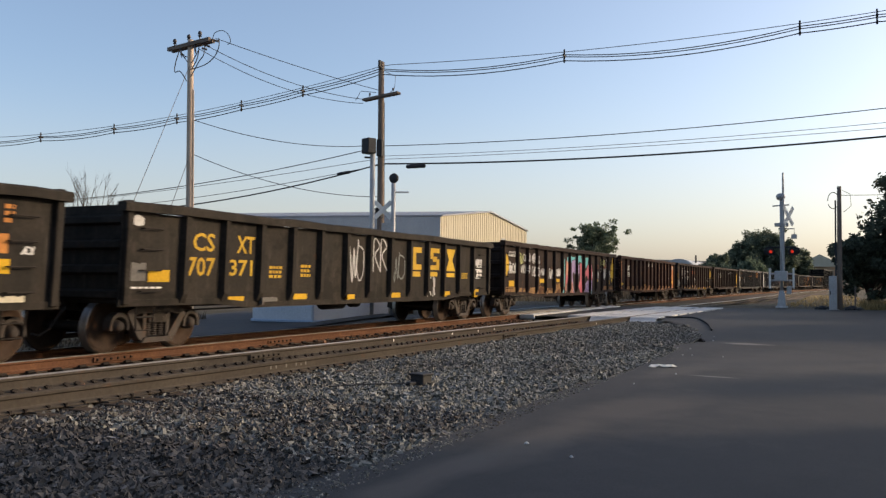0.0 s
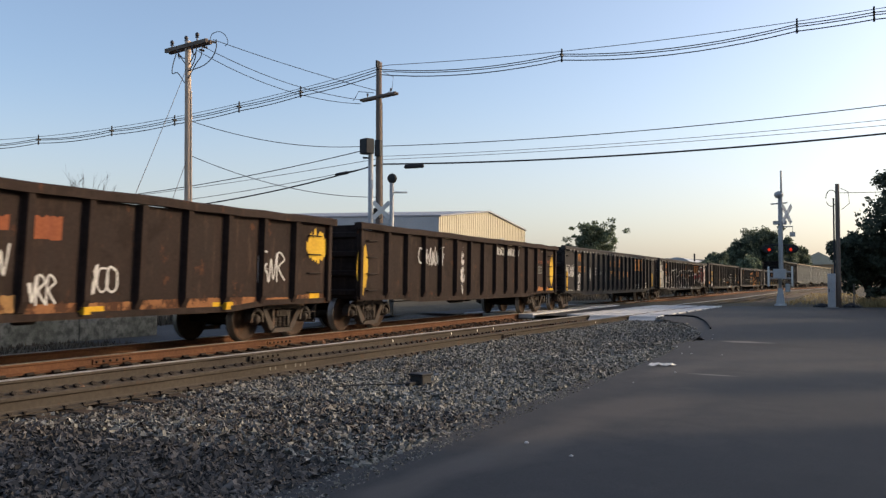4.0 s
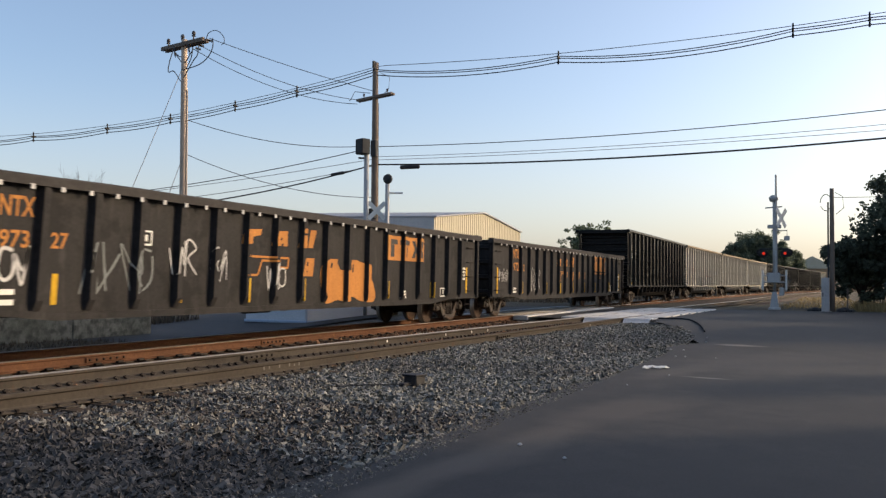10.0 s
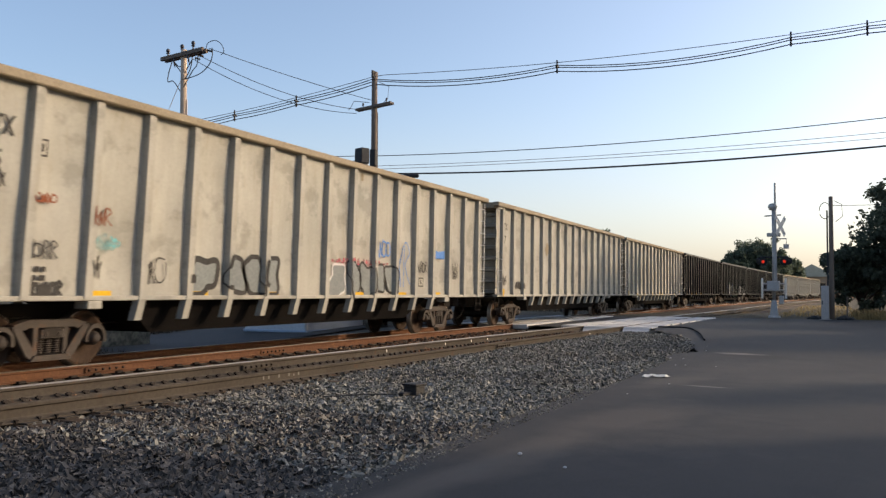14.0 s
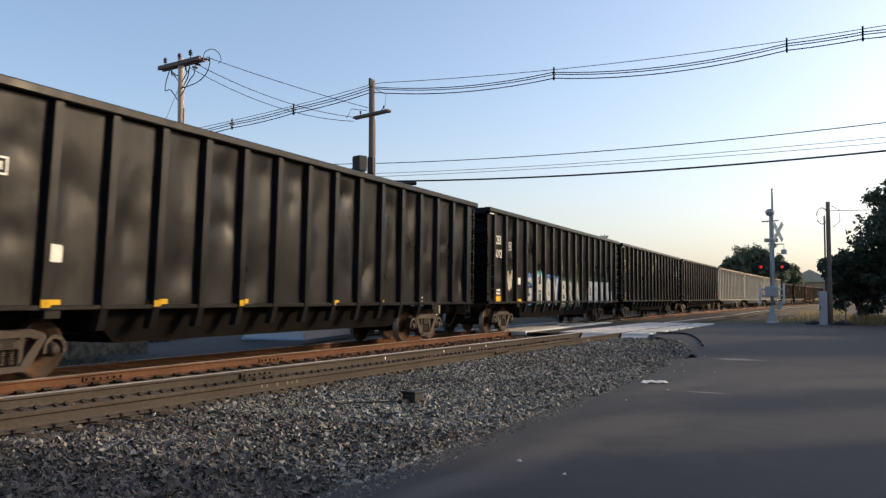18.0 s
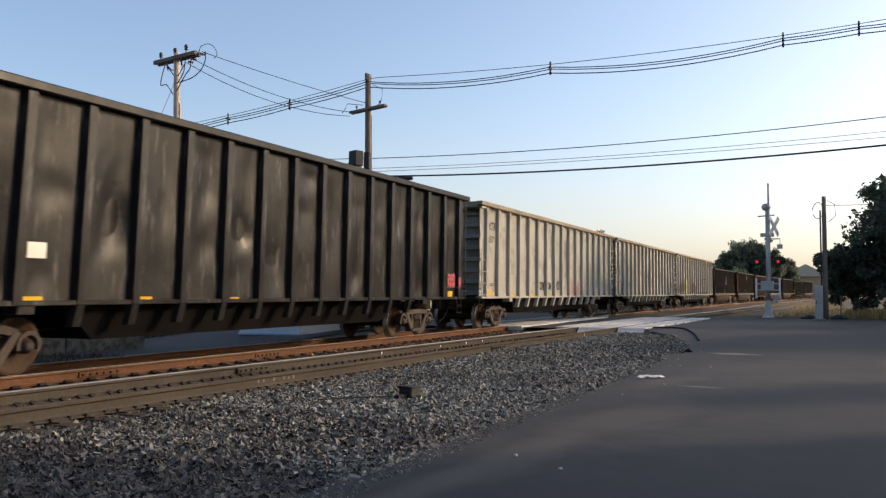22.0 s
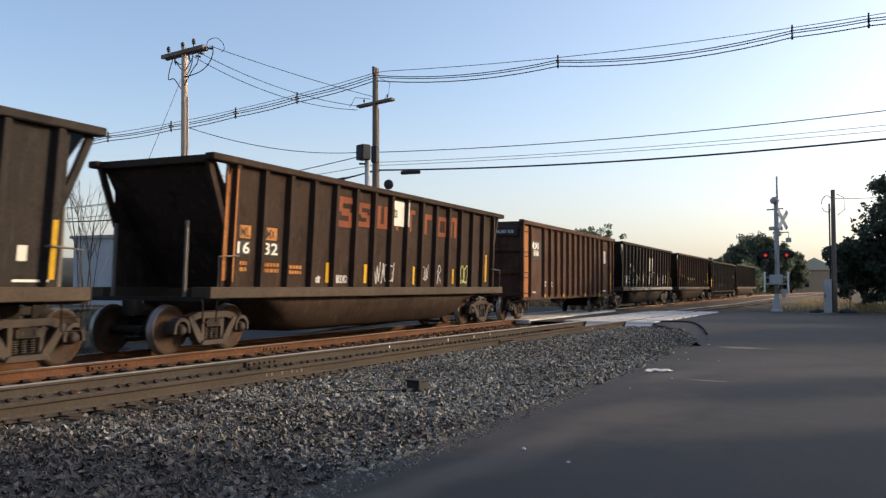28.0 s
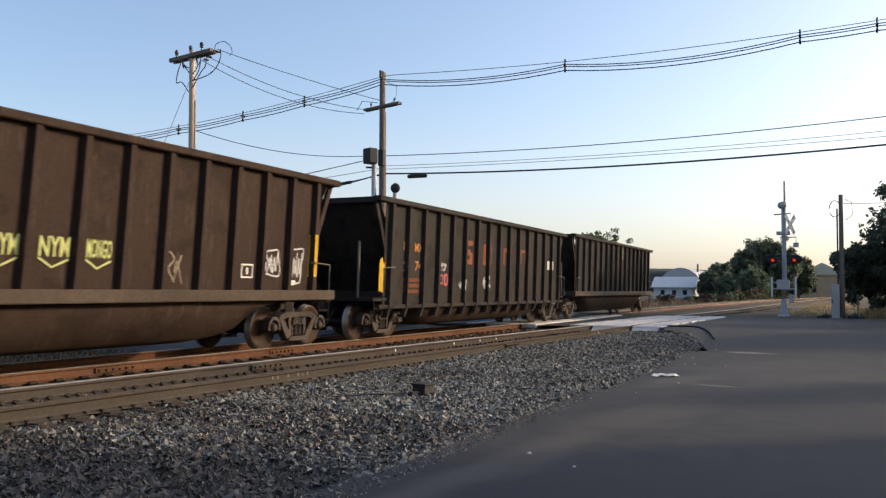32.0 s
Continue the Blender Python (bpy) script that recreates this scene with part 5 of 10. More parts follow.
def hollow(c, mat, x0, x1, z0, z1, t=0.03):
    """A painted square outline."""
    lift = next_lift()
    g = Geo()
    for a, b, p, q in ((x0, x1, z0, z0 + t), (x0, x1, z1 - t, z1), (x0, x0 + t, z0 + t, z1 - t), (x1 - t, x1, z0 + t, z1 - t)):
        mid = (x0 + x1) / 2
        g.add([(u, skin(c, mid, v, lift), v) for u, v in ((a, p), (b, p), (b, q), (a, q))], [(0, 1, 2, 3)])
    m = (x0 + x1) / 2
    g.add([(u, skin(c, m, v, lift), v) for u, v in ((m - t, z0 + 2.5 * t), (m + t, z0 + 2.5 * t), (m + t, z1 - 2.5 * t), (m - t, z1 - 2.5 * t))], [(0, 1, 2, 3)])
    part("stencil_frame", g, M[mat], c.ob, PAINT.get(mat, "white") + " square frame")


def bars(c, mat, x0, x1, z0, z1, rows=3):
    """Small unreadable stencilled lines."""
    lift = next_lift()
    r = random.Random(int(x0 * 331 + z0 * 77))
    g = Geo()
    h = (z1 - z0) / (rows * 1.6)
    for i in range(rows):
        z = z1 - (i + 1) * (z1 - z0) / rows + 0.2 * h
        x = x0
        while x < x1 - 0.02:
            w = r.uniform(0.05, 0.14)
            e = min(x + w, x1)
            mid = (x + e) / 2
            g.add([(u, skin(c, mid, v, lift), v) for u, v in ((x, z), (e, z), (e, z + h), (x, z + h))], [(0, 1, 2, 3)])
            x = e + 0.035
    part("stencil_lines", g, M[mat], c.ob, PAINT.get(mat, "white") + " lines of small stencils")


def letters(c, mat, text, x0, x1, z0, z1):
    """Stencilled characters filling the given stretch of the side sheet."""
    vs, fs = glyphs(text)
    lo_x, hi_x = min(v[0] for v in vs), max(v[0] for v in vs)
    lo_y, hi_y = min(v[1] for v in vs), max(v[1] for v in vs)
    lift = next_lift()
    g = Geo()
    out = []
    for v in vs:
        z = lerp(z0, z1, (v[1] - lo_y) / (hi_y - lo_y))
        out.append((lerp(x0, x1, (v[0] - lo_x) / (hi_x - lo_x)), -(c.sheet_y(z) + lift), z))
    g.add(out, fs)
    part("lettering", g, M[mat], c.ob, PAINT.get(mat, "white") + " lettering")


def ribbon(g, c, pts, w, lift):
    """A painted stroke along points (x, z)."""
    n = len(pts)
    vs = []
    for i, (x, z) in enumerate(pts):
        dx, dz = pts[min(i + 1, n - 1)][0] - pts[max(i - 1, 0)][0], pts[min(i + 1, n - 1)][1] - pts[max(i - 1, 0)][1]
        l = math.hypot(dx, dz) or 1.0
        nx, nz = -dz / l * w / 2, dx / l * w / 2
        y = skin(c, x, z, lift)
        vs += [(x - nx, y, z - nz), (x + nx, y, z + nz)]
    g.add(vs, [(2 * i, 2 * i + 2, 2 * i + 3, 2 * i + 1) for i in range(n - 1)])


def scrawl(c, mat, x0, x1, z0, z1, seed=1, w=0.04, dense=1.0):
    """Looping spray-can strokes filling a box."""
    r = random.Random(seed * 7919 + int(x0 * 100))
    g = Geo()
    lift = next_lift()
    wd, ht = x1 - x0, z1 - z0
    n = max(2, int(round(wd / max(ht, 0.2) * 2.2 * dense)))
    for k in range(n):
        cx = lerp(x0, x1, (k + 0.5) / n)
        a, b = wd / n * 0.62, ht * 0.48
        kind = r.randrange(4)
        pts = []
        if kind == 0:
            zig = [(cx + a * r.uniform(-1, 1), z0 + ht * q) for q in (0.05, 0.95, 0.35, 0.75, 0.0)]
        elif kind == 1:
            zig = [(cx + a * math.cos(t), (z0 + z1) / 2 + b * math.sin(t) * r.uniform(0.75, 1)) for t in (0.8, 2.2, 3.5, 4.6, 5.7, 6.9)]
        elif kind == 2:
            zig = [(cx - a, z0 + ht * r.uniform(0.5, 1)), (cx - a * 0.3, z0), (cx, z0 + ht * 0.8), (cx + a * 0.5, z0 + ht * 0.1), (cx + a, z1)]
        else:
            zig = [(cx - a * 0.5, z0), (cx - a * 0.4, z1), (cx + a * 0.8, z0 + ht * 0.8), (cx - a * 0.2, z0 + ht * 0.5), (cx + a, z0 + ht * 0.05)]
        for i in range(len(zig) - 1):
            p, q = zig[i], zig[i + 1]
            pm, qn = zig[max(0, i - 1)], zig[min(len(zig) - 1, i + 2)]
            for j in range(5):
                t = j / 5
                def cr_(a_, b_, c_, d_):
                    return 0.5 * (2 * b_ + (c_ - a_) * t + (2 * a_ - 5 * b_ + 4 * c_ - d_) * t * t + (3 * b_ - a_ - 3 * c_ + d_) * t ** 3)
                pts.append((cr_(pm[0], p[0], q[0], qn[0]), cr_(pm[1], p[1], q[1], qn[1])))
        pts.append(zig[-1])
        g = Geo()
        ribbon(g, c, pts, w * r.uniform(0.75, 1.2), lift)
        part("graffiti", g, M[mat], c.ob, PAINT.get(mat, "white") + " spray-paint scrawl")


def stroke(c, mat, pts, w):
    """One spray-paint stroke through the given points (x, z), broken where the side posts stand."""
    fine = []
    n = len(pts)
    for i in range(n - 1):
        p, q = pts[i], pts[i + 1]
        a, b = pts[max(0, i - 1)], pts[min(n - 1, i + 2)]
        for j in range(6):
            t = j / 6
            fine.append(tuple(0.5 * (2 * p[k] + (q[k] - a[k]) * t + (2 * a[k] - 5 * p[k] + 4 * q[k] - b[k]) * t * t + (3 * p[k] - a[k] - 3 * q[k] + b[k]) * t ** 3) for k in (0, 1)))
    fine.append(pts[-1])
    g = Geo()
    ribbon(g, c, fine, w, next_lift())
    part("graffiti", g, M[mat], c.ob, PAINT.get(mat, "white") + " spray-paint stroke")


def bubble(c, fill, line, x0, x1, z0, z1, n, seed, w=0.06, core=None):
    """A row of fat outlined shapes."""
    r = random.Random(seed)
    lf, lc, ll = next_lift(), 0.0, 0.0
    lc, ll = lf + 0.0006, lf + 0.0012
    for k in range(n):
        cx = lerp(x0, x1, (k + 0.5) / n)
        a, b = (x1 - x0) / n * 0.54, (z1 - z0) / 2
        cz = (z0 + z1) / 2
        ph = [r.uniform(0, 6.28) for _ in range(3)]
        pts = []
        for i in range(28):
            t = 2 * math.pi * i / 28
            q = 1 + 0.16 * math.sin(2 * t + ph[0]) + 0.13 * math.sin(3 * t + ph[1]) + 0.07 * math.sin(5 * t + ph[2])
            sx = math.copysign(abs(math.cos(t)) ** 0.7, math.cos(t))
            sz = math.copysign(abs(math.sin(t)) ** 0.7, math.sin(t))
            pts.append((cx + a * q * sx * 0.92, max(z0, min(z1, cz + b * q * sz * 0.95))))
        if fill:
            xs = sorted(set([cx - a * 1.2, cx + a * 1.2] + [e for p in c.posts for e in (p - c.pw / 2, p + c.pw / 2) if cx - a * 1.2 < e < cx + a * 1.2]))
            for u0, u1 in zip(xs, xs[1:]):
                poly = []
                for i in range(28):
                    p, q = pts[i], pts[(i + 1) % 28]
                    ins = [u0 <= p[0] <= u1, u0 <= q[0] <= u1]
                    if ins[0]:
                        poly.append(p)
                    for u in ((u0, u1) if q[0] > p[0] else (u1, u0)):
                        if (p[0] - u) * (q[0] - u) < 0:
                            t = (u - p[0]) / (q[0] - p[0])
                            poly.append((u, lerp(p[1], q[1], t)))
                if len(poly) > 2:
                    part("graffiti", Geo().add([(x, skin(c, (u0 + u1) / 2, z, lf), z) for x, z in poly], [tuple(range(len(poly)))]), M[fill], c.ob, PAINT.get(fill, "grey") + " graffiti fill")
        if core:
            for dz in (-0.35, 0.35):
                ring = [(cx + a * 0.22 * math.cos(t), cz + b * dz + b * 0.2 * math.sin(t)) for t in (2 * math.pi * i / 10 for i in range(10))]
                part("graffiti_core", Geo().add([(x, skin(c, cx, z, lc), z) for x, z in ring], [tuple(range(10))]), M[core], c.ob, PAINT.get(core, "dark") + " graffiti hole")
        if line:
            gl = Geo()
            ribbon(gl, c, pts + [pts[0], pts[1]], w, ll)
            part("graffiti_outline", gl, M[line], c.ob, PAINT.get(line, "white") + " graffiti outline")


def block_sign(c, field, ink, x0, x1, z0, z1):
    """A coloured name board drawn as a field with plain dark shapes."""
    if lift_count[0] % 70 > 60:
        lift_count[0] = 0
    mark(c, field, x0, x1, z0, z1, "emblem")
    w = x1 - x0
    for k in range(3):
        a = x0 + w * (0.08 + 0.30 * k)
        b = a + w * 0.24
        zt, zb = lerp(z0, z1, 0.86), lerp(z0, z1, 0.14)
        m = (a + b) / 2
        if k < 2:
            mark(c, ink, a, b, lerp(zb, zt, 0.72), zt, "emblem_shape")
            mark(c, ink, m - w * 0.045, m + w * 0.045, zb, lerp(zb, zt, 0.71), "emblem_shape")
        else:
            blot(c, ink, [(a, zb), (a + w * 0.09, zb), (m, lerp(zb, zt, 0.36)), (b - w * 0.09, zb), (b, zb), (m + w * 0.05, lerp(zb, zt, 0.5)), (b, zt), (b - w * 0.09, zt), (m, lerp(zb, zt, 0.64)), (a + w * 0.09, zt), (a, zt), (m - w * 0.05, lerp(zb, zt, 0.5))], "emblem_shape")


def emblem(c, mat, kind, x0, x1, z0, z1):
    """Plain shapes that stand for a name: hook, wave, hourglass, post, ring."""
    g = Geo()
    lift = next_lift()
    w, h = x1 - x0, z1 - z0
    t = min(w * 0.36, h * 0.3)
    if kind == "hook":
        rects = [(0, t, 0, h), (t, w, 0, t * 0.8), (t, w, h - t * 0.8, h)]
    elif kind == "wave":
        rects = [(0, w, 0, t * 0.7), (0, w, h - t * 0.7, h), (0, t, h * 0.5, h - t * 0.7), (w - t, w, t * 0.7, h * 0.5), (t * 0.8, w - t * 0.8, h * 0.38, h * 0.62)]
    elif kind == "ring":
        rects = [(0, t, 0, h), (w - t, w, 0, h), (t, w - t, 0, t * 0.7), (t, w - t, h - t * 0.7, h)]
    elif kind == "arch":
        rects = [(0, t, 0, h), (w - t, w, 0, h), (t, w - t, h - t * 0.7, h)]
    elif kind == "cup":
        rects = [(0, t, 0, h), (w - t, w, 0, h), (t, w - t, 0, t * 0.7)]
    elif kind == "bar":
        rects = [(w * 0.25, w * 0.75, 0, h)]
    elif kind == "step":
        rects = [(0, t, 0, h), (t, w, h - t * 0.9, h)]
    else:
        rects = []
        pts = [(x0, z0), (x1, z0), (lerp(x0, x1, 0.68), lerp(z0, z1, 0.5)), (x1, z1), (x0, z1), (lerp(x0, x1, 0.32), lerp(z0, z1, 0.5))]
        g.add([(x, -(c.sheet_y(z) + lift), z) for x, z in pts], [(0, 1, 2, 5), (5, 2, 3, 4)])
    for a, b, p, q in rects:
        g.add([(x0 + u, -(c.sheet_y(z0 + v) + lift), z0 + v) for u, v in ((a, p), (b, p), (b, q), (a, q))], [(0, 1, 2, 3)])
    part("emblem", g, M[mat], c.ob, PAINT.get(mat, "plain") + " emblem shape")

c = CARS["lead"]
mark(c, "paint_orange", 15.46, 15.67, 1.62, 1.90)
mark(c, "paint_yellow", 15.47, 15.72, 1.33, 1.54, "reflector")
mark(c, "siding_cream", 15.49, 16.01, 0.81, 1.02, ragged=0.2)
scrawl(c, "spray_white", 15.89, 16.16, 1.61, 1.74, 1, 0.03)
bars(c, "paint_orange", 15.57, 15.74, 2.05, 2.35, 3)

c = CARS["first"]
letters(c, "paint_gold", "CS", 1.76, 2.36, 1.79, 2.13)
letters(c, "paint_gold", "XT", 3.03, 3.59, 1.79, 2.13)
letters(c, "paint_gold", "707", 1.64, 2.39, 1.33, 1.68)
letters(c, "paint_gold", "371", 2.83, 3.55, 1.34, 1.66)
mark(c, "paint_yellow", 0.66, 1.18, 1.22, 1.43, "reflector")
mark(c, "paint_yellow", 2.83, 3.32, 0.81, 0.94, "reflector")
mark(c, "paint_yellow", 5.02, 5.55, 0.85, 0.97, "reflector")
mark(c, "paint_yellow", 7.11, 7.64, 0.81, 0.93, "reflector")
mark(c, "paint_yellow", 9.54, 10.06, 0.79, 0.95, "reflector")
mark(c, "paint_yellow", 12.71, 13.33, 0.81, 0.96, "reflector")
mark(c, "paint_yellow", 14.99, 15.52, 0.76, 0.98, "reflector")
mark(c, "paint_grey", 0.09, 0.60, 1.23, 1.55, ragged=0.1)
mark(c, "spray_white", 0.25, 0.50, 2.16, 2.36, ragged=0.3)
bars(c, "paint_gold", 4.12, 4.57, 1.30, 1.58, 3)
bars(c, "paint_white", 0.28, 1.00, 1.10, 1.15, 1)
mark(c, "paint_grey", 3.77, 4.44, 0.76, 0.92, ragged=0.2)
scrawl(c, "spray_white", 7.39, 8.02, 1.23, 2.27, 2, 0.04)
scrawl(c, "spray_white", 8.45, 9.21, 1.49, 2.32, 3, 0.04)
scrawl(c, "spray_grey", 9.59, 10.26, 1.23, 2.03, 4, 0.04)
scrawl(c, "spray_white", 11.69, 12.23, 0.82, 1.56, 5, 0.04)
bars(c, "paint_white", 15.42, 15.86, 1.38, 2.01, 4)
emblem(c, "paint_gold", "hook", 10.77, 11.31, 1.58, 2.21)
emblem(c, "paint_gold", "wave", 11.91, 12.50, 1.59, 2.22)
emblem(c, "paint_gold", "glass", 12.99, 13.67, 1.57, 2.23)
mark(c, "paint_gold", 10.74, 11.24, 1.39, 1.53)
mark(c, "paint_gold", 11.91, 12.38, 1.40, 1.53)
mark(c, "paint_gold", 12.99, 13.63, 1.39, 1.51)
bars(c, "paint_gold", 5.27, 5.65, 1.33, 1.63, 3)
scrawl(c, "spray_white", 15.24, 15.84, 1.77, 2.00, 6, 0.04)
hollow(c, "paint_white", 15.25, 15.71, 1.36, 1.66)
mark(c, "paint_yellow", 15.12, 15.60, 0.79, 1.01, "reflector")
bars(c, "paint_gold", 14.18, 14.65, 1.34, 1.54, 3)

c = CARS["second"]
skirt(c, "band_tan", 0.80, 1.06, 0.0, 7.4, 1)
skirt(c, "band_tan", 0.74, 1.02, 12.3, 14.2, 2)
skirt(c, "band_rust", 0.80, 1.08, 14.2, 16.6, 3)
mark(c, "paint_gold", 0.06, 0.68, 1.30, 2.43, ragged=0.5)
scrawl(c, "spray_white", 0.64, 1.38, 2.17, 2.37, 7, 0.04)
scrawl(c, "spray_lime", 1.76, 2.19, 1.91, 2.32, 8, 0.04)
scrawl(c, "spray_white", 0.71, 1.40, 1.56, 1.96, 9, 0.06)
scrawl(c, "spray_white", 1.98, 2.75, 1.58, 1.88, 10, 0.05)
scrawl(c, "spray_white", 2.29, 2.78, 2.02, 2.33, 11, 0.04)
scrawl(c, "spray_white", 3.26, 3.93, 1.97, 2.34, 12, 0.04)
scrawl(c, "spray_white", 3.27, 3.94, 1.46, 1.88, 13, 0.05)
scrawl(c, "spray_white", 4.29, 4.78, 1.52, 1.78, 14, 0.05)
scrawl(c, "spray_white", 5.37, 5.96, 1.38, 1.79, 15, 0.05)
scrawl(c, "spray_white", 6.29, 6.99, 1.50, 1.81, 16, 0.05)
mark(c, "paint_yellow", 0.70, 1.24, 1.09, 1.30, "reflector")
mark(c, "paint_yellow", 4.21, 4.78, 1.23, 1.38, "reflector")
mark(c, "paint_yellow", 6.44, 6.88, 1.26, 1.39, "reflector")
scrawl(c, "spray_white", 12.84, 13.37, 1.30, 1.77, 20, 0.04)
scrawl(c, "spray_white", 13.91, 14.90, 1.44, 2.42, 21, 0.04)
mark(c, "paint_gold", 16.09, 16.47, 1.31, 2.57, ragged=0.4)
bars(c, "spray_white", 0.45, 2.66, 2.53, 2.61, 1)
scrawl(c, "spray_lime", 13.80, 14.66, 2.04, 2.39, 22, 0.05)
scrawl(c, "paint_rustred", 12.74, 13.34, 1.91, 2.11, 23, 0.04)
scrawl(c, "paint_rustred", 14.42, 14.86, 1.95, 2.13, 24, 0.04)
scrawl(c, "spray_white", 11.92, 12.23, 1.42, 1.75, 25, 0.06)
scrawl(c, "spray_white", 12.77, 13.27, 1.51, 1.75, 26, 0.05)
scrawl(c, "spray_white", 13.99, 14.66, 1.40, 1.97, 27, 0.06)
hollow(c, "paint_white", 15.24, 15.79, 1.44, 1.69)
scrawl(c, "spray_white", 15.24, 15.73, 1.71, 1.88, 28, 0.04)
mark(c, "paint_yellow", 15.18, 15.67, 1.13, 1.32, "reflector")
mark(c, "paint_gold", 15.88, 16.42, 1.14, 2.43, ragged=0.5)
mark(c, "paint_yellow", 12.77, 13.28, 1.29, 1.41, "reflector")

for mat, pts in (
        ("spray_teal", [(7.50, 2.23), (7.68, 2.27), (7.71, 1.50), (7.66, 1.09), (7.52, 0.71), (7.42, 0.71), (7.47, 1.29)]),
        ("spray_peach", [(7.91, 2.21), (8.27, 2.20), (8.16, 1.61), (8.00, 1.09), (7.92, 0.73), (7.77, 0.73), (7.80, 1.29)]),
        ("spray_teal", [(8.02, 2.34), (8.47, 2.42), (8.45, 2.24), (8.28, 2.09), (8.03, 2.18)]),
        ("spray_lilac", [(8.55, 2.21), (9.29, 2.29), (9.40, 1.98), (9.24, 1.69), (8.90, 1.65), (8.96, 1.30), (9.14, 0.75), (8.47, 0.70), (8.56, 1.30), (8.55, 1.83)]),
        ("spray_teal", [(8.50, 2.35), (9.19, 2.39), (9.24, 2.28), (8.52, 2.20)]),
        ("spray_lilac", [(9.22, 2.08), (9.58, 2.04), (9.91, 2.17), (9.98, 1.65), (9.85, 1.42), (9.43, 1.64), (9.16, 1.63)]),
        ("spray_teal", [(9.28, 2.42), (10.22, 2.48), (10.39, 2.13), (9.95, 2.17), (9.58, 2.07), (9.32, 2.14)]),
        ("spray_pink", [(10.05, 2.12), (10.35, 2.11), (10.35, 1.54), (10.48, 0.77), (10.20, 0.78), (9.84, 1.07), (10.10, 1.42)]),
        ("spray_teal", [(10.63, 2.39), (11.49, 2.41), (11.40, 2.12), (11.09, 1.92), (10.81, 1.97)]),
        ("spray_pink", [(10.73, 1.91), (11.10, 1.80), (11.40, 2.06), (11.74, 2.07), (12.00, 1.69), (11.95, 1.31), (11.57, 1.31), (11.22, 1.55), (10.90, 1.43)]),
        ("spray_lilac", [(11.24, 1.31), (11.79, 1.37), (11.72, 0.68), (10.75, 0.68), (10.83, 1.06)]),
        ("spray_teal", [(11.69, 2.07), (12.05, 1.89), (12.03, 1.18), (11.82, 0.74), (11.67, 0.74), (11.91, 1.31)])):
    blot(c, mat, pts, line="paint_black", w=0.03)
blot(c, "spray_peach", [(8.52, 1.28), (8.92, 1.25), (9.05, 0.74), (8.48, 0.71)])
blot(c, "spray_pink", [(7.86, 1.55), (8.14, 1.50), (8.02, 1.15), (7.84, 1.20)])
for x in (7.95, 8.62, 8.85, 10.95, 11.35):
    stroke(c, "paint_black", [(x - 0.1, 0.75), (x - 0.1, 1.1), (x + 0.08, 1.12), (x + 0.1, 0.75), (x, 0.9), (x - 0.1, 0.75)], 0.03)
blot(c, "band_tan", [(4.19, 1.44), (4.27, 1.53), (4.32, 1.11), (4.93, 1.02), (4.95, 0.77), (4.26, 0.75)], "peeling_paint")
blot(c, "band_tan", [(6.47, 1.24), (6.98, 1.19), (6.95, 0.82), (6.41, 0.82)], "peeling_paint")

c = CARS["third"]
skirt(c, "band_tan", 0.78, 1.08, 1.4, 4.8, 4)
skirt(c, "band_rust", 0.76, 1.06, 4.8, 16.6, 5)
mark(c, "rust_orange", 0.03, 0.62, 0.81, 2.43, ragged=0.05)
letters(c, "paint_white", "CSXT", 1.66, 2.50, 1.91, 2.21)
letters(c, "paint_white", "481711", 1.66, 2.51, 1.57, 1.84)
mark(c, "paint_yellow", 0.07, 0.92, 1.11, 1.23, "reflector")
mark(c, "paint_yellow", 6.30, 6.68, 1.04, 1.16, "reflector")
mark(c, "rust_orange", 15.87, 16.49, 0.86, 2.51, ragged=0.1)
mark(c, "spray_white", 7.74, 7.90, 2.24, 2.39)
mark(c, "spray_white", 8.75, 8.90, 2.21, 2.46)
mark(c, "paint_yellow", 15.33, 16.17, 1.23, 1.36, "reflector")
mark(c, "rust_orange", 15.74, 16.43, 1.38, 2.47, ragged=0.15)
bars(c, "paint_white", 14.07, 14.59, 1.43, 1.78, 5)
mark(c, "spray_white", 15.96, 16.22, 2.18, 2.40, ragged=0.3)
scrawl(c, "paint_white", 11.86, 12.16, 1.07, 1.20, 29, 0.03)
letters(c, "paint_rustred", "pool", 15.11, 15.79, 1.92, 2.15)

c = CARS["fourth"]
skirt(c, "band_tan", 0.80, 1.05, 1.4, 8.2, 6)
skirt(c, "band_rust", 0.76, 0.96, 8.2, 16.6, 7)
mark(c, "paint_gold", 0.11, 0.74, 1.07, 2.45, ragged=0.45)
mark(c, "paint_yellow", 0.01, 0.49, 0.79, 0.98, "reflector")
scrawl(c, "spray_white", 0.45, 1.28, 1.02, 1.45, 30, 0.05)
letters(c, "paint_white", "7", 1.80, 1.99, 1.49, 1.71)
letters(c, "paint_white", "0", 2.37, 2.54, 1.50, 1.72)
letters(c, "paint_white", "CS", 3.21, 3.82, 1.93, 2.19)
letters(c, "paint_white", "68", 3.26, 3.76, 1.47, 1.73)
letters(c, "paint_white", "38", 4.33, 4.86, 1.49, 1.74)
mark(c, "paint_grey", 1.68, 2.78, 1.75, 2.27, ragged=0.2)
mark(c, "paint_grey", 3.10, 3.79, 1.09, 1.90, ragged=0.3)
mark(c, "paint_yellow", 5.24, 5.85, 0.74, 0.84, "reflector")
mark(c, "paint_yellow", 7.34, 7.84, 0.73, 0.84, "reflector")
mark(c, "paint_yellow", 9.41, 9.93, 0.74, 0.86, "reflector")
mark(c, "paint_yellow", 12.59, 13.19, 0.72, 0.86, "reflector")
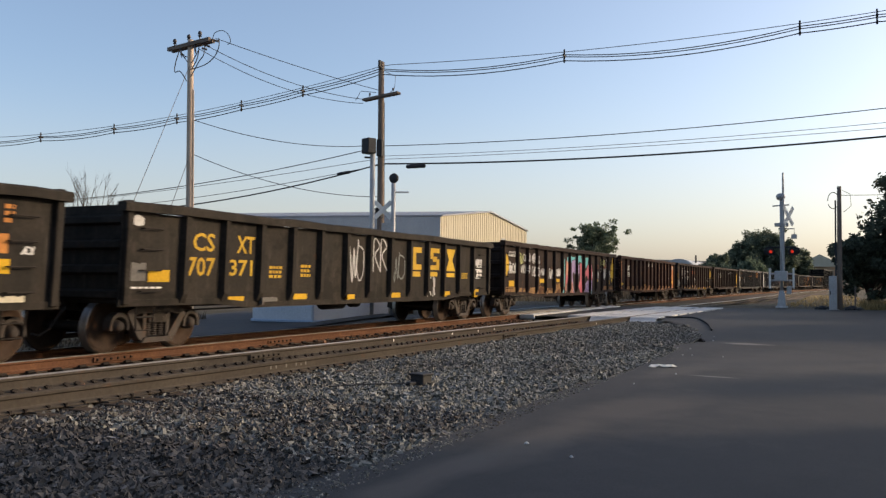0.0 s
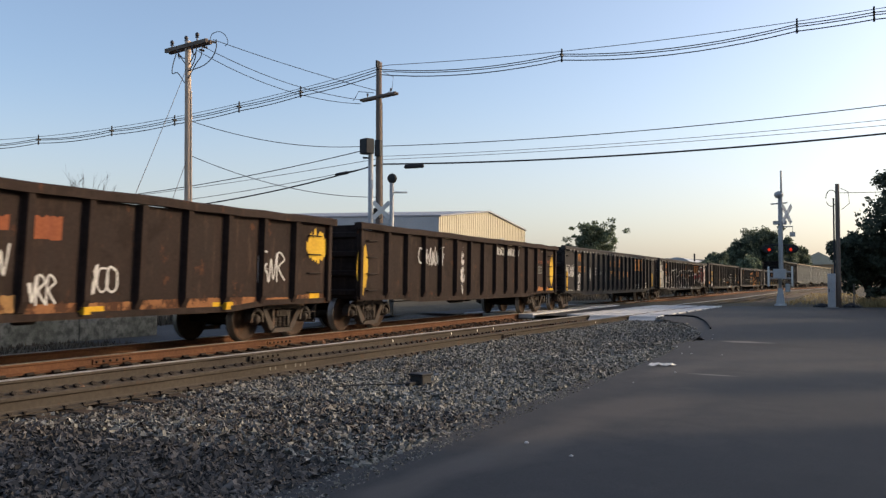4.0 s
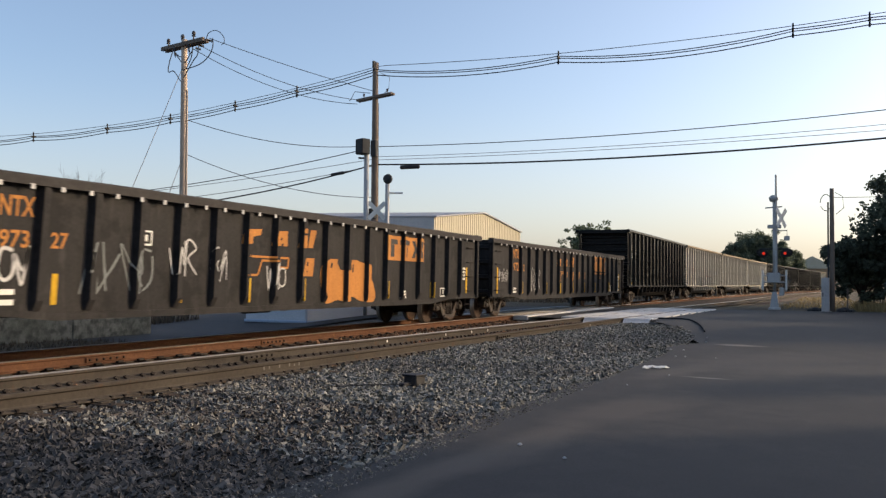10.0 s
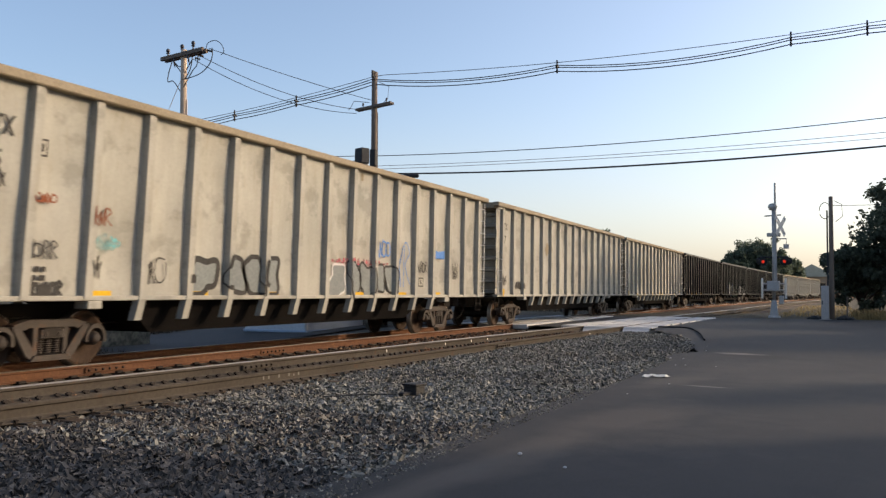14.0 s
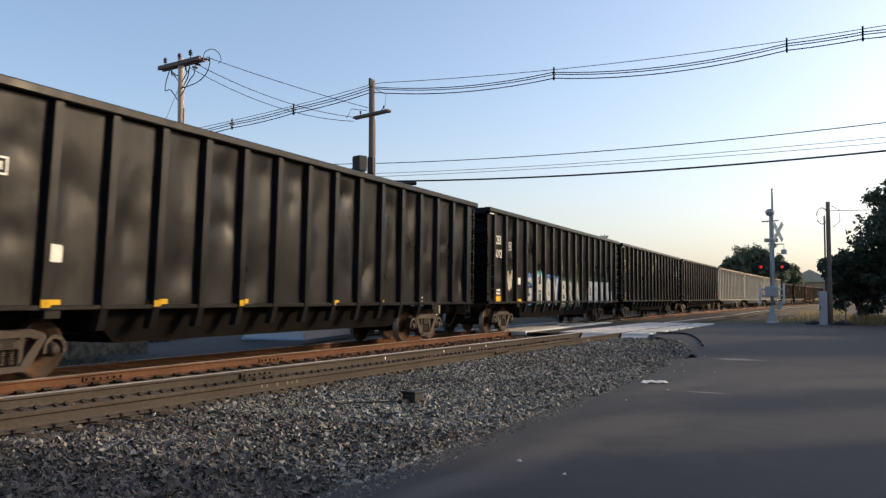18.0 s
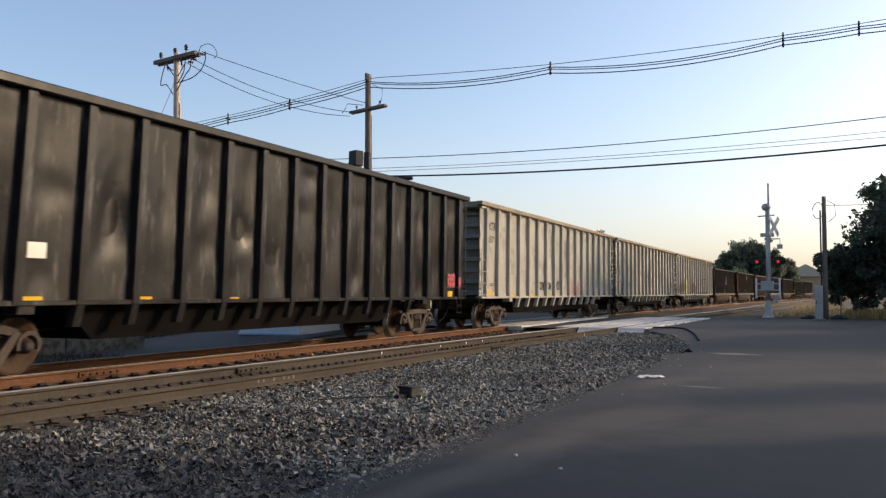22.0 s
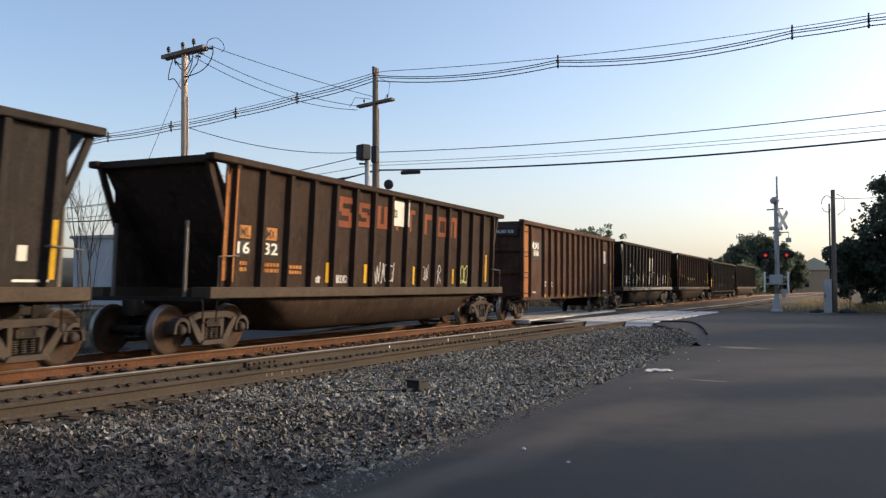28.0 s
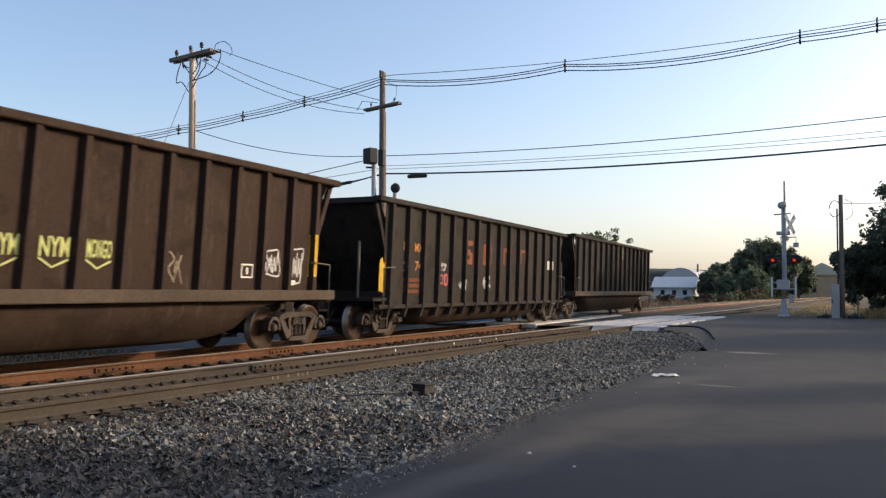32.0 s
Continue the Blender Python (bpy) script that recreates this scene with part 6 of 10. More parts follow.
mark(c, "paint_rustred", 6.54, 7.07, 1.93, 2.22, ragged=0.2)
mark(c, "paint_rustred", 7.48, 8.07, 1.98, 2.22, ragged=0.2)
mark(c, "paint_rustred", 8.51, 9.01, 1.87, 2.26, ragged=0.2)
scrawl(c, "spray_white", 7.41, 8.08, 1.29, 1.80, 31, 0.04)
scrawl(c, "spray_white", 8.40, 8.95, 0.90, 1.34, 32, 0.04)
scrawl(c, "spray_white", 9.57, 10.17, 1.04, 1.55, 33, 0.04)
scrawl(c, "spray_white", 13.91, 14.87, 1.24, 1.85, 34, 0.04)
mark(c, "paint_gold", 15.70, 16.58, 1.63, 2.48, ragged=0.4)
mark(c, "paint_yellow", 15.87, 16.26, 0.79, 0.99, "reflector")
mark(c, "spray_white", 2.47, 2.60, 2.29, 2.44, ragged=0.3)
mark(c, "spray_white", 4.22, 4.89, 1.99, 2.20, ragged=0.6)

c = CARS["fifth"]
mark(c, "paint_gold", -0.02, 0.54, 0.83, 2.43, ragged=0.4)
scrawl(c, "spray_white", 3.45, 5.02, 1.72, 2.26, 35, 0.04)
mark(c, "spray_white", 6.41, 6.78, 0.75, 2.42, ragged=0.5)
scrawl(c, "spray_white", 9.29, 11.58, 2.17, 2.44, 36, 0.04)
mark(c, "paint_gold", 15.66, 16.13, 1.04, 2.43, ragged=0.35)
mark(c, "paint_yellow", 15.62, 16.11, 0.79, 0.98, "reflector")
letters(c, "paint_rustred", "ond ola", 13.85, 14.69, 1.96, 2.14)
letters(c, "paint_rustred", "pool", 15.04, 15.65, 1.93, 2.16)
hollow(c, "spray_grey", 14.15, 14.59, 1.57, 1.84)
mark(c, "rust_orange", 13.90, 14.80, 0.81, 1.10, ragged=0.4)
mark(c, "rust_orange", 15.03, 15.56, 0.79, 1.05, ragged=0.4)
mark(c, "spray_white", 14.61, 14.67, 2.40, 2.46)

c = CARS["sixth"]
mark(c, "paint_yellow", 0.56, 0.71, 0.83, 1.76, "reflector")
scrawl(c, "spray_white", 0.11, 0.74, 1.69, 1.96, 37, 0.03)
scrawl(c, "spray_white", 0.81, 1.68, 1.43, 2.03, 38, 0.045)
letters(c, "paint_orange", "GNTX", 2.03, 2.88, 2.16, 2.49)
letters(c, "paint_orange", "2972", 2.08, 2.87, 1.68, 1.96)
letters(c, "paint_orange", "55", 3.23, 3.57, 1.68, 1.93)
scrawl(c, "spray_white", 2.03, 2.76, 1.16, 1.57, 39, 0.06, 0.7)
scrawl(c, "spray_white", 3.97, 4.52, 1.28, 1.93, 40, 0.05)
hollow(c, "paint_white", 5.06, 5.30, 1.96, 2.23)
letters(c, "spray_white", "89E", 5.02, 5.58, 1.55, 1.92)
letters(c, "spray_white", "U", 6.18, 6.34, 1.86, 2.06)
letters(c, "spray_white", "NISH!", 5.95, 6.58, 1.56, 1.74)
scrawl(c, "spray_grey", 7.0, 7.50, 1.15, 1.75, 42, 0.02, 1.5)
mark(c, "paint_yellow", 6.26, 6.40, 0.83, 1.30, "reflector")
mark(c, "paint_yellow", 8.24, 8.37, 0.85, 1.31, "reflector")
mark(c, "paint_yellow", 12.27, 12.41, 0.85, 1.30, "reflector")
mark(c, "paint_yellow", 19.56, 19.76, 0.95, 1.75, "reflector")
slanted_name(c, 0.0)
block_sign(c, "paint_orange", "signal_black", 14.06, 16.56, 1.88, 2.53)
bars(c, "paint_white", 2.03, 2.67, 0.83, 1.10, 3)
bars(c, "paint_white", 0.70, 1.51, 0.83, 0.89, 1)
bars(c, "paint_white", 14.84, 15.23, 0.88, 1.12, 3)
hollow(c, "paint_white", 17.57, 18.02, 0.85, 1.14)

c = CARS["seventh"]
blot(c, "spray_silver", [(0.06, 2.57), (0.16, 2.17), (0.30, 1.91), (0.48, 1.45), (0.39, 1.18), (0.25, 0.80), (1.84, 0.78), (1.95, 0.98), (1.90, 1.88), (1.40, 1.94), (1.16, 2.06), (1.01, 2.27), (0.85, 2.64)])
stroke(c, "spray_white", [(0.06, 2.60), (0.85, 2.66), (1.01, 2.27), (1.35, 2.32), (1.30, 2.02), (1.45, 1.90), (1.90, 1.92), (2.0, 1.70)], 0.05)
blot(c, "spray_white", [(0.06, 1.55), (0.16, 1.70), (0.22, 1.45), (0.14, 1.10), (0.06, 1.05)])
for pts in ([(0.12, 1.9), (0.42, 1.5), (0.36, 1.1), (0.22, 0.85)], [(1.2, 1.95), (1.32, 1.5), (1.42, 1.2), (1.38, 0.85)], [(1.45, 1.75), (1.62, 1.35), (1.75, 1.7), (1.70, 1.1)], [(0.95, 0.85), (1.1, 1.1), (1.4, 1.15)]):
    stroke(c, "paint_black", pts, 0.05)
mark(c, "paint_yellow", 0.58, 0.70, 0.85, 1.79, "reflector")
letters(c, "paint_orange", "GNTX", 2.04, 2.91, 2.17, 2.50)
letters(c, "paint_orange", "2972", 2.14, 2.86, 1.69, 1.92)
letters(c, "paint_orange", "33", 3.27, 3.57, 1.70, 1.92)
for pts in ([(2.0, 1.9), (2.15, 1.6), (2.35, 1.7), (2.45, 1.45)], [(2.25, 0.9), (2.2, 1.3), (2.4, 1.5)], [(3.60, 2.0), (3.25, 1.45), (3.45, 1.25), (3.65, 1.4)], [(3.3, 1.3), (3.3, 0.85), (3.5, 0.75)]):
    stroke(c, "spray_white", pts, 0.06)
scrawl(c, "spray_white", 2.55, 3.05, 1.15, 1.62, 44, 0.035, 1.4)
bubble(c, None, "spray_white", 3.93, 5.45, 0.72, 2.14, 2, 45, 0.06, None)
blot(c, "spray_silver", [(2.0, 0.95), (2.05, 1.75), (2.3, 1.62), (2.5, 1.45), (2.62, 1.3), (2.35, 1.12), (2.25, 0.85)])
stroke(c, "spray_white", [(6.31, 2.09), (6.56, 2.18), (6.73, 2.06), (6.81, 1.58), (7.14, 2.03)], 0.072)
stroke(c, "spray_white", [(6.8, 0.71), (6.79, 1.2), (7.17, 1.09), (7.24, 0.86)], 0.065)
stroke(c, "spray_white", [(7.17, 2.03), (7.31, 2.07), (7.39, 1.89), (7.3, 1.46), (7.55, 1.33), (7.86, 1.09), (7.94, 0.92), (7.79, 0.71)], 0.072)
stroke(c, "spray_white", [(7.48, 1.41), (7.69, 1.84), (7.98, 2.08)], 0.058)
stroke(c, "spray_white", [(8.22, 2.09), (8.59, 2.08), (8.85, 1.89), (8.9, 1.54), (8.78, 1.08), (8.87, 0.85), (8.66, 0.82)], 0.058)
stroke(c, "spray_white", [(8.31, 1.73), (8.38, 1.42), (8.33, 1.14)], 0.086)
stroke(c, "spray_white", [(9.15, 2.02), (9.42, 2.12), (9.84, 2.08), (10.04, 1.87), (10.04, 1.69)], 0.058)
stroke(c, "spray_white", [(9.71, 1.5), (10.2, 1.35), (10.21, 0.82)], 0.058)
stroke(c, "spray_white", [(9.32, 0.75), (9.31, 1.13), (9.63, 0.86), (10.02, 0.76), (10.72, 0.78)], 0.079)
stroke(c, "spray_white", [(10.28, 2.01), (10.69, 2.05), (11.07, 1.91), (11.19, 1.45)], 0.065)
stroke(c, "spray_white", [(10.6, 1.7), (10.71, 1.32), (10.62, 0.81)], 0.065)
stroke(c, "spray_white", [(10.81, 1.38), (11.04, 0.8)], 0.065)
stroke(c, "spray_white", [(11.29, 2.05), (11.8, 2.1), (11.97, 2.18), (11.92, 1.73), (11.69, 1.59), (11.77, 0.75)], 0.065)
stroke(c, "spray_white", [(12.4, 1.99), (12.91, 2.08), (13.31, 1.88), (13.25, 1.69)], 0.065)
stroke(c, "spray_white", [(12.43, 0.94), (12.56, 0.73), (13.2, 0.75), (13.4, 1.04), (13.46, 1.55), (13.87, 1.93), (14.3, 1.94)], 0.072)
stroke(c, "spray_white", [(13.88, 1.48), (13.95, 1.26), (13.88, 1.11)], 0.072)
stroke(c, "spray_grey", [(4.86, 1.96), (4.94, 1.88), (5.01, 1.56), (5.03, 0.84)], 0.072)
stroke(c, "spray_grey", [(4.83, 2.09), (5.26, 2.08), (5.94, 2.07), (5.84, 1.58), (5.91, 1.2), (5.8, 0.87), (5.57, 0.83)], 0.058)
stroke(c, "spray_grey", [(5.26, 1.98), (5.43, 1.71), (5.56, 1.34), (5.54, 0.87)], 0.058)
bars(c, "paint_white", 2.16, 2.67, 0.85, 1.08, 3)
mark(c, "paint_yellow", 6.09, 6.22, 0.84, 1.31, "reflector")
mark(c, "paint_yellow", 12.07, 12.18, 0.85, 1.29, "reflector")
slanted_name(c, 0.03)
block_sign(c, "paint_orange", "signal_black", 13.81, 16.46, 1.89, 2.53)
stroke(c, "spray_red", [(14.56, 1.63), (15.0, 1.63), (15.76, 1.7), (16.52, 1.73)], 0.30)
stroke(c, "spray_white", [(14.43, 1.78), (14.87, 1.83), (15.4, 1.91), (16.05, 1.97), (16.32, 2.1)], 0.10)
stroke(c, "spray_white", [(14.45, 1.33), (14.95, 1.36), (15.63, 1.37), (16.3, 1.46)], 0.10)
stroke(c, "spray_red", [(16.39, 2.1), (16.6, 1.93), (16.77, 1.71), (16.57, 1.41), (16.46, 1.26)], 0.22)
stroke(c, "spray_white", [(16.21, 2.12), (16.31, 2.25), (16.51, 2.26), (16.72, 2.09), (16.95, 1.82), (16.9, 1.6), (16.62, 1.17), (16.35, 0.96), (16.19, 1.02), (16.24, 1.23), (16.37, 1.44)], 0.10)
stroke(c, "spray_white", [(17.03, 0.95), (16.97, 1.23), (17.04, 1.73), (16.94, 2.17), (17.09, 2.38), (17.35, 2.42), (17.54, 2.33), (17.4, 2.19)], 0.13)
stroke(c, "spray_white", [(16.98, 0.95), (17.17, 0.98), (17.28, 1.23), (17.37, 1.68), (17.51, 1.71)], 0.11)
stroke(c, "spray_red", [(17.36, 2.29), (17.14, 2.15), (17.24, 1.8), (17.13, 1.48), (17.11, 1.1)], 0.18)
stroke(c, "spray_white", [(17.75, 1.13), (17.61, 1.36), (17.69, 1.82), (17.54, 2.2), (17.64, 2.4), (18.0, 2.44), (18.4, 2.32), (18.51, 2.09), (18.27, 1.8), (18.12, 1.7), (18.43, 1.3), (18.38, 1.13), (18.14, 1.15), (17.95, 1.49), (17.84, 1.29), (17.75, 1.13)], 0.12)
stroke(c, "spray_red", [(17.75, 1.2), (17.83, 1.76), (17.72, 2.21), (18.01, 2.3), (18.26, 2.11), (18.07, 1.86), (17.88, 1.76)], 0.17)
stroke(c, "spray_maroon", [(17.93, 1.73), (18.13, 1.5), (18.23, 1.26)], 0.17)
stroke(c, "spray_white", [(18.9, 0.98), (18.79, 1.37), (18.88, 1.79), (18.8, 2.17), (19.03, 2.32), (19.25, 2.16), (19.35, 1.8), (19.28, 1.3), (19.01, 0.91), (18.9, 0.98)], 0.11)
stroke(c, "spray_maroon", [(18.98, 2.11), (19.1, 1.72), (19.01, 1.16)], 0.20)
stroke(c, "spray_white", [(19.37, 0.98), (19.44, 1.37), (19.47, 1.81), (19.48, 2.17), (19.65, 2.25), (19.83, 2.04), (19.94, 2.31), (20.09, 2.2), (20.14, 1.75), (20.09, 1.15), (19.91, 1.12), (19.84, 1.52), (19.67, 1.52), (19.56, 1.08), (19.37, 0.98)], 0.11)
stroke(c, "spray_red", [(19.53, 1.16), (19.63, 1.74), (19.67, 2.07)], 0.17)
stroke(c, "spray_red", [(19.97, 2.12), (20.01, 1.75), (19.97, 1.27)], 0.17)
stroke(c, "spray_white", [(20.23, 1.68), (20.17, 2.05), (20.25, 2.29), (20.43, 2.33), (20.5, 2.11), (20.39, 1.68), (20.23, 1.68)], 0.10)
stroke(c, "spray_white", [(20.18, 1.38), (20.27, 1.49), (20.46, 1.42), (20.4, 1.27), (20.21, 1.3), (20.18, 1.38)], 0.09)
stroke(c, "spray_white", [(14.66, 1.36), (14.69, 1.17), (14.73, 1.04)], 0.13)
mark(c, "spray_white", 15.20, 15.36, 0.73, 1.42, ragged=0.15)
hollow(c, "paint_white", 17.63, 18.06, 0.85, 1.11)
scrawl(c, "spray_white", 19.06, 20.10, 2.32, 2.59, 53, 0.03)
mark(c, "paint_yellow", 19.71, 19.84, 0.85, 1.10, "reflector")

c = CARS["eighth"]
letters(c, "paint_gold", "CS", 2.22, 2.83, 1.83, 2.16)
letters(c, "paint_gold", "XT", 3.32, 3.85, 1.81, 2.13)
letters(c, "paint_gold", "49", 2.27, 2.80, 1.27, 1.61)
letters(c, "paint_gold", "18", 3.34, 3.77, 1.27, 1.59)
letters(c, "paint_gold", "79", 4.27, 4.82, 1.29, 1.60)
scrawl(c, "spray_white", 2.08, 2.77, 0.83, 1.12, 54, 0.035)
emblem(c, "paint_gold", "hook", 16.02, 16.58, 1.90, 2.52)
emblem(c, "paint_gold", "wave", 17.12, 17.61, 1.92, 2.52)
emblem(c, "paint_gold", "glass", 18.11, 18.87, 1.90, 2.54)
mark(c, "paint_gold", 15.96, 16.58, 1.67, 1.83)
mark(c, "paint_gold", 17.12, 17.55, 1.68, 1.83)
mark(c, "paint_gold", 18.11, 18.81, 1.70, 1.85)
mark(c, "paint_orange", 0.85, 1.35, 1.05, 1.26)
mark(c, "paint_orange", 3.25, 3.74, 1.06, 1.16)
mark(c, "paint_orange", 6.45, 6.88, 1.04, 1.13)
bars(c, "paint_gold", 5.35, 5.82, 1.24, 1.54, 2)
bars(c, "paint_gold", 6.37, 6.87, 1.28, 1.55, 2)
scrawl(c, "spray_white", 8.55, 9.05, 1.15, 1.58, 55, 0.04)
scrawl(c, "spray_white", 9.56, 10.26, 1.15, 1.59, 56, 0.04)
scrawl(c, "spray_white", 12.81, 15.07, 0.61, 1.82, 57, 0.03)
mark(c, "paint_rustred", 0.27, 0.42, 0.92, 1.03)
scrawl(c, "spray_white", 8.58, 9.18, 1.16, 1.60, 58, 0.05)
scrawl(c, "spray_white", 9.66, 10.39, 1.13, 1.66, 59, 0.05)
scrawl(c, "spray_white", 12.80, 15.17, 0.60, 1.93, 60, 0.05, 0.8)
hollow(c, "paint_white", 18.45, 19.02, 1.29, 1.65)
mark(c, "paint_orange", 8.67, 9.12, 1.07, 1.18)
mark(c, "paint_orange", 11.77, 12.27, 1.06, 1.17)
scrawl(c, "spray_white", 15.94, 16.64, 1.06, 1.54, 61, 0.04)
scrawl(c, "spray_white", 17.98, 18.74, 0.90, 1.44, 62, 0.04)
mark(c, "paint_orange", 19.43, 20.04, 0.95, 1.33, ragged=0.1)
mark(c, "paint_orange", 14.73, 15.33, 0.64, 0.76)
mark(c, "spray_white", 17.04, 17.36, 0.85, 0.96)
bars(c, "paint_white", 19.42, 19.97, 1.45, 1.68, 3)

c = CARS["ninth"]
letters(c, "paint_orange", "NTX", 2.50, 3.10, 2.17, 2.47)
letters(c, "paint_orange", "973", 2.53, 3.04, 1.71, 1.97)
letters(c, "paint_orange", "27", 3.43, 3.75, 1.72, 1.97)
scrawl(c, "spray_white", 2.56, 3.03, 1.16, 1.78, 63, 0.05, 0.7)
scrawl(c, "spray_grey", 4.00, 5.59, 1.03, 1.91, 64, 0.035)
hollow(c, "paint_white", 5.28, 5.56, 1.85, 2.11)
mark(c, "paint_yellow", 3.50, 3.61, 0.87, 1.34, "reflector")
mark(c, "paint_yellow", 6.28, 6.39, 0.85, 1.32, "reflector")
mark(c, "paint_yellow", 8.22, 8.32, 0.83, 1.31, "reflector")
mark(c, "paint_yellow", 10.23, 10.33, 0.82, 1.32, "reflector")
mark(c, "paint_yellow", 14.22, 14.33, 0.83, 1.28, "reflector")
mark(c, "paint_yellow", 17.04, 17.14, 0.81, 1.26, "reflector")
mark(c, "paint_yellow", 19.73, 19.85, 0.92, 1.74, "reflector")
mark(c, "paint_white", 2.48, 2.85, 1.03, 1.11)
mark(c, "paint_white", 2.49, 2.85, 0.88, 0.96)
bubble(c, "paint_orange", None, 11.05, 13.55, 0.69, 1.77, 2, 65, 0.06, None)
slanted_name(c, 0.1)
block_sign(c, "paint_orange", "signal_black", 14.09, 16.53, 1.84, 2.50)
scrawl(c, "spray_white", 6.03, 6.71, 1.33, 1.98, 66, 0.03)
scrawl(c, "spray_white", 7.08, 7.61, 1.24, 1.87, 67, 0.03)
scrawl(c, "spray_white", 8.96, 9.61, 1.08, 1.62, 68, 0.03)
bars(c, "paint_white", 15.08, 15.33, 0.81, 1.04, 3)
hollow(c, "paint_white", 17.73, 18.18, 0.83, 1.09)
bars(c, "paint_white", 19.30, 19.64, 1.33, 1.76, 4)

c = CARS["tenth"]
mark(c, "paint_yellow", 0.66, 0.77, 0.88, 1.80, "reflector")
letters(c, "paint_orange", "GNTX", 2.14, 2.98, 2.17, 2.52)
letters(c, "paint_orange", "2972", 2.19, 2.96, 1.70, 2.02)
letters(c, "paint_orange", "22", 3.30, 3.66, 1.71, 1.97)
scrawl(c, "spray_white", 0.89, 1.83, 1.29, 1.77, 69, 0.02)
scrawl(c, "spray_white", 4.11, 5.60, 0.95, 1.82, 70, 0.02)
hollow(c, "paint_white", 5.13, 5.40, 1.98, 2.24)
mark(c, "paint_yellow", 3.44, 3.51, 0.86, 1.32, "reflector")
mark(c, "paint_yellow", 6.17, 6.27, 0.84, 1.30, "reflector")
mark(c, "paint_yellow", 8.10, 8.21, 0.83, 1.28, "reflector")
mark(c, "paint_yellow", 10.15, 10.28, 0.86, 1.32, "reflector")
mark(c, "paint_yellow", 12.14, 12.25, 0.86, 1.29, "reflector")
mark(c, "paint_yellow", 14.14, 14.22, 0.83, 1.30, "reflector")
slanted_name(c, 0.0)
bars(c, "paint_white", 2.24, 2.77, 0.88, 1.11, 2)
bars(c, "paint_white", 19.09, 19.81, 0.86, 1.73, 5)
block_sign(c, "paint_orange", "signal_black", 14.05, 16.66, 1.87, 2.58)
bars(c, "paint_orange", 14.01, 16.66, 1.70, 1.84, 1)
bars(c, "paint_orange", 15.03, 15.68, 1.49, 1.62, 1)
mark(c, "paint_yellow", 14.29, 14.39, 0.87, 1.33, "reflector")
mark(c, "paint_yellow", 17.04, 17.14, 0.85, 1.32, "reflector")
mark(c, "paint_yellow", 19.80, 19.92, 0.84, 1.78, "reflector")
bars(c, "paint_white", 15.14, 15.42, 0.87, 1.06, 3)
hollow(c, "paint_white", 17.64, 18.12, 0.86, 1.15)
bars(c, "paint_white", 19.32, 19.60, 1.44, 1.79, 4)
bars(c, "paint_white", 19.33, 19.71, 0.85, 1.26, 4)

c = CARS["t1"]
letters(c, "paint_white", "CDEX", 0.60, 1.35, 3.23, 3.54)
letters(c, "paint_white", "16252", 0.64, 1.43, 2.78, 3.07)
hollow(c, "paint_white", 2.15, 2.41, 3.02, 3.29)
bars(c, "paint_white", 0.93, 1.34, 1.39, 1.65, 2)
bars(c, "paint_white", 1.74, 2.14, 1.40, 1.66, 2)
mark(c, "paint_yellow", 0.85, 1.32, 1.14, 1.35, "reflector")
mark(c, "paint_yellow", 3.06, 3.51, 1.11, 1.22, "reflector")
mark(c, "paint_yellow", 5.46, 5.81, 1.10, 1.21, "reflector")
mark(c, "paint_yellow", 7.86, 8.17, 1.08, 1.21, "reflector")
mark(c, "paint_yellow", 11.51, 11.80, 1.07, 1.20, "reflector")
mark(c, "paint_yellow", 13.94, 14.14, 1.06, 1.20, "reflector")
mark(c, "plastic_white", 3.10, 3.41, 1.81, 2.04)
mark(c, "paint_white", 0.07, 0.20, 1.36, 1.52, ragged=0.2)
scrawl(c, "spray_white", 5.80, 6.03, 1.76, 1.91, 71, 0.03, 0.6)
scrawl(c, "spray_grey", 6.50, 7.03, 2.28, 3.15, 72, 0.03)
bars(c, "paint_white", 1.74, 2.31, 1.14, 1.18, 1)
mark(c, "paint_yellow", 16.04, 16.51, 1.14, 1.26, "reflector")
mark(c, "paint_yellow", 18.40, 18.75, 1.14, 1.36, "reflector")
bars(c, "paint_white", 17.33, 17.76, 1.69, 1.83, 2)
bars(c, "paint_white", 15.13, 15.36, 1.42, 1.55, 2)
bars(c, "paint_white", 17.31, 17.97, 1.14, 1.20, 1)
mark(c, "paint_white", 19.39, 19.56, 1.37, 1.54, ragged=0.2)

c = CARS["t5"]
letters(c, "paint_white", "CDEX", 0.43, 1.14, 3.25, 3.56)
letters(c, "paint_white", "16226", 0.44, 1.25, 2.84, 3.12)
hollow(c, "paint_white", 1.93, 2.18, 3.02, 3.29)
bars(c, "paint_white", 0.71, 1.12, 1.43, 1.64, 2)
bars(c, "paint_white", 1.59, 1.88, 1.41, 1.65, 2)
mark(c, "paint_yellow", 0.64, 1.11, 1.13, 1.37, "reflector")
mark(c, "paint_yellow", 2.92, 3.27, 1.14, 1.24, "reflector")
mark(c, "paint_yellow", 5.31, 5.65, 1.13, 1.25, "reflector")
mark(c, "paint_yellow", 7.72, 7.99, 1.13, 1.25, "reflector")
mark(c, "plastic_white", 2.96, 3.26, 1.81, 2.08)
mark(c, "paint_white", -0.12, 0.03, 1.33, 1.54, ragged=0.2)
mark(c, "paint_yellow", 2.84, 3.31, 1.12, 1.24, "reflector")
mark(c, "paint_yellow", 5.18, 5.63, 1.12, 1.23, "reflector")
mark(c, "paint_yellow", 7.59, 7.96, 1.11, 1.23, "reflector")
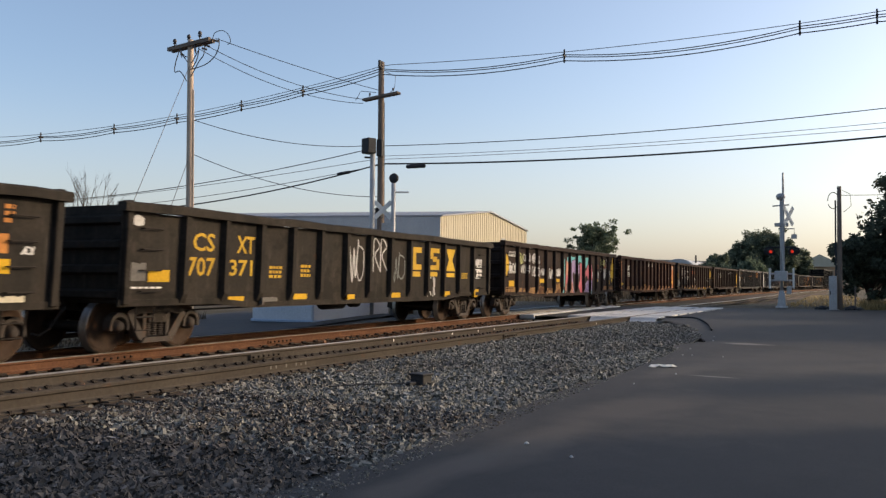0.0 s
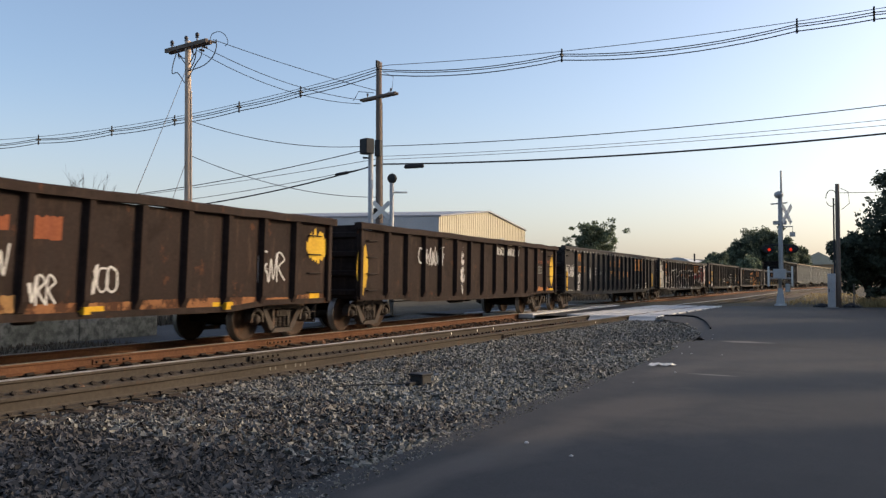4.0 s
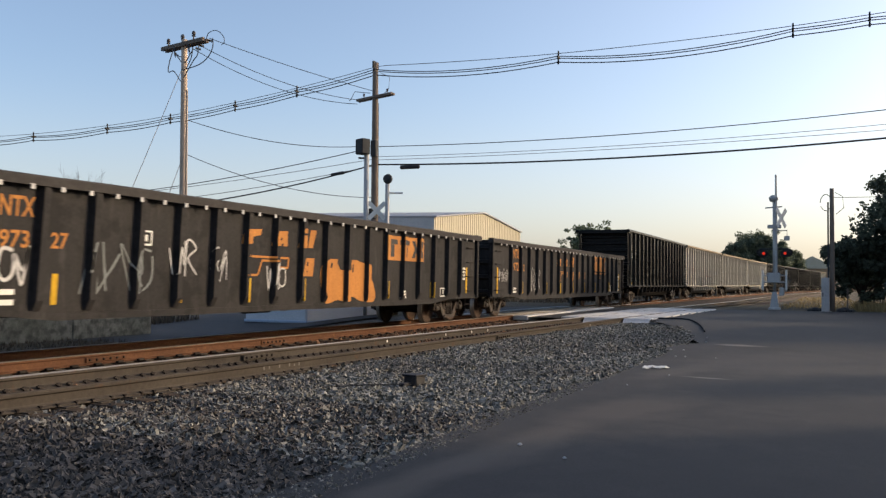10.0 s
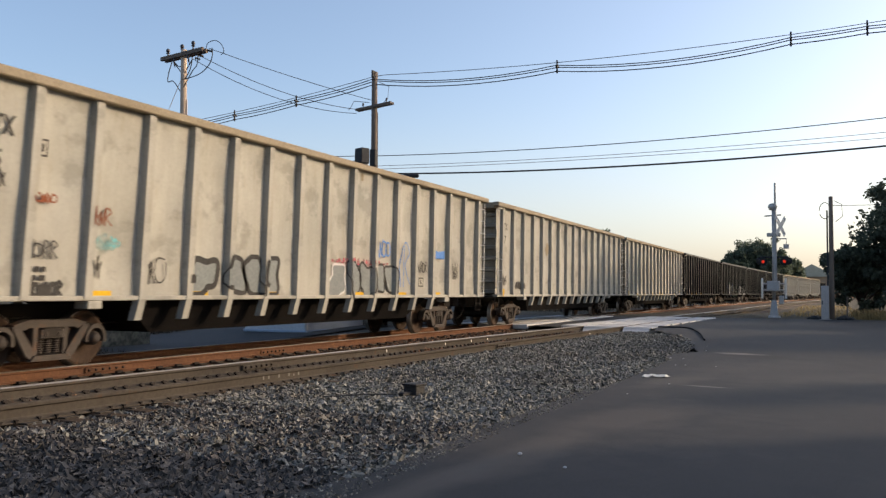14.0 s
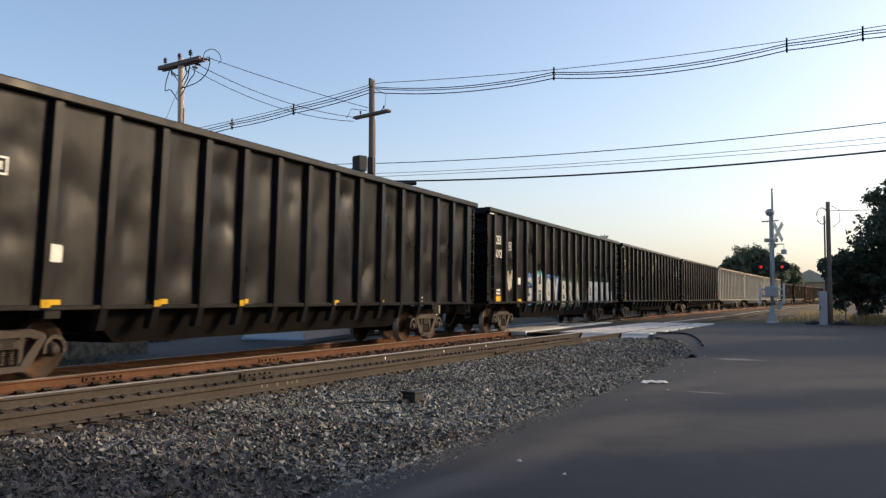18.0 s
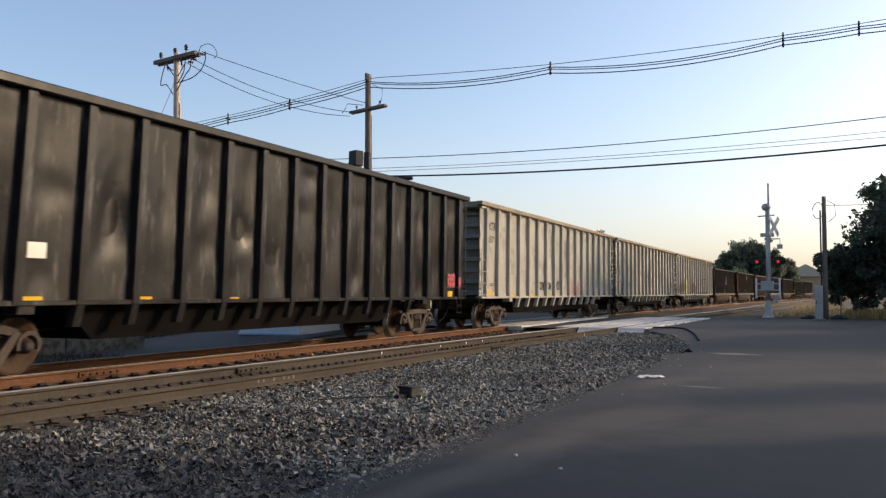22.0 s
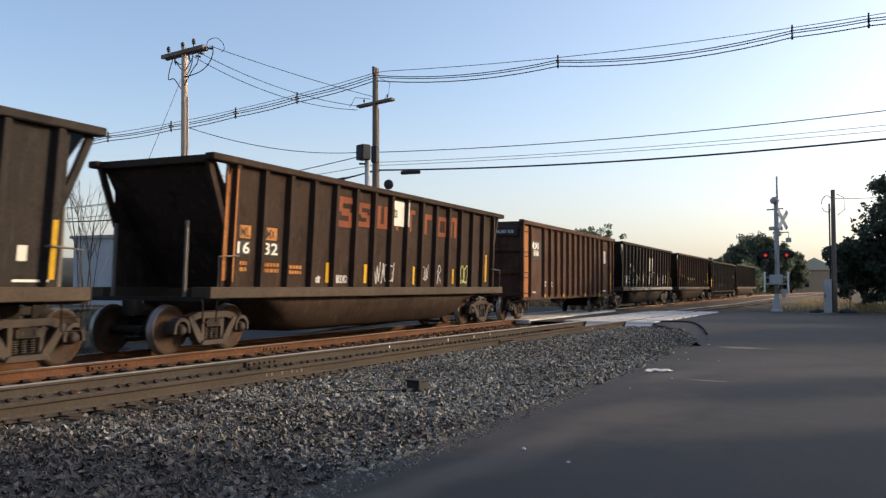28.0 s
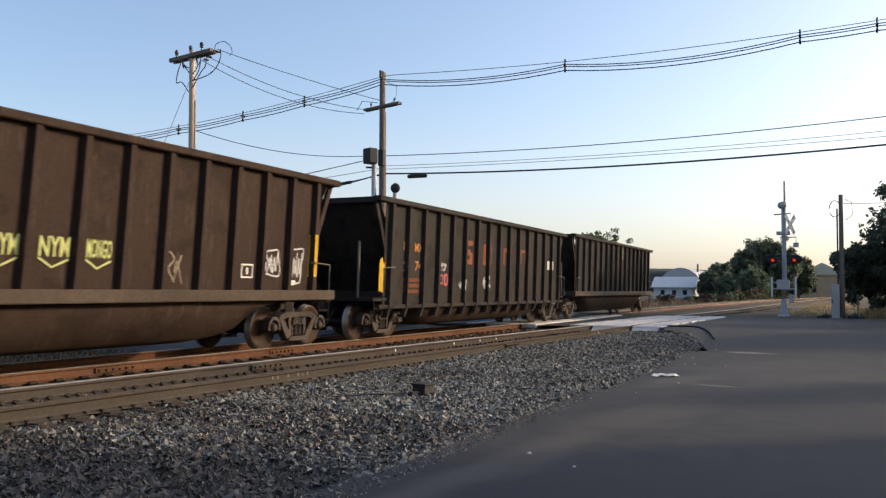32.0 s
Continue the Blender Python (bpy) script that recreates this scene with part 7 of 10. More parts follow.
mark(c, "paint_yellow", 11.19, 11.57, 1.11, 1.22, "reflector")
mark(c, "paint_yellow", 13.63, 13.89, 1.11, 1.22, "reflector")
mark(c, "plastic_white", 2.96, 3.28, 1.81, 2.06)
bars(c, "paint_white", 15.92, 16.27, 1.13, 1.35, 2)

c = CARS["t6"]
letters(c, "paint_white", "CDEX", 0.73, 1.45, 3.19, 3.51)
letters(c, "paint_white", "16012", 0.74, 1.51, 2.71, 3.01)
hollow(c, "paint_white", 2.25, 2.55, 3.04, 3.34)
scrawl(c, "siding_cream", 1.88, 2.60, 1.55, 2.31, 73, 0.07)
bars(c, "paint_white", 1.00, 1.38, 1.39, 1.62, 2)
mark(c, "paint_yellow", 0.97, 1.45, 1.09, 1.36, "reflector")
mark(c, "paint_yellow", 3.19, 3.72, 1.10, 1.24, "reflector")
mark(c, "plastic_white", 3.30, 3.62, 1.79, 2.05)
mark(c, "paint_white", 0.16, 0.35, 1.32, 1.53, ragged=0.2)
mark(c, "paint_yellow", 5.65, 5.95, 1.08, 1.24, "reflector")
mark(c, "spray_green", 13.58, 18.00, 1.98, 2.36, ragged=0.5)
mark(c, "spray_white", 13.39, 15.71, 1.06, 2.09, "graffiti")
mark(c, "spray_white", 15.94, 16.86, 1.05, 2.10, "graffiti")
mark(c, "spray_white", 17.10, 18.01, 1.05, 2.10, "graffiti")
mark(c, "spray_white", 18.02, 18.47, 1.05, 1.65, "graffiti")
mark(c, "tall_black", 13.38, 13.70, 1.81, 2.07, "graffiti")
mark(c, "tall_black", 13.99, 14.28, 1.39, 1.81, "graffiti")
mark(c, "tall_black", 14.92, 15.35, 1.57, 1.83, "graffiti")
mark(c, "tall_black", 14.92, 15.28, 1.07, 1.36, "graffiti")
mark(c, "tall_black", 16.13, 16.48, 1.20, 1.85, "graffiti")
mark(c, "tall_black", 17.43, 17.59, 1.64, 2.12, "graffiti")
mark(c, "tall_black", 17.39, 17.76, 1.11, 1.40, "graffiti")
mark(c, "spray_green", 14.04, 14.19, 1.40, 1.62, "graffiti")
mark(c, "spray_green", 14.95, 15.22, 1.58, 1.70, "graffiti")
mark(c, "spray_green", 14.95, 15.11, 1.07, 1.21, "graffiti")
mark(c, "spray_green", 16.14, 16.27, 1.37, 1.65, "graffiti")
mark(c, "spray_green", 17.46, 17.72, 1.20, 1.29, "graffiti")
mark(c, "paint_yellow", 16.06, 16.23, 1.08, 1.19, "reflector")
mark(c, "paint_yellow", 18.33, 18.66, 1.10, 1.31, "reflector")
for text, x0, x1, z0, z1, line in (("G", 4.20, 4.90, 1.16, 2.10, "spray_blue"), ("H", 5.72, 6.28, 1.22, 2.22, "spray_teal"), ("e", 6.92, 7.48, 1.14, 2.12, "spray_blue"), ("V", 7.98, 8.55, 1.16, 2.12, "spray_blue"), ("B", 9.20, 9.85, 1.06, 2.05, "spray_green"), ("R", 10.30, 10.95, 1.06, 2.02, "spray_green"), ("A", 11.45, 12.10, 1.06, 2.02, "spray_green")):
    fat_letters(c, "spray_silver", "tall_black", text, x0, x1, z0, z1, line)
    mark(c, line, x0 - 0.12, x1 + 0.15, z1 - 0.05, z1 + 0.18, ragged=0.4)
for x0, z0, z1 in ((8.9, 2.3, 3.8), (9.15, 2.2, 3.3), (11.2, 2.5, 3.7), (11.45, 2.2, 2.9)):
    blot(c, "cream_chord" if x0 < 9.2 else "spray_grey", [(x0, z0), (x0 + 0.10, z0 + 0.2), (x0 + 0.16, (z0 + z1) / 2), (x0 + 0.07, z1), (x0 + 0.02, z1 - 0.4), (x0 + 0.05, (z0 + z1) / 2 - 0.1)], "scrape")

c = CARS["t7"]
letters(c, "paint_white", "CDEX", 0.60, 1.32, 3.22, 3.52)
letters(c, "paint_white", "16216", 0.66, 1.41, 2.75, 3.03)
hollow(c, "paint_white", 2.15, 2.41, 3.00, 3.28)
bars(c, "paint_white", 0.92, 1.32, 1.40, 1.63, 2)
bars(c, "paint_white", 1.72, 2.14, 1.39, 1.62, 2)
mark(c, "paint_yellow", 0.86, 1.33, 1.11, 1.34, "reflector")
mark(c, "paint_yellow", 3.05, 3.55, 1.10, 1.22, "reflector")
mark(c, "paint_yellow", 5.46, 5.89, 1.10, 1.22, "reflector")
mark(c, "paint_yellow", 7.85, 8.22, 1.10, 1.22, "reflector")
mark(c, "paint_yellow", 11.51, 11.86, 1.09, 1.21, "reflector")
mark(c, "paint_yellow", 14.02, 14.34, 1.09, 1.21, "reflector")
mark(c, "plastic_white", 3.12, 3.47, 1.80, 2.06)
mark(c, "paint_white", 0.09, 0.29, 1.33, 1.52, ragged=0.2)
scrawl(c, "siding_cream", 9.04, 9.70, 2.97, 3.47, 79, 0.04)
scrawl(c, "siding_cream", 9.05, 9.41, 2.57, 2.89, 80, 0.04, 0.5)
mark(c, "siding_cream", 10.31, 10.82, 3.52, 4.11, ragged=0.5)
mark(c, "spray_grey", 6.70, 7.23, 3.13, 4.18, ragged=0.7)
mark(c, "spray_white", 18.84, 19.20, 2.83, 3.41, ragged=0.5)
scrawl(c, "spray_white", 17.32, 17.69, 3.01, 3.29, 81, 0.03)
bars(c, "paint_white", 17.39, 17.81, 1.67, 1.80, 2)
mark(c, "paint_yellow", 16.10, 16.58, 1.12, 1.23, "reflector")
mark(c, "paint_yellow", 18.45, 18.83, 1.12, 1.35, "reflector")

c = CARS["t8"]
letters(c, "paint_white", "CDEX", 0.57, 1.26, 3.22, 3.52)
letters(c, "paint_white", "16218", 0.58, 1.37, 2.76, 3.04)
hollow(c, "paint_white", 2.11, 2.38, 3.04, 3.29)
mark(c, "plastic_white", 3.12, 3.46, 1.79, 2.03)
mark(c, "paint_yellow", 0.78, 1.27, 1.11, 1.35, "reflector")
mark(c, "paint_yellow", 3.07, 3.45, 1.09, 1.22, "reflector")
mark(c, "paint_yellow", 5.48, 5.76, 1.09, 1.21, "reflector")
mark(c, "paint_yellow", 7.95, 8.22, 1.08, 1.19, "reflector")
bars(c, "paint_white", 0.86, 1.27, 1.39, 1.62, 2)
bars(c, "paint_white", 1.73, 2.07, 1.38, 1.62, 2)
scrawl(c, "spray_pink", 18.72, 19.48, 1.44, 1.84, 82, 0.07)
mark(c, "paint_yellow", 18.71, 19.09, 1.11, 1.33, "reflector")
mark(c, "paint_white", 19.67, 19.88, 1.32, 1.54, ragged=0.2)

c = CARS["t2"]
letters(c, "paint_black", "WCTX", 0.58, 1.44, 3.46, 3.76)
letters(c, "paint_black", "535", 0.63, 1.26, 2.99, 3.25)
scrawl(c, "paint_black", 0.59, 1.35, 2.71, 2.99, 83, 0.03)
scrawl(c, "paint_black", -0.17, 0.33, 2.97, 3.26, 84, 0.03)
mark(c, "spray_teal", 3.00, 3.63, 1.85, 2.19, ragged=0.5)
scrawl(c, "paint_black", 1.86, 2.49, 1.14, 1.37, 85, 0.06)
hollow(c, "paint_black", 1.84, 2.04, 3.24, 3.51)
scrawl(c, "paint_rustred", 2.93, 3.39, 2.28, 2.57, 86, 0.03)
scrawl(c, "paint_rustred", 1.80, 2.27, 2.55, 2.71, 87, 0.03)
scrawl(c, "paint_black", 1.80, 2.35, 1.71, 1.98, 88, 0.025)
scrawl(c, "paint_black", 2.99, 3.33, 1.42, 1.81, 89, 0.025)
scrawl(c, "paint_black", 4.23, 4.73, 1.35, 1.88, 90, 0.03)
bubble(c, "spray_grey", "paint_black", 5.37, 6.10, 1.17, 1.88, 1, 91, 0.12, None)
bubble(c, "spray_grey", "paint_black", 6.41, 8.21, 1.17, 1.94, 3, 92, 0.1, None)
mark(c, "paint_yellow", 3.02, 3.50, 1.12, 1.24, "reflector")
mark(c, "paint_yellow", 5.40, 5.91, 1.11, 1.24, "reflector")
mark(c, "paint_yellow", 7.84, 8.21, 1.10, 1.23, "reflector")
bars(c, "paint_black", 1.81, 2.17, 1.37, 1.63, 2)
mark(c, "spray_pink", 10.23, 13.17, 1.85, 2.10, ragged=0.7)
bubble(c, "spray_grey", "spray_white", 10.20, 10.99, 1.10, 1.89, 1, 93, 0.05, None)
bubble(c, "spray_grey", "paint_black", 11.04, 12.35, 1.08, 1.98, 2, 94, 0.06, None)
bubble(c, "spray_grey", "paint_black", 12.41, 13.61, 1.22, 1.95, 2, 95, 0.06, None)
scrawl(c, "spray_blue", 12.60, 13.23, 2.13, 2.61, 96, 0.05)
scrawl(c, "spray_blue", 13.60, 14.43, 1.38, 2.57, 97, 0.04)
mark(c, "spray_blue", 16.17, 16.83, 2.22, 2.48, ragged=0.3)
scrawl(c, "paint_black", 14.98, 15.58, 1.79, 2.10, 98, 0.03)
hollow(c, "paint_black", 15.04, 15.36, 1.39, 1.65)
scrawl(c, "paint_black", 17.47, 17.85, 1.62, 2.14, 99, 0.03)
mark(c, "paint_yellow", 11.31, 11.87, 1.10, 1.23, "reflector")
mark(c, "paint_yellow", 13.80, 14.28, 1.10, 1.23, "reflector")
mark(c, "paint_yellow", 16.24, 16.56, 1.10, 1.23, "reflector")
mark(c, "cream_chord", 11.58, 11.70, 4.01, 4.24, ragged=0.3)

c = CARS["t3"]
letters(c, "paint_black", "WCTX", 0.45, 1.23, 3.48, 3.74)
letters(c, "paint_black", "507", 0.52, 1.08, 3.00, 3.28)
scrawl(c, "paint_black", 0.54, 1.23, 1.49, 1.84, 100, 0.03)
mark(c, "cream_chord", 5.86, 6.44, 2.72, 3.31, ragged=0.5)
mark(c, "paint_yellow", 0.55, 1.04, 1.09, 1.35, "reflector")
mark(c, "paint_black", 1.99, 3.23, 1.29, 1.70, ragged=0.7)

c = CARS["t4"]
letters(c, "paint_black", "WCTX", 0.36, 1.23, 3.44, 3.76)
letters(c, "paint_black", "564", 0.46, 1.06, 3.00, 3.29)
hollow(c, "paint_black", 1.60, 1.83, 3.25, 3.50)
scrawl(c, "spray_green", 0.37, 1.15, 1.54, 1.92, 101, 0.035)
mark(c, "spray_grey", 0.37, 1.07, 1.44, 1.69, ragged=0.5)
mark(c, "spray_grey", 1.61, 2.27, 1.21, 1.78, ragged=0.2)
mark(c, "paint_yellow", 0.33, 0.95, 1.11, 1.35, "reflector")
scrawl(c, "spray_green", 1.64, 2.10, 1.69, 1.95, 102, 0.03)
scrawl(c, "cream_chord", 1.69, 2.01, 2.51, 2.98, 103, 0.03)
scrawl(c, "spray_green", 4.03, 4.58, 1.21, 2.55, 104, 0.03)
scrawl(c, "spray_green", 6.48, 6.89, 1.21, 1.94, 105, 0.025)
mark(c, "paint_yellow", 2.82, 3.32, 1.09, 1.23, "reflector")
mark(c, "paint_yellow", 5.21, 5.69, 1.11, 1.23, "reflector")
mark(c, "paint_yellow", 7.63, 8.03, 1.11, 1.23, "reflector")
mark(c, "paint_yellow", 10.75, 11.21, 1.10, 1.26, "reflector")
scrawl(c, "cream_chord", 2.60, 3.35, 1.86, 2.04, 106, 0.025)
scrawl(c, "cream_chord", 5.14, 5.86, 1.90, 2.16, 107, 0.025)
scrawl(c, "cream_chord", 7.63, 8.36, 1.92, 2.28, 108, 0.025)
scrawl(c, "paint_black", 11.26, 11.56, 1.89, 2.37, 109, 0.025)
scrawl(c, "paint_black", 12.44, 12.77, 2.21, 2.57, 110, 0.02)
hollow(c, "paint_black", 14.71, 15.06, 1.20, 1.67)
scrawl(c, "paint_black", 15.90, 16.49, 2.18, 2.29, 111, 0.03)
scrawl(c, "spray_white", 15.93, 16.50, 1.68, 2.18, 112, 0.05, 0.6)
scrawl(c, "paint_black", 17.10, 17.63, 1.21, 2.04, 113, 0.035)
scrawl(c, "spray_white", 18.31, 18.83, 2.60, 3.14, 114, 0.05, 0.6)
scrawl(c, "spray_white", 18.34, 18.86, 1.48, 1.97, 115, 0.05, 0.6)
mark(c, "paint_yellow", 15.88, 16.37, 1.12, 1.23, "reflector")
mark(c, "paint_yellow", 18.29, 18.76, 1.14, 1.36, "reflector")

c = CARS["t9"]
letters(c, "paint_black", "WCTX", 0.79, 1.61, 3.48, 3.78)
letters(c, "paint_black", "557", 0.89, 1.45, 3.04, 3.27)
hollow(c, "paint_black", 2.02, 2.19, 3.27, 3.47)
mark(c, "paint_yellow", 0.68, 1.27, 1.08, 1.37, "reflector")
mark(c, "paint_yellow", 0.73, 0.87, 1.37, 1.75, "reflector")
mark(c, "paint_yellow", 3.31, 3.79, 1.10, 1.25, "reflector")
mark(c, "paint_yellow", 5.66, 6.15, 1.10, 1.23, "reflector")
mark(c, "paint_yellow", 8.10, 8.49, 1.10, 1.23, "reflector")
scrawl(c, "paint_black", 6.87, 7.43, 1.38, 1.76, 116, 0.05)
scrawl(c, "paint_black", 8.09, 8.55, 1.39, 1.75, 117, 0.05)
scrawl(c, "paint_black", 9.31, 9.78, 1.40, 1.81, 118, 0.05)
scrawl(c, "spray_pink", 11.53, 13.26, 1.16, 1.84, 119, 0.03)
bars(c, "paint_black", 1.11, 1.48, 1.52, 1.63, 2)
scrawl(c, "cream_chord", 3.03, 3.63, 2.63, 3.04, 120, 0.03)
hollow(c, "paint_black", 15.00, 15.37, 1.36, 1.64)
mark(c, "paint_yellow", 13.73, 14.22, 1.09, 1.19, "reflector")
mark(c, "paint_yellow", 16.13, 16.58, 1.10, 1.21, "reflector")
mark(c, "paint_yellow", 18.56, 19.01, 1.11, 1.32, "reflector")

c = CARS["t10"]
letters(c, "paint_black", "WCTX", 0.52, 1.36, 3.42, 3.72)
letters(c, "paint_black", "563", 0.62, 1.21, 2.94, 3.20)
hollow(c, "paint_black", 1.72, 1.94, 3.22, 3.47)
scrawl(c, "paint_black", 0.51, 1.13, 2.23, 2.94, 121, 0.05)
mark(c, "spray_teal", 0.50, 1.17, 1.71, 2.10, ragged=0.4)
scrawl(c, "spray_blue", 1.73, 2.36, 1.79, 2.28, 122, 0.06)
scrawl(c, "paint_black", 1.45, 1.68, 1.15, 2.01, 123, 0.04)
mark(c, "siding_cream", 2.96, 3.73, 1.89, 2.63, ragged=0.2)
scrawl(c, "paint_black", 0.51, 1.20, 1.08, 1.28, 124, 0.06)
mark(c, "paint_yellow", 2.95, 3.40, 1.10, 1.23, "reflector")
mark(c, "spray_teal", 4.18, 4.75, 1.27, 1.63, ragged=0.5)
scrawl(c, "paint_rustred", 5.37, 5.73, 1.83, 2.37, 125, 0.03)
mark(c, "spray_teal", 6.57, 7.08, 1.39, 1.81, ragged=0.5)
mark(c, "spray_teal", 6.60, 7.05, 1.05, 1.23, ragged=0.5)
mark(c, "spray_teal", 7.79, 8.31, 1.40, 1.70, ragged=0.5)
mark(c, "paint_yellow", 7.76, 8.21, 1.08, 1.23, "reflector")
scrawl(c, "paint_black", 5.34, 5.95, 1.10, 1.38, 126, 0.04)
scrawl(c, "paint_black", 9.03, 9.53, 1.07, 1.43, 127, 0.05)
mark(c, "spray_teal", 10.15, 10.76, 1.29, 1.54, ragged=0.5)
scrawl(c, "spray_blue", 12.37, 12.82, 1.09, 2.12, 128, 0.03)
scrawl(c, "spray_blue", 13.54, 13.87, 1.30, 2.16, 129, 0.03)
scrawl(c, "spray_blue", 14.90, 15.41, 1.15, 2.16, 130, 0.03)
scrawl(c, "spray_blue", 16.02, 16.41, 1.31, 2.09, 131, 0.03)
mark(c, "spray_teal", 17.95, 19.09, 1.65, 2.24, ragged=0.6)
bars(c, "paint_black", 0.78, 1.23, 1.38, 1.57, 2)
bars(c, "paint_black", 1.69, 2.10, 1.39, 1.57, 2)
hollow(c, "paint_black", 14.97, 15.34, 1.30, 1.76)
scrawl(c, "spray_blue", 18.53, 19.10, 1.86, 2.33, 132, 0.05)
mark(c, "spray_teal", 17.37, 17.95, 1.70, 2.13, ragged=0.5)
scrawl(c, "paint_black", 18.54, 19.05, 1.48, 1.86, 133, 0.03)
scrawl(c, "paint_black", 17.34, 18.02, 1.08, 1.31, 134, 0.05)
mark(c, "paint_yellow", 18.53, 19.00, 1.11, 1.32, "reflector")
mark(c, "spray_teal", 16.51, 16.83, 1.49, 1.89, ragged=0.5)

c = CARS["t11"]
letters(c, "paint_black", "LEWX", 0.52, 1.20, 3.45, 3.76)
letters(c, "paint_black", "1093", 0.56, 1.16, 3.03, 3.30)
hollow(c, "paint_black", 1.77, 1.97, 3.21, 3.49)
scrawl(c, "spray_pink", 0.53, 1.02, 2.50, 2.90, 135, 0.03)
scrawl(c, "spray_pink", -0.22, 0.11, 1.76, 2.20, 136, 0.03)
scrawl(c, "spray_pink", 0.54, 0.90, 1.79, 2.14, 137, 0.025)
mark(c, "signal_black", 0.46, 1.20, 1.35, 1.67)
mark(c, "paint_yellow", 0.48, 1.04, 1.10, 1.34, "reflector")
bubble(c, "paint_orange", "paint_black", 1.78, 2.54, 1.13, 2.59, 1, 138, 0.14, "paint_black")
bubble(c, "paint_orange", "paint_black", 2.97, 3.66, 1.29, 2.49, 1, 139, 0.14, None)
bubble(c, "spray_lime", "paint_black", 3.99, 5.17, 1.17, 2.57, 2, 140, 0.03, None)
bubble(c, "spray_red", "spray_pink", 6.48, 9.59, 1.10, 2.28, 4, 141, 0.04, None)
bubble(c, "paint_orange", None, 10.12, 10.76, 1.31, 2.38, 1, 142, 0.06, None)
bubble(c, "paint_orange", None, 11.46, 11.95, 1.08, 2.43, 1, 143, 0.06, None)
bubble(c, None, "paint_black", 12.71, 15.81, 1.07, 2.62, 4, 144, 0.07, None)
mark(c, "paint_yellow", 2.97, 3.49, 1.08, 1.23, "reflector")
bars(c, "spray_white", 0.52, 1.11, 1.39, 1.62, 2)
scrawl(c, "paint_black", -0.03, 0.28, 1.23, 1.43, 145, 0.05)

c = CARS["d1"]
mark(c, "plastic_white", 8.12, 8.87, 2.22, 3.04)
emblem(c, "spray_teal", "ring", 8.29, 8.60, 2.60, 2.81)
mark(c, "paint_yellow", 7.44, 7.59, 1.30, 1.76, "reflector")
mark(c, "paint_yellow", 9.20, 9.37, 1.30, 1.76, "reflector")
mark(c, "paint_yellow", 11.97, 12.11, 1.31, 1.77, "reflector")
mark(c, "paint_yellow", 15.09, 15.23, 1.38, 2.28, "reflector")
hollow(c, "paint_white", 13.76, 14.21, 1.52, 1.86)
mark(c, "plastic_white", 14.60, 14.77, 1.65, 1.88)
mark(c, "paint_white", 14.56, 15.09, 1.34, 1.38)

c = CARS["d2"]
mark(c, "paint_orange", 1.13, 1.48, 2.25, 2.51)
mark(c, "paint_orange", 1.98, 2.39, 2.25, 2.51)
letters(c, "signal_black", "ML", 1.16, 1.44, 2.28, 2.48)
letters(c, "signal_black", "MX", 2.02, 2.34, 2.28, 2.47)
mark(c, "signal_black", 1.05, 1.49, 1.92, 2.20)
mark(c, "signal_black", 1.93, 2.48, 1.92, 2.21)
letters(c, "paint_white", "16", 1.08, 1.47, 1.94, 2.18)
letters(c, "paint_white", "32", 1.97, 2.44, 1.94, 2.19)
bars(c, "paint_orange", 1.18, 1.40, 1.57, 1.82, 2)
bars(c, "paint_orange", 1.92, 2.51, 1.56, 1.80, 2)
bars(c, "paint_orange", 2.74, 3.38, 1.54, 1.77, 2)
mark(c, "rust_orange", 0.64, 0.85, 1.34, 3.63, ragged=0.1)
emblem(c, "paint_rustred", "wave", 4.81, 5.55, 2.71, 3.45)
emblem(c, "paint_rustred", "wave", 5.79, 6.39, 2.78, 3.38)
emblem(c, "paint_rustred", "cup", 6.79, 7.33, 2.79, 3.38)
emblem(c, "paint_rustred", "step", 8.64, 9.00, 2.80, 3.42)
emblem(c, "paint_rustred", "step", 9.62, 10.10, 2.79, 3.38)
emblem(c, "paint_rustred", "ring", 10.51, 11.24, 2.78, 3.37)
emblem(c, "paint_rustred", "arch", 11.44, 11.97, 2.79, 3.42)
emblem(c, "paint_rustred", "bar", 7.77, 8.05, 2.80, 3.03)
mark(c, "plastic_white", 7.67, 8.41, 2.92, 3.59)
emblem(c, "paint_grey", "ring", 7.73, 7.90, 3.14, 3.35)
mark(c, "paint_yellow", 4.39, 4.53, 1.37, 1.84, "reflector")
mark(c, "paint_yellow", 6.20, 6.34, 1.37, 1.84, "reflector")
mark(c, "paint_yellow", 8.98, 9.09, 1.34, 1.84, "reflector")
mark(c, "paint_yellow", 11.74, 11.85, 1.36, 1.82, "reflector")
mark(c, "paint_yellow", 14.50, 14.64, 1.44, 2.35, "reflector")
scrawl(c, "spray_white", 4.79, 5.35, 1.36, 1.56, 146, 0.035)
scrawl(c, "spray_white", 6.76, 7.80, 1.35, 1.92, 147, 0.035)
scrawl(c, "spray_white", 9.53, 9.96, 1.45, 1.92, 148, 0.03)
scrawl(c, "spray_white", 10.41, 10.88, 1.35, 1.90, 149, 0.03)
bubble(c, None, "spray_lime", 12.15, 12.98, 1.37, 1.95, 3, 150, 0.03)
hollow(c, "spray_pink", 13.98, 14.44, 2.08, 2.50, 0.02)
hollow(c, "spray_pink", 13.98, 14.44, 1.64, 2.06, 0.02)
mark(c, "plastic_white", 13.31, 13.48, 1.74, 1.95)
scrawl(c, "spray_white", 4.02, 4.16, 1.37, 1.50, 151, 0.05, 0.5)
scrawl(c, "spray_white", 8.53, 8.68, 1.37, 1.54, 152, 0.04, 0.5)

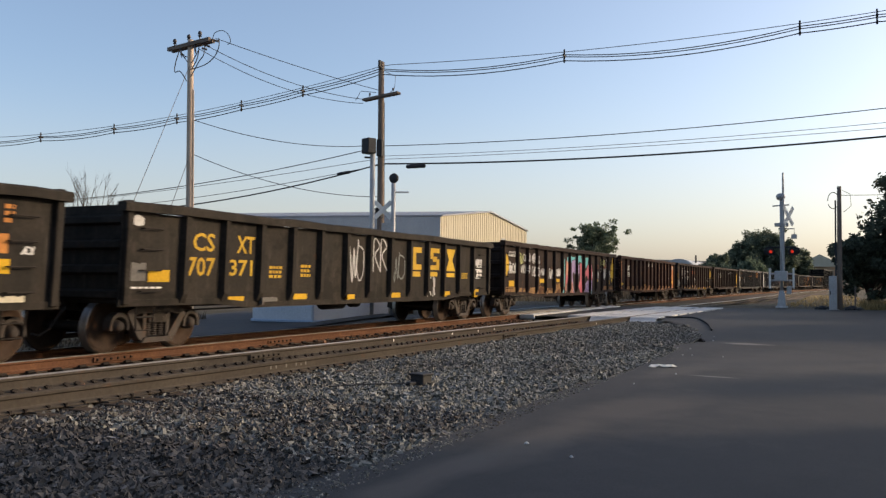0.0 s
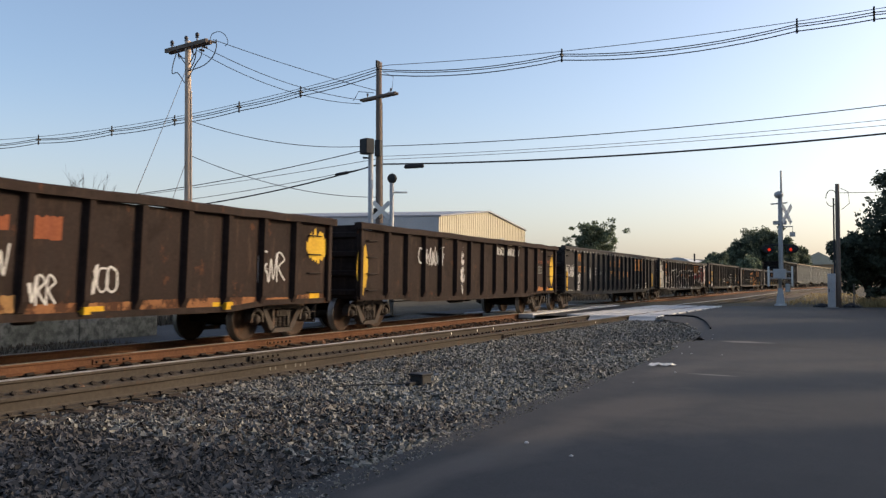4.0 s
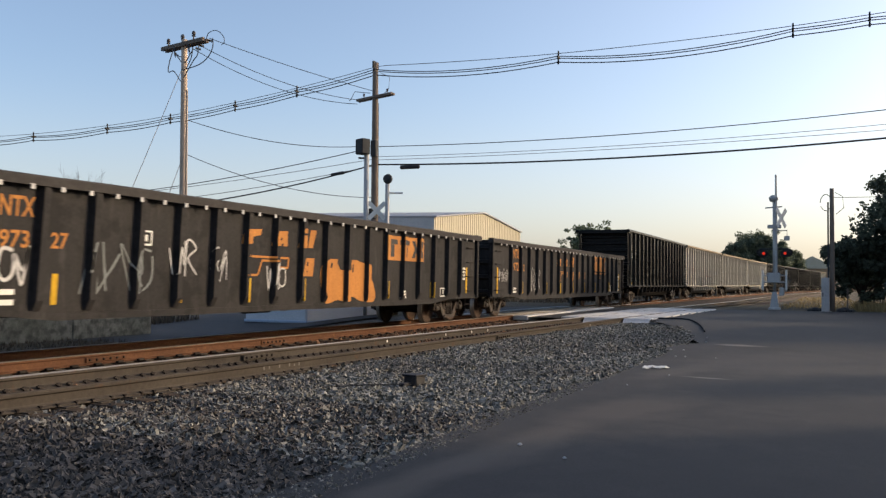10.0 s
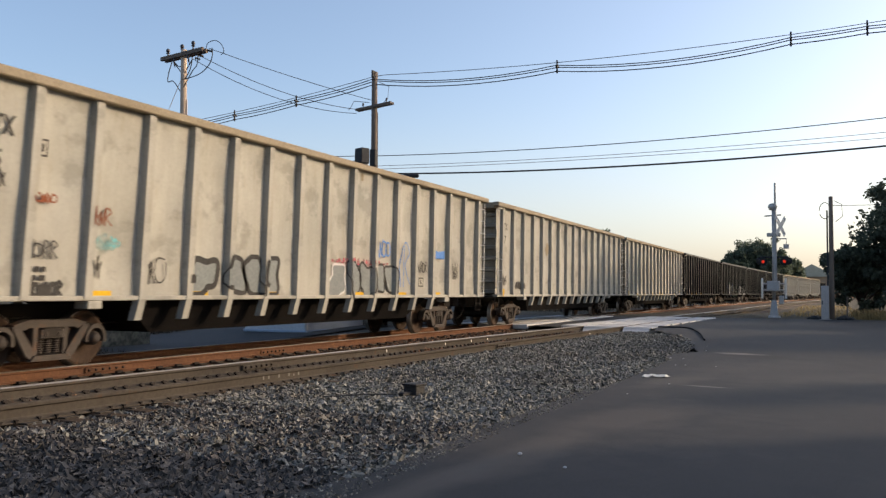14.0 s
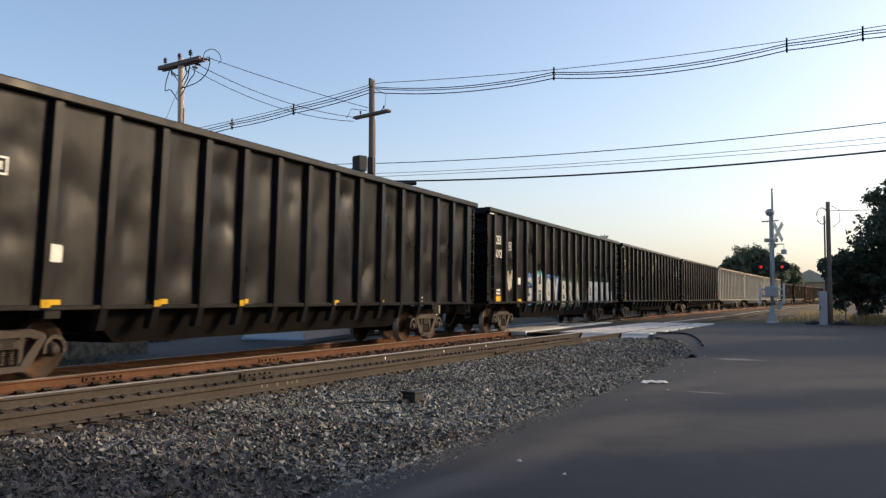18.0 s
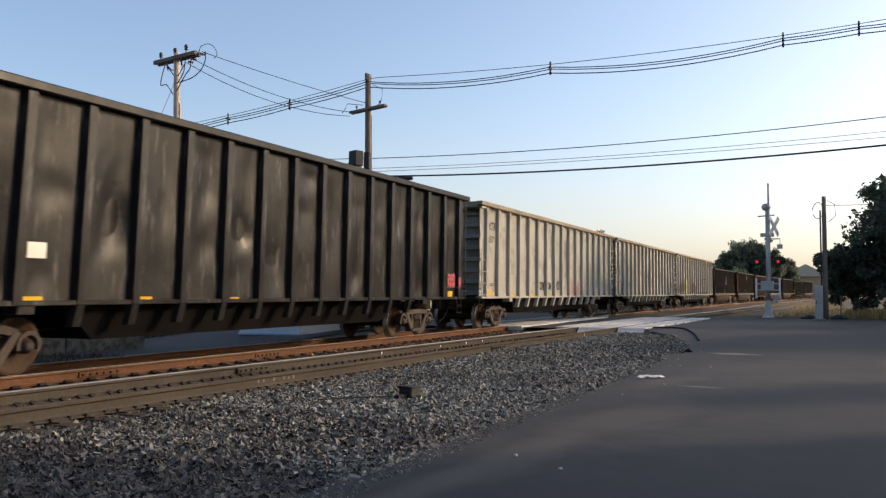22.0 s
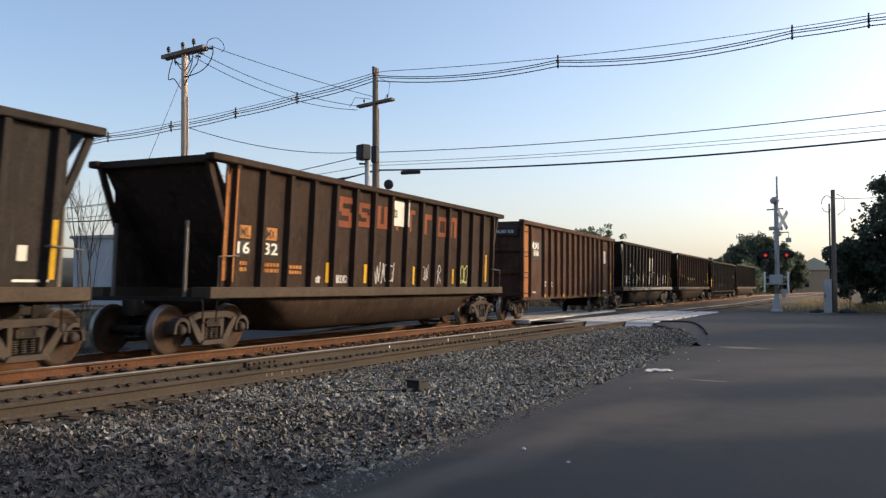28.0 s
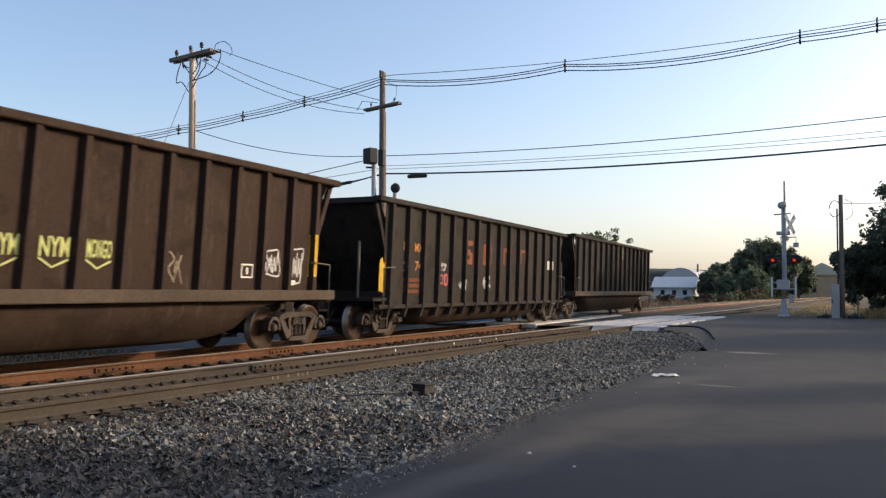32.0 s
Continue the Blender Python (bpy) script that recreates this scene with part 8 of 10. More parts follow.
c = CARS["d3"]
mark(c, "rust_orange", 0.10, 0.91, 0.84, 3.70, ragged=0.02)
mark(c, "signal_black", 1.23, 2.46, 2.35, 3.11)
letters(c, "paint_white", "MLMX", 1.34, 2.25, 2.77, 3.04)
letters(c, "paint_white", "508", 1.53, 2.15, 2.49, 2.73)
bars(c, "paint_white", 2.66, 3.12, 1.27, 1.52, 2)
bars(c, "paint_white", 3.56, 4.03, 1.25, 1.50, 2)
mark(c, "paint_yellow", 2.62, 3.11, 0.85, 0.97, "reflector")
mark(c, "paint_yellow", 5.22, 5.74, 0.84, 0.97, "reflector")
mark(c, "paint_yellow", 8.76, 9.21, 0.83, 0.96, "reflector")
mark(c, "paint_yellow", 11.37, 11.82, 0.81, 0.96, "reflector")
bars(c, "paint_white", 1.18, 1.83, 1.02, 1.11, 1)
mark(c, "plastic_white", 12.59, 13.34, 2.43, 3.09)
emblem(c, "paint_grey", "wave", 12.68, 12.95, 2.64, 2.83)
mark(c, "paint_yellow", 14.42, 14.55, 1.03, 1.98, "reflector")
mark(c, "paint_yellow", 11.39, 11.86, 0.85, 0.98, "reflector")
mark(c, "paint_white", 12.29, 12.54, 1.04, 1.10)
bars(c, "paint_white", 12.72, 13.43, 1.04, 1.10, 1)
hollow(c, "cream_chord", 11.49, 11.96, 1.11, 1.65)
bars(c, "cream_chord", 11.69, 11.87, 1.86, 2.34, 5)

c = CARS["d4"]
scrawl(c, "spray_white", 2.2, 7.2, 1.09, 1.25, 171, 0.025, 0.45)
scrawl(c, "spray_white", 7.6, 15.6, 1.09, 1.25, 172, 0.03, 0.45)
letters(c, "paint_white", "MLMX", 2.26, 2.97, 2.40, 2.63)
letters(c, "paint_white", "361", 2.23, 2.62, 2.04, 2.22)
hollow(c, "paint_white", 3.38, 3.70, 2.18, 2.46)
bars(c, "paint_white", 2.20, 2.58, 1.51, 1.76, 2)
bars(c, "paint_white", 3.17, 3.54, 1.49, 1.73, 2)
mark(c, "paint_yellow", 4.23, 4.49, 1.34, 1.81, "reflector")
mark(c, "paint_yellow", 7.00, 7.26, 1.31, 1.81, "reflector")
mark(c, "paint_yellow", 9.02, 9.20, 1.32, 1.80, "reflector")
mark(c, "paint_yellow", 11.84, 12.02, 1.33, 1.81, "reflector")
mark(c, "paint_yellow", 15.0, 15.12, 1.36, 2.32, "reflector")
mark(c, "paint_yellow", 1.37, 1.42, 1.58, 2.40, "reflector")
scrawl(c, "spray_white", 1.44, 1.96, 1.44, 1.88, 153, 0.05)
scrawl(c, "spray_white", 4.20, 5.28, 1.44, 2.12, 154, 0.06)
scrawl(c, "spray_white", 5.86, 6.51, 1.41, 2.10, 155, 0.05)
scrawl(c, "spray_white", 7.48, 8.60, 1.43, 2.13, 156, 0.05)
g, lift = Geo(), next_lift()
for cx, cz, rx, rz, a0, a1 in ((9.42, 1.95, 0.20, 0.28, 0.2, 3.4), (9.86, 1.95, 0.24, 0.26, -1.9, 1.9), (10.36, 1.70, 0.14, 0.40, -1.7, 1.2)):
    ribbon(g, c, [(cx + rx * math.cos(lerp(a0, a1, k / 9)), cz + rz * math.sin(lerp(a0, a1, k / 9))) for k in range(10)], 0.05, lift)
part("graffiti", g, M["spray_white"], c.ob, "white sprayed loops")
scrawl(c, "spray_white", 10.80, 11.38, 1.66, 1.94, 157, 0.035)
scrawl(c, "spray_white", 10.84, 11.40, 1.36, 1.64, 158, 0.035)
for k in range(3):
    scrawl(c, "spray_white", 12.80, 13.30, 1.45 + 0.22 * k, 1.66 + 0.22 * k, 159 + k, 0.028, 1.3)
hollow(c, "paint_white", 13.65, 14.12, 1.55, 1.88)
bars(c, "paint_white", 13.70, 14.10, 1.93, 2.03, 1)
mark(c, "paint_white", 14.53, 14.67, 1.72, 1.91)
mark(c, "plastic_white", 7.90, 8.63, 2.27, 3.10)
scrawl(c, "spray_lime", 4.29, 4.54, 1.57, 2.06, 160, 0.05, 0.6)

c = CARS["d5"]
letters(c, "paint_orange", "MLMX", 2.19, 2.84, 1.99, 2.27)
letters(c, "paint_orange", "3265", 3.10, 3.72, 2.02, 2.26)
mark(c, "paint_rustred", 1.30, 1.80, 1.84, 3.36, ragged=0.7)
bars(c, "paint_rustred", 2.26, 2.62, 1.54, 1.78, 2)
bars(c, "paint_rustred", 3.17, 3.68, 1.55, 1.79, 2)
for word, x0, x1 in (("NYM", 4.86, 5.47), ("NYM", 5.78, 6.40), ("NYM", 6.88, 7.38), ("NYM", 7.74, 8.30), ("MONGO", 8.63, 9.15)):
    letters(c, "spray_lime", word, x0, x1, 1.76, 2.07)
    g, lift = Geo(), next_lift()
    ribbon(g, c, [(x0, 1.74), (lerp(x0, x1, 0.45), 1.60), (x1, 1.73)], 0.03, lift)
    part("graffiti", g, M["spray_lime"], c.ob, "pale yellow-green sprayed stroke")
bubble(c, None, "spray_white", 13.25, 13.78, 1.5, 2.15, 1, 169, 0.035)
scrawl(c, "spray_white", 13.33, 13.7, 1.62, 2.05, 169, 0.03)
bubble(c, None, "spray_white", 14.17, 14.70, 1.42, 2.18, 1, 170, 0.035)
scrawl(c, "spray_white", 14.25, 14.62, 1.55, 2.08, 170, 0.03)
hollow(c, "paint_white", 12.55, 12.92, 1.51, 1.79)
mark(c, "paint_white", 14.13, 14.43, 1.38, 1.48)
mark(c, "paint_yellow", 14.89, 15.09, 1.57, 2.51, "reflector")
scrawl(c, "cream_chord", 10.42, 10.85, 1.38, 1.92, 171, 0.03)

c = CARS["d6"]
letters(c, "paint_orange", "ML", 1.69, 2.14, 2.36, 2.59)
letters(c, "paint_orange", "MX", 2.38, 2.85, 2.35, 2.59)
letters(c, "paint_orange", "21", 1.70, 2.11, 1.80, 2.06)
letters(c, "paint_orange", "74", 2.42, 2.86, 1.82, 2.09)
bars(c, "paint_rustred", 1.71, 2.76, 1.18, 1.65, 3)
emblem(c, "paint_rustred", "wave", 5.84, 6.53, 2.11, 2.87)
emblem(c, "paint_rustred", "cup", 7.46, 8.18, 2.12, 2.82)
emblem(c, "paint_rustred", "step", 9.33, 9.79, 2.17, 2.77)
emblem(c, "paint_rustred", "arch", 11.06, 11.76, 2.26, 2.79)
mark(c, "spray_white", 5.49, 6.21, 1.28, 1.67, ragged=0.4)
mark(c, "spray_white", 7.47, 7.98, 1.29, 1.80, ragged=0.4)
mark(c, "spray_white", 4.01, 4.54, 1.82, 2.16, ragged=0.4)
scrawl(c, "spray_pink", 4.13, 4.62, 1.43, 1.79, 172, 0.06)
mark(c, "spray_white", 14.34, 14.79, 2.13, 2.47)
mark(c, "paint_gold", 0.37, 0.67, 1.19, 2.13, ragged=0.2)

c = CARS["d7"]
mark(c, "siding_cream", 9.29, 9.83, 2.97, 3.65, ragged=0.2)

# ---- track fittings: ties, rail anchors, joint bars ----
TIE = Geo().box(-0.115, 0.115, -1.3, 1.3, -0.17, 0.0, 0.012).mesh("tie", M["tie"])
PLATE = Geo().box(-0.10, 0.10, -0.18, 0.18, 0.0, 0.018, 0.004).mesh("tie_plate", M["rail_rust"])


def anchor_geo():
    g = Geo()
    g.extrude([(-0.12, -0.025), (-0.06, -0.025), (-0.06, 0.03), (-0.08, 0.065), (-0.10, 0.065), (-0.12, 0.02)], 'x', -0.022, 0.022)
    g.box(-0.05, 0.05, -0.11, -0.075, 0.035, 0.055)
    return g


ANCHOR = anchor_geo().mesh("rail_anchor", M["dark_iron"])
PAD = Geo().box(-0.07, 0.07, -0.13, -0.065, -0.01, 0.03, 0.008).mesh("rail_anchor", M["dark_iron"])
SPIKE = Geo().box(-0.012, 0.012, -0.10, -0.065, 0.0, 0.035).box(-0.02, 0.02, -0.10, -0.06, 0.03, 0.042).mesh("rail_spike", M["dark_iron"])
rt = random.Random(8)
k = 0
x = -3.0
while x < 31.0:
    zt = ZR - 0.181 - 0.018
    zs = ZR - 0.181 * SIDING_TALL - 0.018
    yn = near_y(x) + GAUGE / 2
    part("tie", TIE, None, siding, "", pose(x, yn + rt.uniform(-0.08, 0.08), zs, 0, 0, rt.uniform(-1.5, 1.5) - 2.6))
    part("tie", TIE, None, main_track, "", pose(x + 0.2, MAIN_Y + rt.uniform(-0.05, 0.05), zt, 0, 0, rt.uniform(-1, 1)))
    for yy in (near_y(x), near_y(x) + GAUGE):
        part("tie_plate", PLATE, None, siding, "", pose(x, yy, zs))
        if x > 3:
            for d in (-0.15, 0.15):
                part("rail_anchor", ANCHOR if yy > near_y(x) + 0.5 else SPIKE, None, siding, "", pose(x + d + rt.uniform(-0.02, 0.02), yy, zs + 0.018, 0, 0, rt.uniform(-12, 12)))
    if x > 4:
        part("tie_plate", PLATE, None, main_track, "", pose(x + 0.2, MAIN_Y - GAUGE / 2, zt))
        part("rail_anchor", PAD, None, main_track, "", pose(x + 0.05, MAIN_Y - GAUGE / 2, zt + 0.018))
    x += 0.5
# joint bars with bolts and chalked marks
for xj, yj, tr in ((20.8, near_y(20.8), siding), (13.0, near_y(13.0) + GAUGE, siding), (16.2, MAIN_Y - GAUGE / 2, main_track), (11.3, MAIN_Y - GAUGE / 2, main_track)):
    jb = part("joint_bar", Geo().box(xj - 0.45, xj + 0.45, yj - 0.045, yj - 0.018, ZR - 0.145, ZR - 0.055, 0.008), M["rail_orange" if tr is main_track else "rail_rust"], tr)
    for i in range(6):
        part("bolt", Geo().lathe([(-0.03, 0.012), (-0.026, 0.02), (0.0, 0.02)], (xj - 0.38 + i * 0.152, yj - 0.045, ZR - 0.10), 'y', 6), M["dark_iron"], jb)
# white paint dabs on the rail webs
for xd, yd, w, n in ((17.6, near_y(17.6) + GAUGE, 0.30, 1), (20.6, near_y(20.6) + GAUGE, 0.55, 3), (22.2, near_y(22.2) + GAUGE, 0.20, 1), (23.3, near_y(23.3) + GAUGE, 0.55, 2), (28.2, near_y(28.2), 0.2, 1)):
    for i in range(n):
        xx = xd + i * w / max(1, n)
        part("paint_mark", Geo().box(xx, xx + w / n * 0.75, yd - 0.0135, yd - 0.0105, ZR - 0.125, ZR - 0.055), M["paint_white"], siding, "white chalk paint mark")
for i, h in enumerate((0.07, 0.05, 0.0, 0.06, 0.0, 0.06, 0.03, 0.06)):
    if h:
        xx = 11.2 + i * 0.13
        part("paint_mark", Geo().box(xx, xx + 0.035, near_y(xx) - 0.0135, near_y(xx) - 0.0105, ZR - 0.12, ZR - 0.12 + h), M["paint_grey"], siding, "faded chalk mark")

# ---- level crossing ----
crossing = thing("crossing_deck", "pale concrete panels of the level crossing between the rails", "level crossing", kind="structure")
rc = random.Random(4)
xc = 32.3
while xc < 46.0:
    for off0, off1 in ((-1.10, -0.10), (0.11, GAUGE - 0.11), (GAUGE + 0.10, GAUGE + 0.85)):
        y0, y1 = near_y(xc) + off0, near_y(xc) + off1
        part("panel", Geo().box(xc + 0.01, xc + 1.80, y0, y1, ZR - 0.18, ZR - 0.004 + rc.uniform(-0.006, 0.004), 0.02), M["concrete"], crossing)
    for off0, off1 in ((-0.70, -0.10), (0.11, GAUGE - 0.11), (GAUGE + 0.10, GAUGE + 0.70)):
        y0, y1 = MAIN_Y - GAUGE / 2 + off0, MAIN_Y - GAUGE / 2 + off1
        part("panel", Geo().box(xc - 0.3, xc + 1.49, y0, y1, ZR - 0.18, ZR - 0.004 + rc.uniform(-0.006, 0.004), 0.02), M["concrete"], crossing)
    xc += 1.83
for off0, off1 in ((-1.10, -0.10), (0.11, GAUGE - 0.11)):
    y0, y1 = near_y(31.6) + off0, near_y(31.6) + off1
    g = Geo().loft([[(32.29, y0, ZR - 0.2), (32.29, y1, ZR - 0.2), (32.29, y1, ZR - 0.01), (32.29, y0, ZR - 0.01)], [(31.75, y0 + 0.05, ZR - 0.25), (31.75, y1 - 0.05, ZR - 0.25), (31.75, y1 - 0.05, ZR - 0.21), (31.75, y0 + 0.05, ZR - 0.21)]])
    part("end_ramp", g, M["concrete"], crossing, "sloped concrete end ramp")
# thin black tube that follows the curved edge of the gravel
kerb_pts = []
for kx, ky in ((33.3, 6.5), (33.6, 6.0), (33.3, 5.3), (32.2, 4.7), (30.4, 4.2), (28.4, 3.75), (26.4, 3.4)):
    kerb_pts.append((kx, ky, max(bed_z(kx, ky) if kx < 32.4 else 0.0, road_z(kx, ky)) + 0.03))
thing("dark_edge_tube", "thin black tube along the gravel's edge", "hose", geo=Geo().tube(loop(kerb_pts), 0.028, 8), material=M["rubber"], smooth=True)

# loose stones and litter on the road
for i in range(14):
    xx, yy = rt.uniform(5, 28), rt.uniform(2.2, 3.5)
    s = rt.uniform(0.012, 0.028)
    thing("pebble", "pale stone lying on the asphalt", "stone", pose(xx, yy, road_z(xx, yy) + 0.006), Geo().lathe([(0, 0.3 * s), (0.3 * s, s), (0.8 * s, 0.6 * s), (s, 0.1 * s)], (0, 0, 0), 'z', 6), M["concrete"], group="loose stones")
paper = Geo()
rp = random.Random(12)
grid = [[(0.52 * (i / 7 - 0.5), 0.16 * (j / 3 - 0.5) + 0.03 * math.sin(i), 0.012 + 0.05 * rp.random() * (1 if 0 < i < 7 else 0.2)) for j in range(4)] for i in range(8)]
paper.loft([row + [(p[0], p[1], p[2] - 0.004) for p in reversed(row)] for row in grid])
thing("crumpled_paper", "crumpled torn white paper on the road's edge", "litter", pose(16.6, 3.02, road_z(16.6, 3.02) + 0.006, 0, 0, -50), paper, M["paint_white"])
# flat dark box with an arm beside the rail
lub = thing("trackside_box", "small black steel box with a long thin rod in the ballast", "trackside box", pose(11.55, 5.62, bed_z(11.55, 5.62), 0, 0, -14))
part("box", Geo().box(-0.11, 0.11, -0.12, 0.12, 0.0, 0.19, 0.015).box(-0.13, 0.13, -0.14, 0.14, 0.18, 0.21, 0.008), M["signal_black"], lub)
part("bracket", Geo().box(-0.30, -0.10, -0.05, 0.05, 0.05, 0.10, 0.01), M["signal_black"], lub)
part("arm", Geo().tube([(-0.28, 0, 0.08), (-0.75, 0.22, 0.10), (-1.35, 0.55, 0.09)], 0.009, 6), M["signal_black"], lub)

# ---- poles and overhead lines ----


def wooden_pole(name, label, x, y, z0, top, r0, r1, mat, lean=(0, 0)):
    ob = thing(name, label, "utility pole", pose(x, y, z0))
    h = top - z0
    pts = [(lean[0] * t * h, lean[1] * t * h, h * t) for t in (-0.03, 0.2, 0.5, 0.8, 1.0)]
    part("pole", Geo().tube(pts, [lerp(r0, r1, max(0, t)) for t in (0, 0.2, 0.5, 0.8, 1)], 14), mat, ob, smooth=True)
    return ob


def insulator(g, p, s=1.0):
    g.lathe([(0, 0.02 * s), (0.12 * s, 0.02 * s), (0.12 * s, 0.06 * s), (0.17 * s, 0.03 * s), (0.18 * s, 0.06 * s), (0.24 * s, 0.05 * s), (0.27 * s, 0.02 * s)], p, 'z', 10)
    return g


AX, AY = 26.15, 22.79
pole_a = wooden_pole("utility_pole", "tall pale wooden pole with a double crossarm", AX + 0.2, AY, -0.1, 10.85, 0.16, 0.115, M["pole_wood"], (-0.018, 0.0))
for d in (-0.12, 0.12):
    part("crossarm", Geo().extrude([(-0.055, -0.075), (0.055, -0.075), (0.055, 0.075), (-0.055, 0.075)], 'y', -1.40, 1.40), M["pole_dark"], pole_a, "", pose(-0.2 + d, 0, 10.74, 0, 0, -16) @ pose(0, 0, 0, 1.5, 0, 0))
cr, sr = math.cos(radians(-16)), math.sin(radians(-16))
for off in (-0.62, 0.12, 1.1):
    part("insulator", insulator(Geo(), (0, 0, 0), 1.35), M["porcelain"], pole_a, "", pose(-0.2 - sr * off, cr * off, 10.82))
for sgn in (-1, 1):
    part("arm_brace", Geo().tube([(-0.2, 0, 9.95), (-0.2 - sr * 0.6 * sgn, cr * 0.6 * sgn, 10.5)], 0.02, 5), M["galv_dark"], pole_a)
part("jumper_loop", Geo().tube(loop([(-0.6, -1.40, 10.74), (-0.6, -1.5, 10.95), (-0.55, -1.8, 11.02), (-0.5, -2.05, 10.85), (-0.45, -2.12, 10.6), (-0.4, -1.95, 10.50)]), 0.014, 5), M["wire"], pole_a)
for pts in ([(-0.2, 0.15, 9.35), (-0.25, 0.45, 9.75), (-0.1, 0.85, 9.8), (0.0, 0.9, 10.2), (0.0, 0.75, 10.6)], [(-0.3, -0.1, 9.45), (-0.4, -0.6, 10.0), (-0.5, -0.9, 10.2), (-0.5, -0.95, 10.6)], [(-0.3, -0.1, 9.75), (-0.4, -0.9, 9.85), (-0.6, -1.5, 10.05), (-0.6, -1.7, 10.4), (-0.55, -1.65, 10.75)], [(-0.2, 0.1, 9.6), (-0.3, -0.4, 10.1), (-0.35, -0.55, 10.6)], [(-0.1, 0.6, 10.6), (-0.15, 0.3, 10.35), (-0.2, 0.1, 10.3)]):
    part("jumper_wire", Geo().tube(loop(pts), 0.02, 5), M["wire"], pole_a)
for off, dz in ((-1.5, -0.02), (-0.95, -0.12), (-0.75, -0.2)):
    part("dead_end_insulator", Geo().lathe([(0.0, 0.02), (0.03, 0.06), (0.07, 0.03), (0.10, 0.06), (0.14, 0.03), (0.17, 0.06), (0.21, 0.02)], (0, 0, 0), 'x', 8), M["porcelain"], pole_a, "", pose(-0.2 - sr * off, cr * off, 10.70 + dz, 0, 8, -45))
for off in (0.5, -0.45):
    part("fuse_cutout", Geo().tube([(0, 0, 0.0), (-0.06, -0.1, -0.32)], 0.035, 6).tube([(0.05, 0.02, -0.05), (-0.01, -0.08, -0.38)], 0.02, 6), M["porcelain"], pole_a, "", pose(-0.35 - sr * off, cr * off, 10.68))
part("conduit", Geo().tube([(0.0, -0.16, 0.2), (-0.1, -0.15, 6), (-0.14, -0.13, 9.0)], 0.035, 6), M["pole_wood"], pole_a)
BX, BY = 32.35, 17.7
pole_b = wooden_pole("utility_pole", "weathered grey utility pole with one crossarm", BX, BY, 0.2, 10.9, 0.17, 0.12, M["pole_dark"], (-0.012, 0.0))
for d in (-0.1, 0.1):
    part("crossarm", Geo().extrude([(-0.045, -0.05), (0.045, -0.05), (0.045, 0.05), (-0.045, 0.05)], 'y', -1.12, 1.12), M["pole_dark"], pole_b, "", pose(-0.12 + d, 0, 9.22, 0, 0, -20))
for off in (-0.75, 0.0, 0.75):
    part("insulator", insulator(Geo(), (0, 0, 0), 0.8), M["porcelain"], pole_b, "", pose(-0.1 + 0.34 * off, 0.94 * off, 9.28))
part("spacer_bracket", Geo().box(-0.35, 0.1, -0.04, 0.04, 10.45, 10.75, 0.01), M["galv_dark"], pole_b)
part("conduit", Geo().tube([(0.17, -0.05, 0.0), (0.1, -0.05, 5.0), (0.03, -0.05, 9.0)], 0.05, 6), M["galv_dark"], pole_b)
part("jumper_wire", Geo().tube([(0.0, -0.15, 10.3), (0.15, -0.55, 10.1), (0.15, -0.5, 9.6), (-0.05, -0.2, 9.2)], 0.014, 5), M["wire_grey"], pole_b)
part("jumper_wire", Geo().tube([(-0.2, 0.2, 9.4), (-0.3, 0.9, 9.5), (-0.4, 1.0, 9.2), (-0.4, 1.1, 9.1)], 0.014, 5), M["wire"], pole_b)
part("splice_box", Geo().box(-0.38, -0.17, -0.20, 0.06, 6.65, 7.35, 0.02), M["signal_black"], pole_b, "black box strapped to the pole")


def span(a, b, sag, r, mat, n=36, u0=0.0, u1=1.0):
    pts = []
    for i in range(n + 1):
        u = lerp(u0, u1, i / n)
        pts.append((lerp(a[0], b[0], u), lerp(a[1], b[1], u), lerp(a[2], b[2], u) - 4 * sag * u * (1 - u)))
    return pts


LINE_END = (31.4, -16.0)
FAR_END = (32.7, 60.0)


def wire(name, label, a, b, sag, r, mat=None, parent=None):
    g = Geo().tube(span(a, b, sag, r, mat), r, 5)
    return thing(name, label, "overhead line", geo=g, material=mat or M["wire"], group="overhead lines")


def sling(y):
    """Place of the messenger wire over the road and the tracks."""
    if y < BY:
        u = (BY - y) / (BY - LINE_END[1])
        return lerp(BX - 0.15, LINE_END[0], u), 10.77 + 1.19 * u - 4 * 0.833 * u * (1 - u)
    u = (y - BY) / (FAR_END[1] - BY)
    return lerp(BX - 0.15, FAR_END[0], u), 10.72 + 0.35 * u - 4 * 1.76 * u * (1 - u)


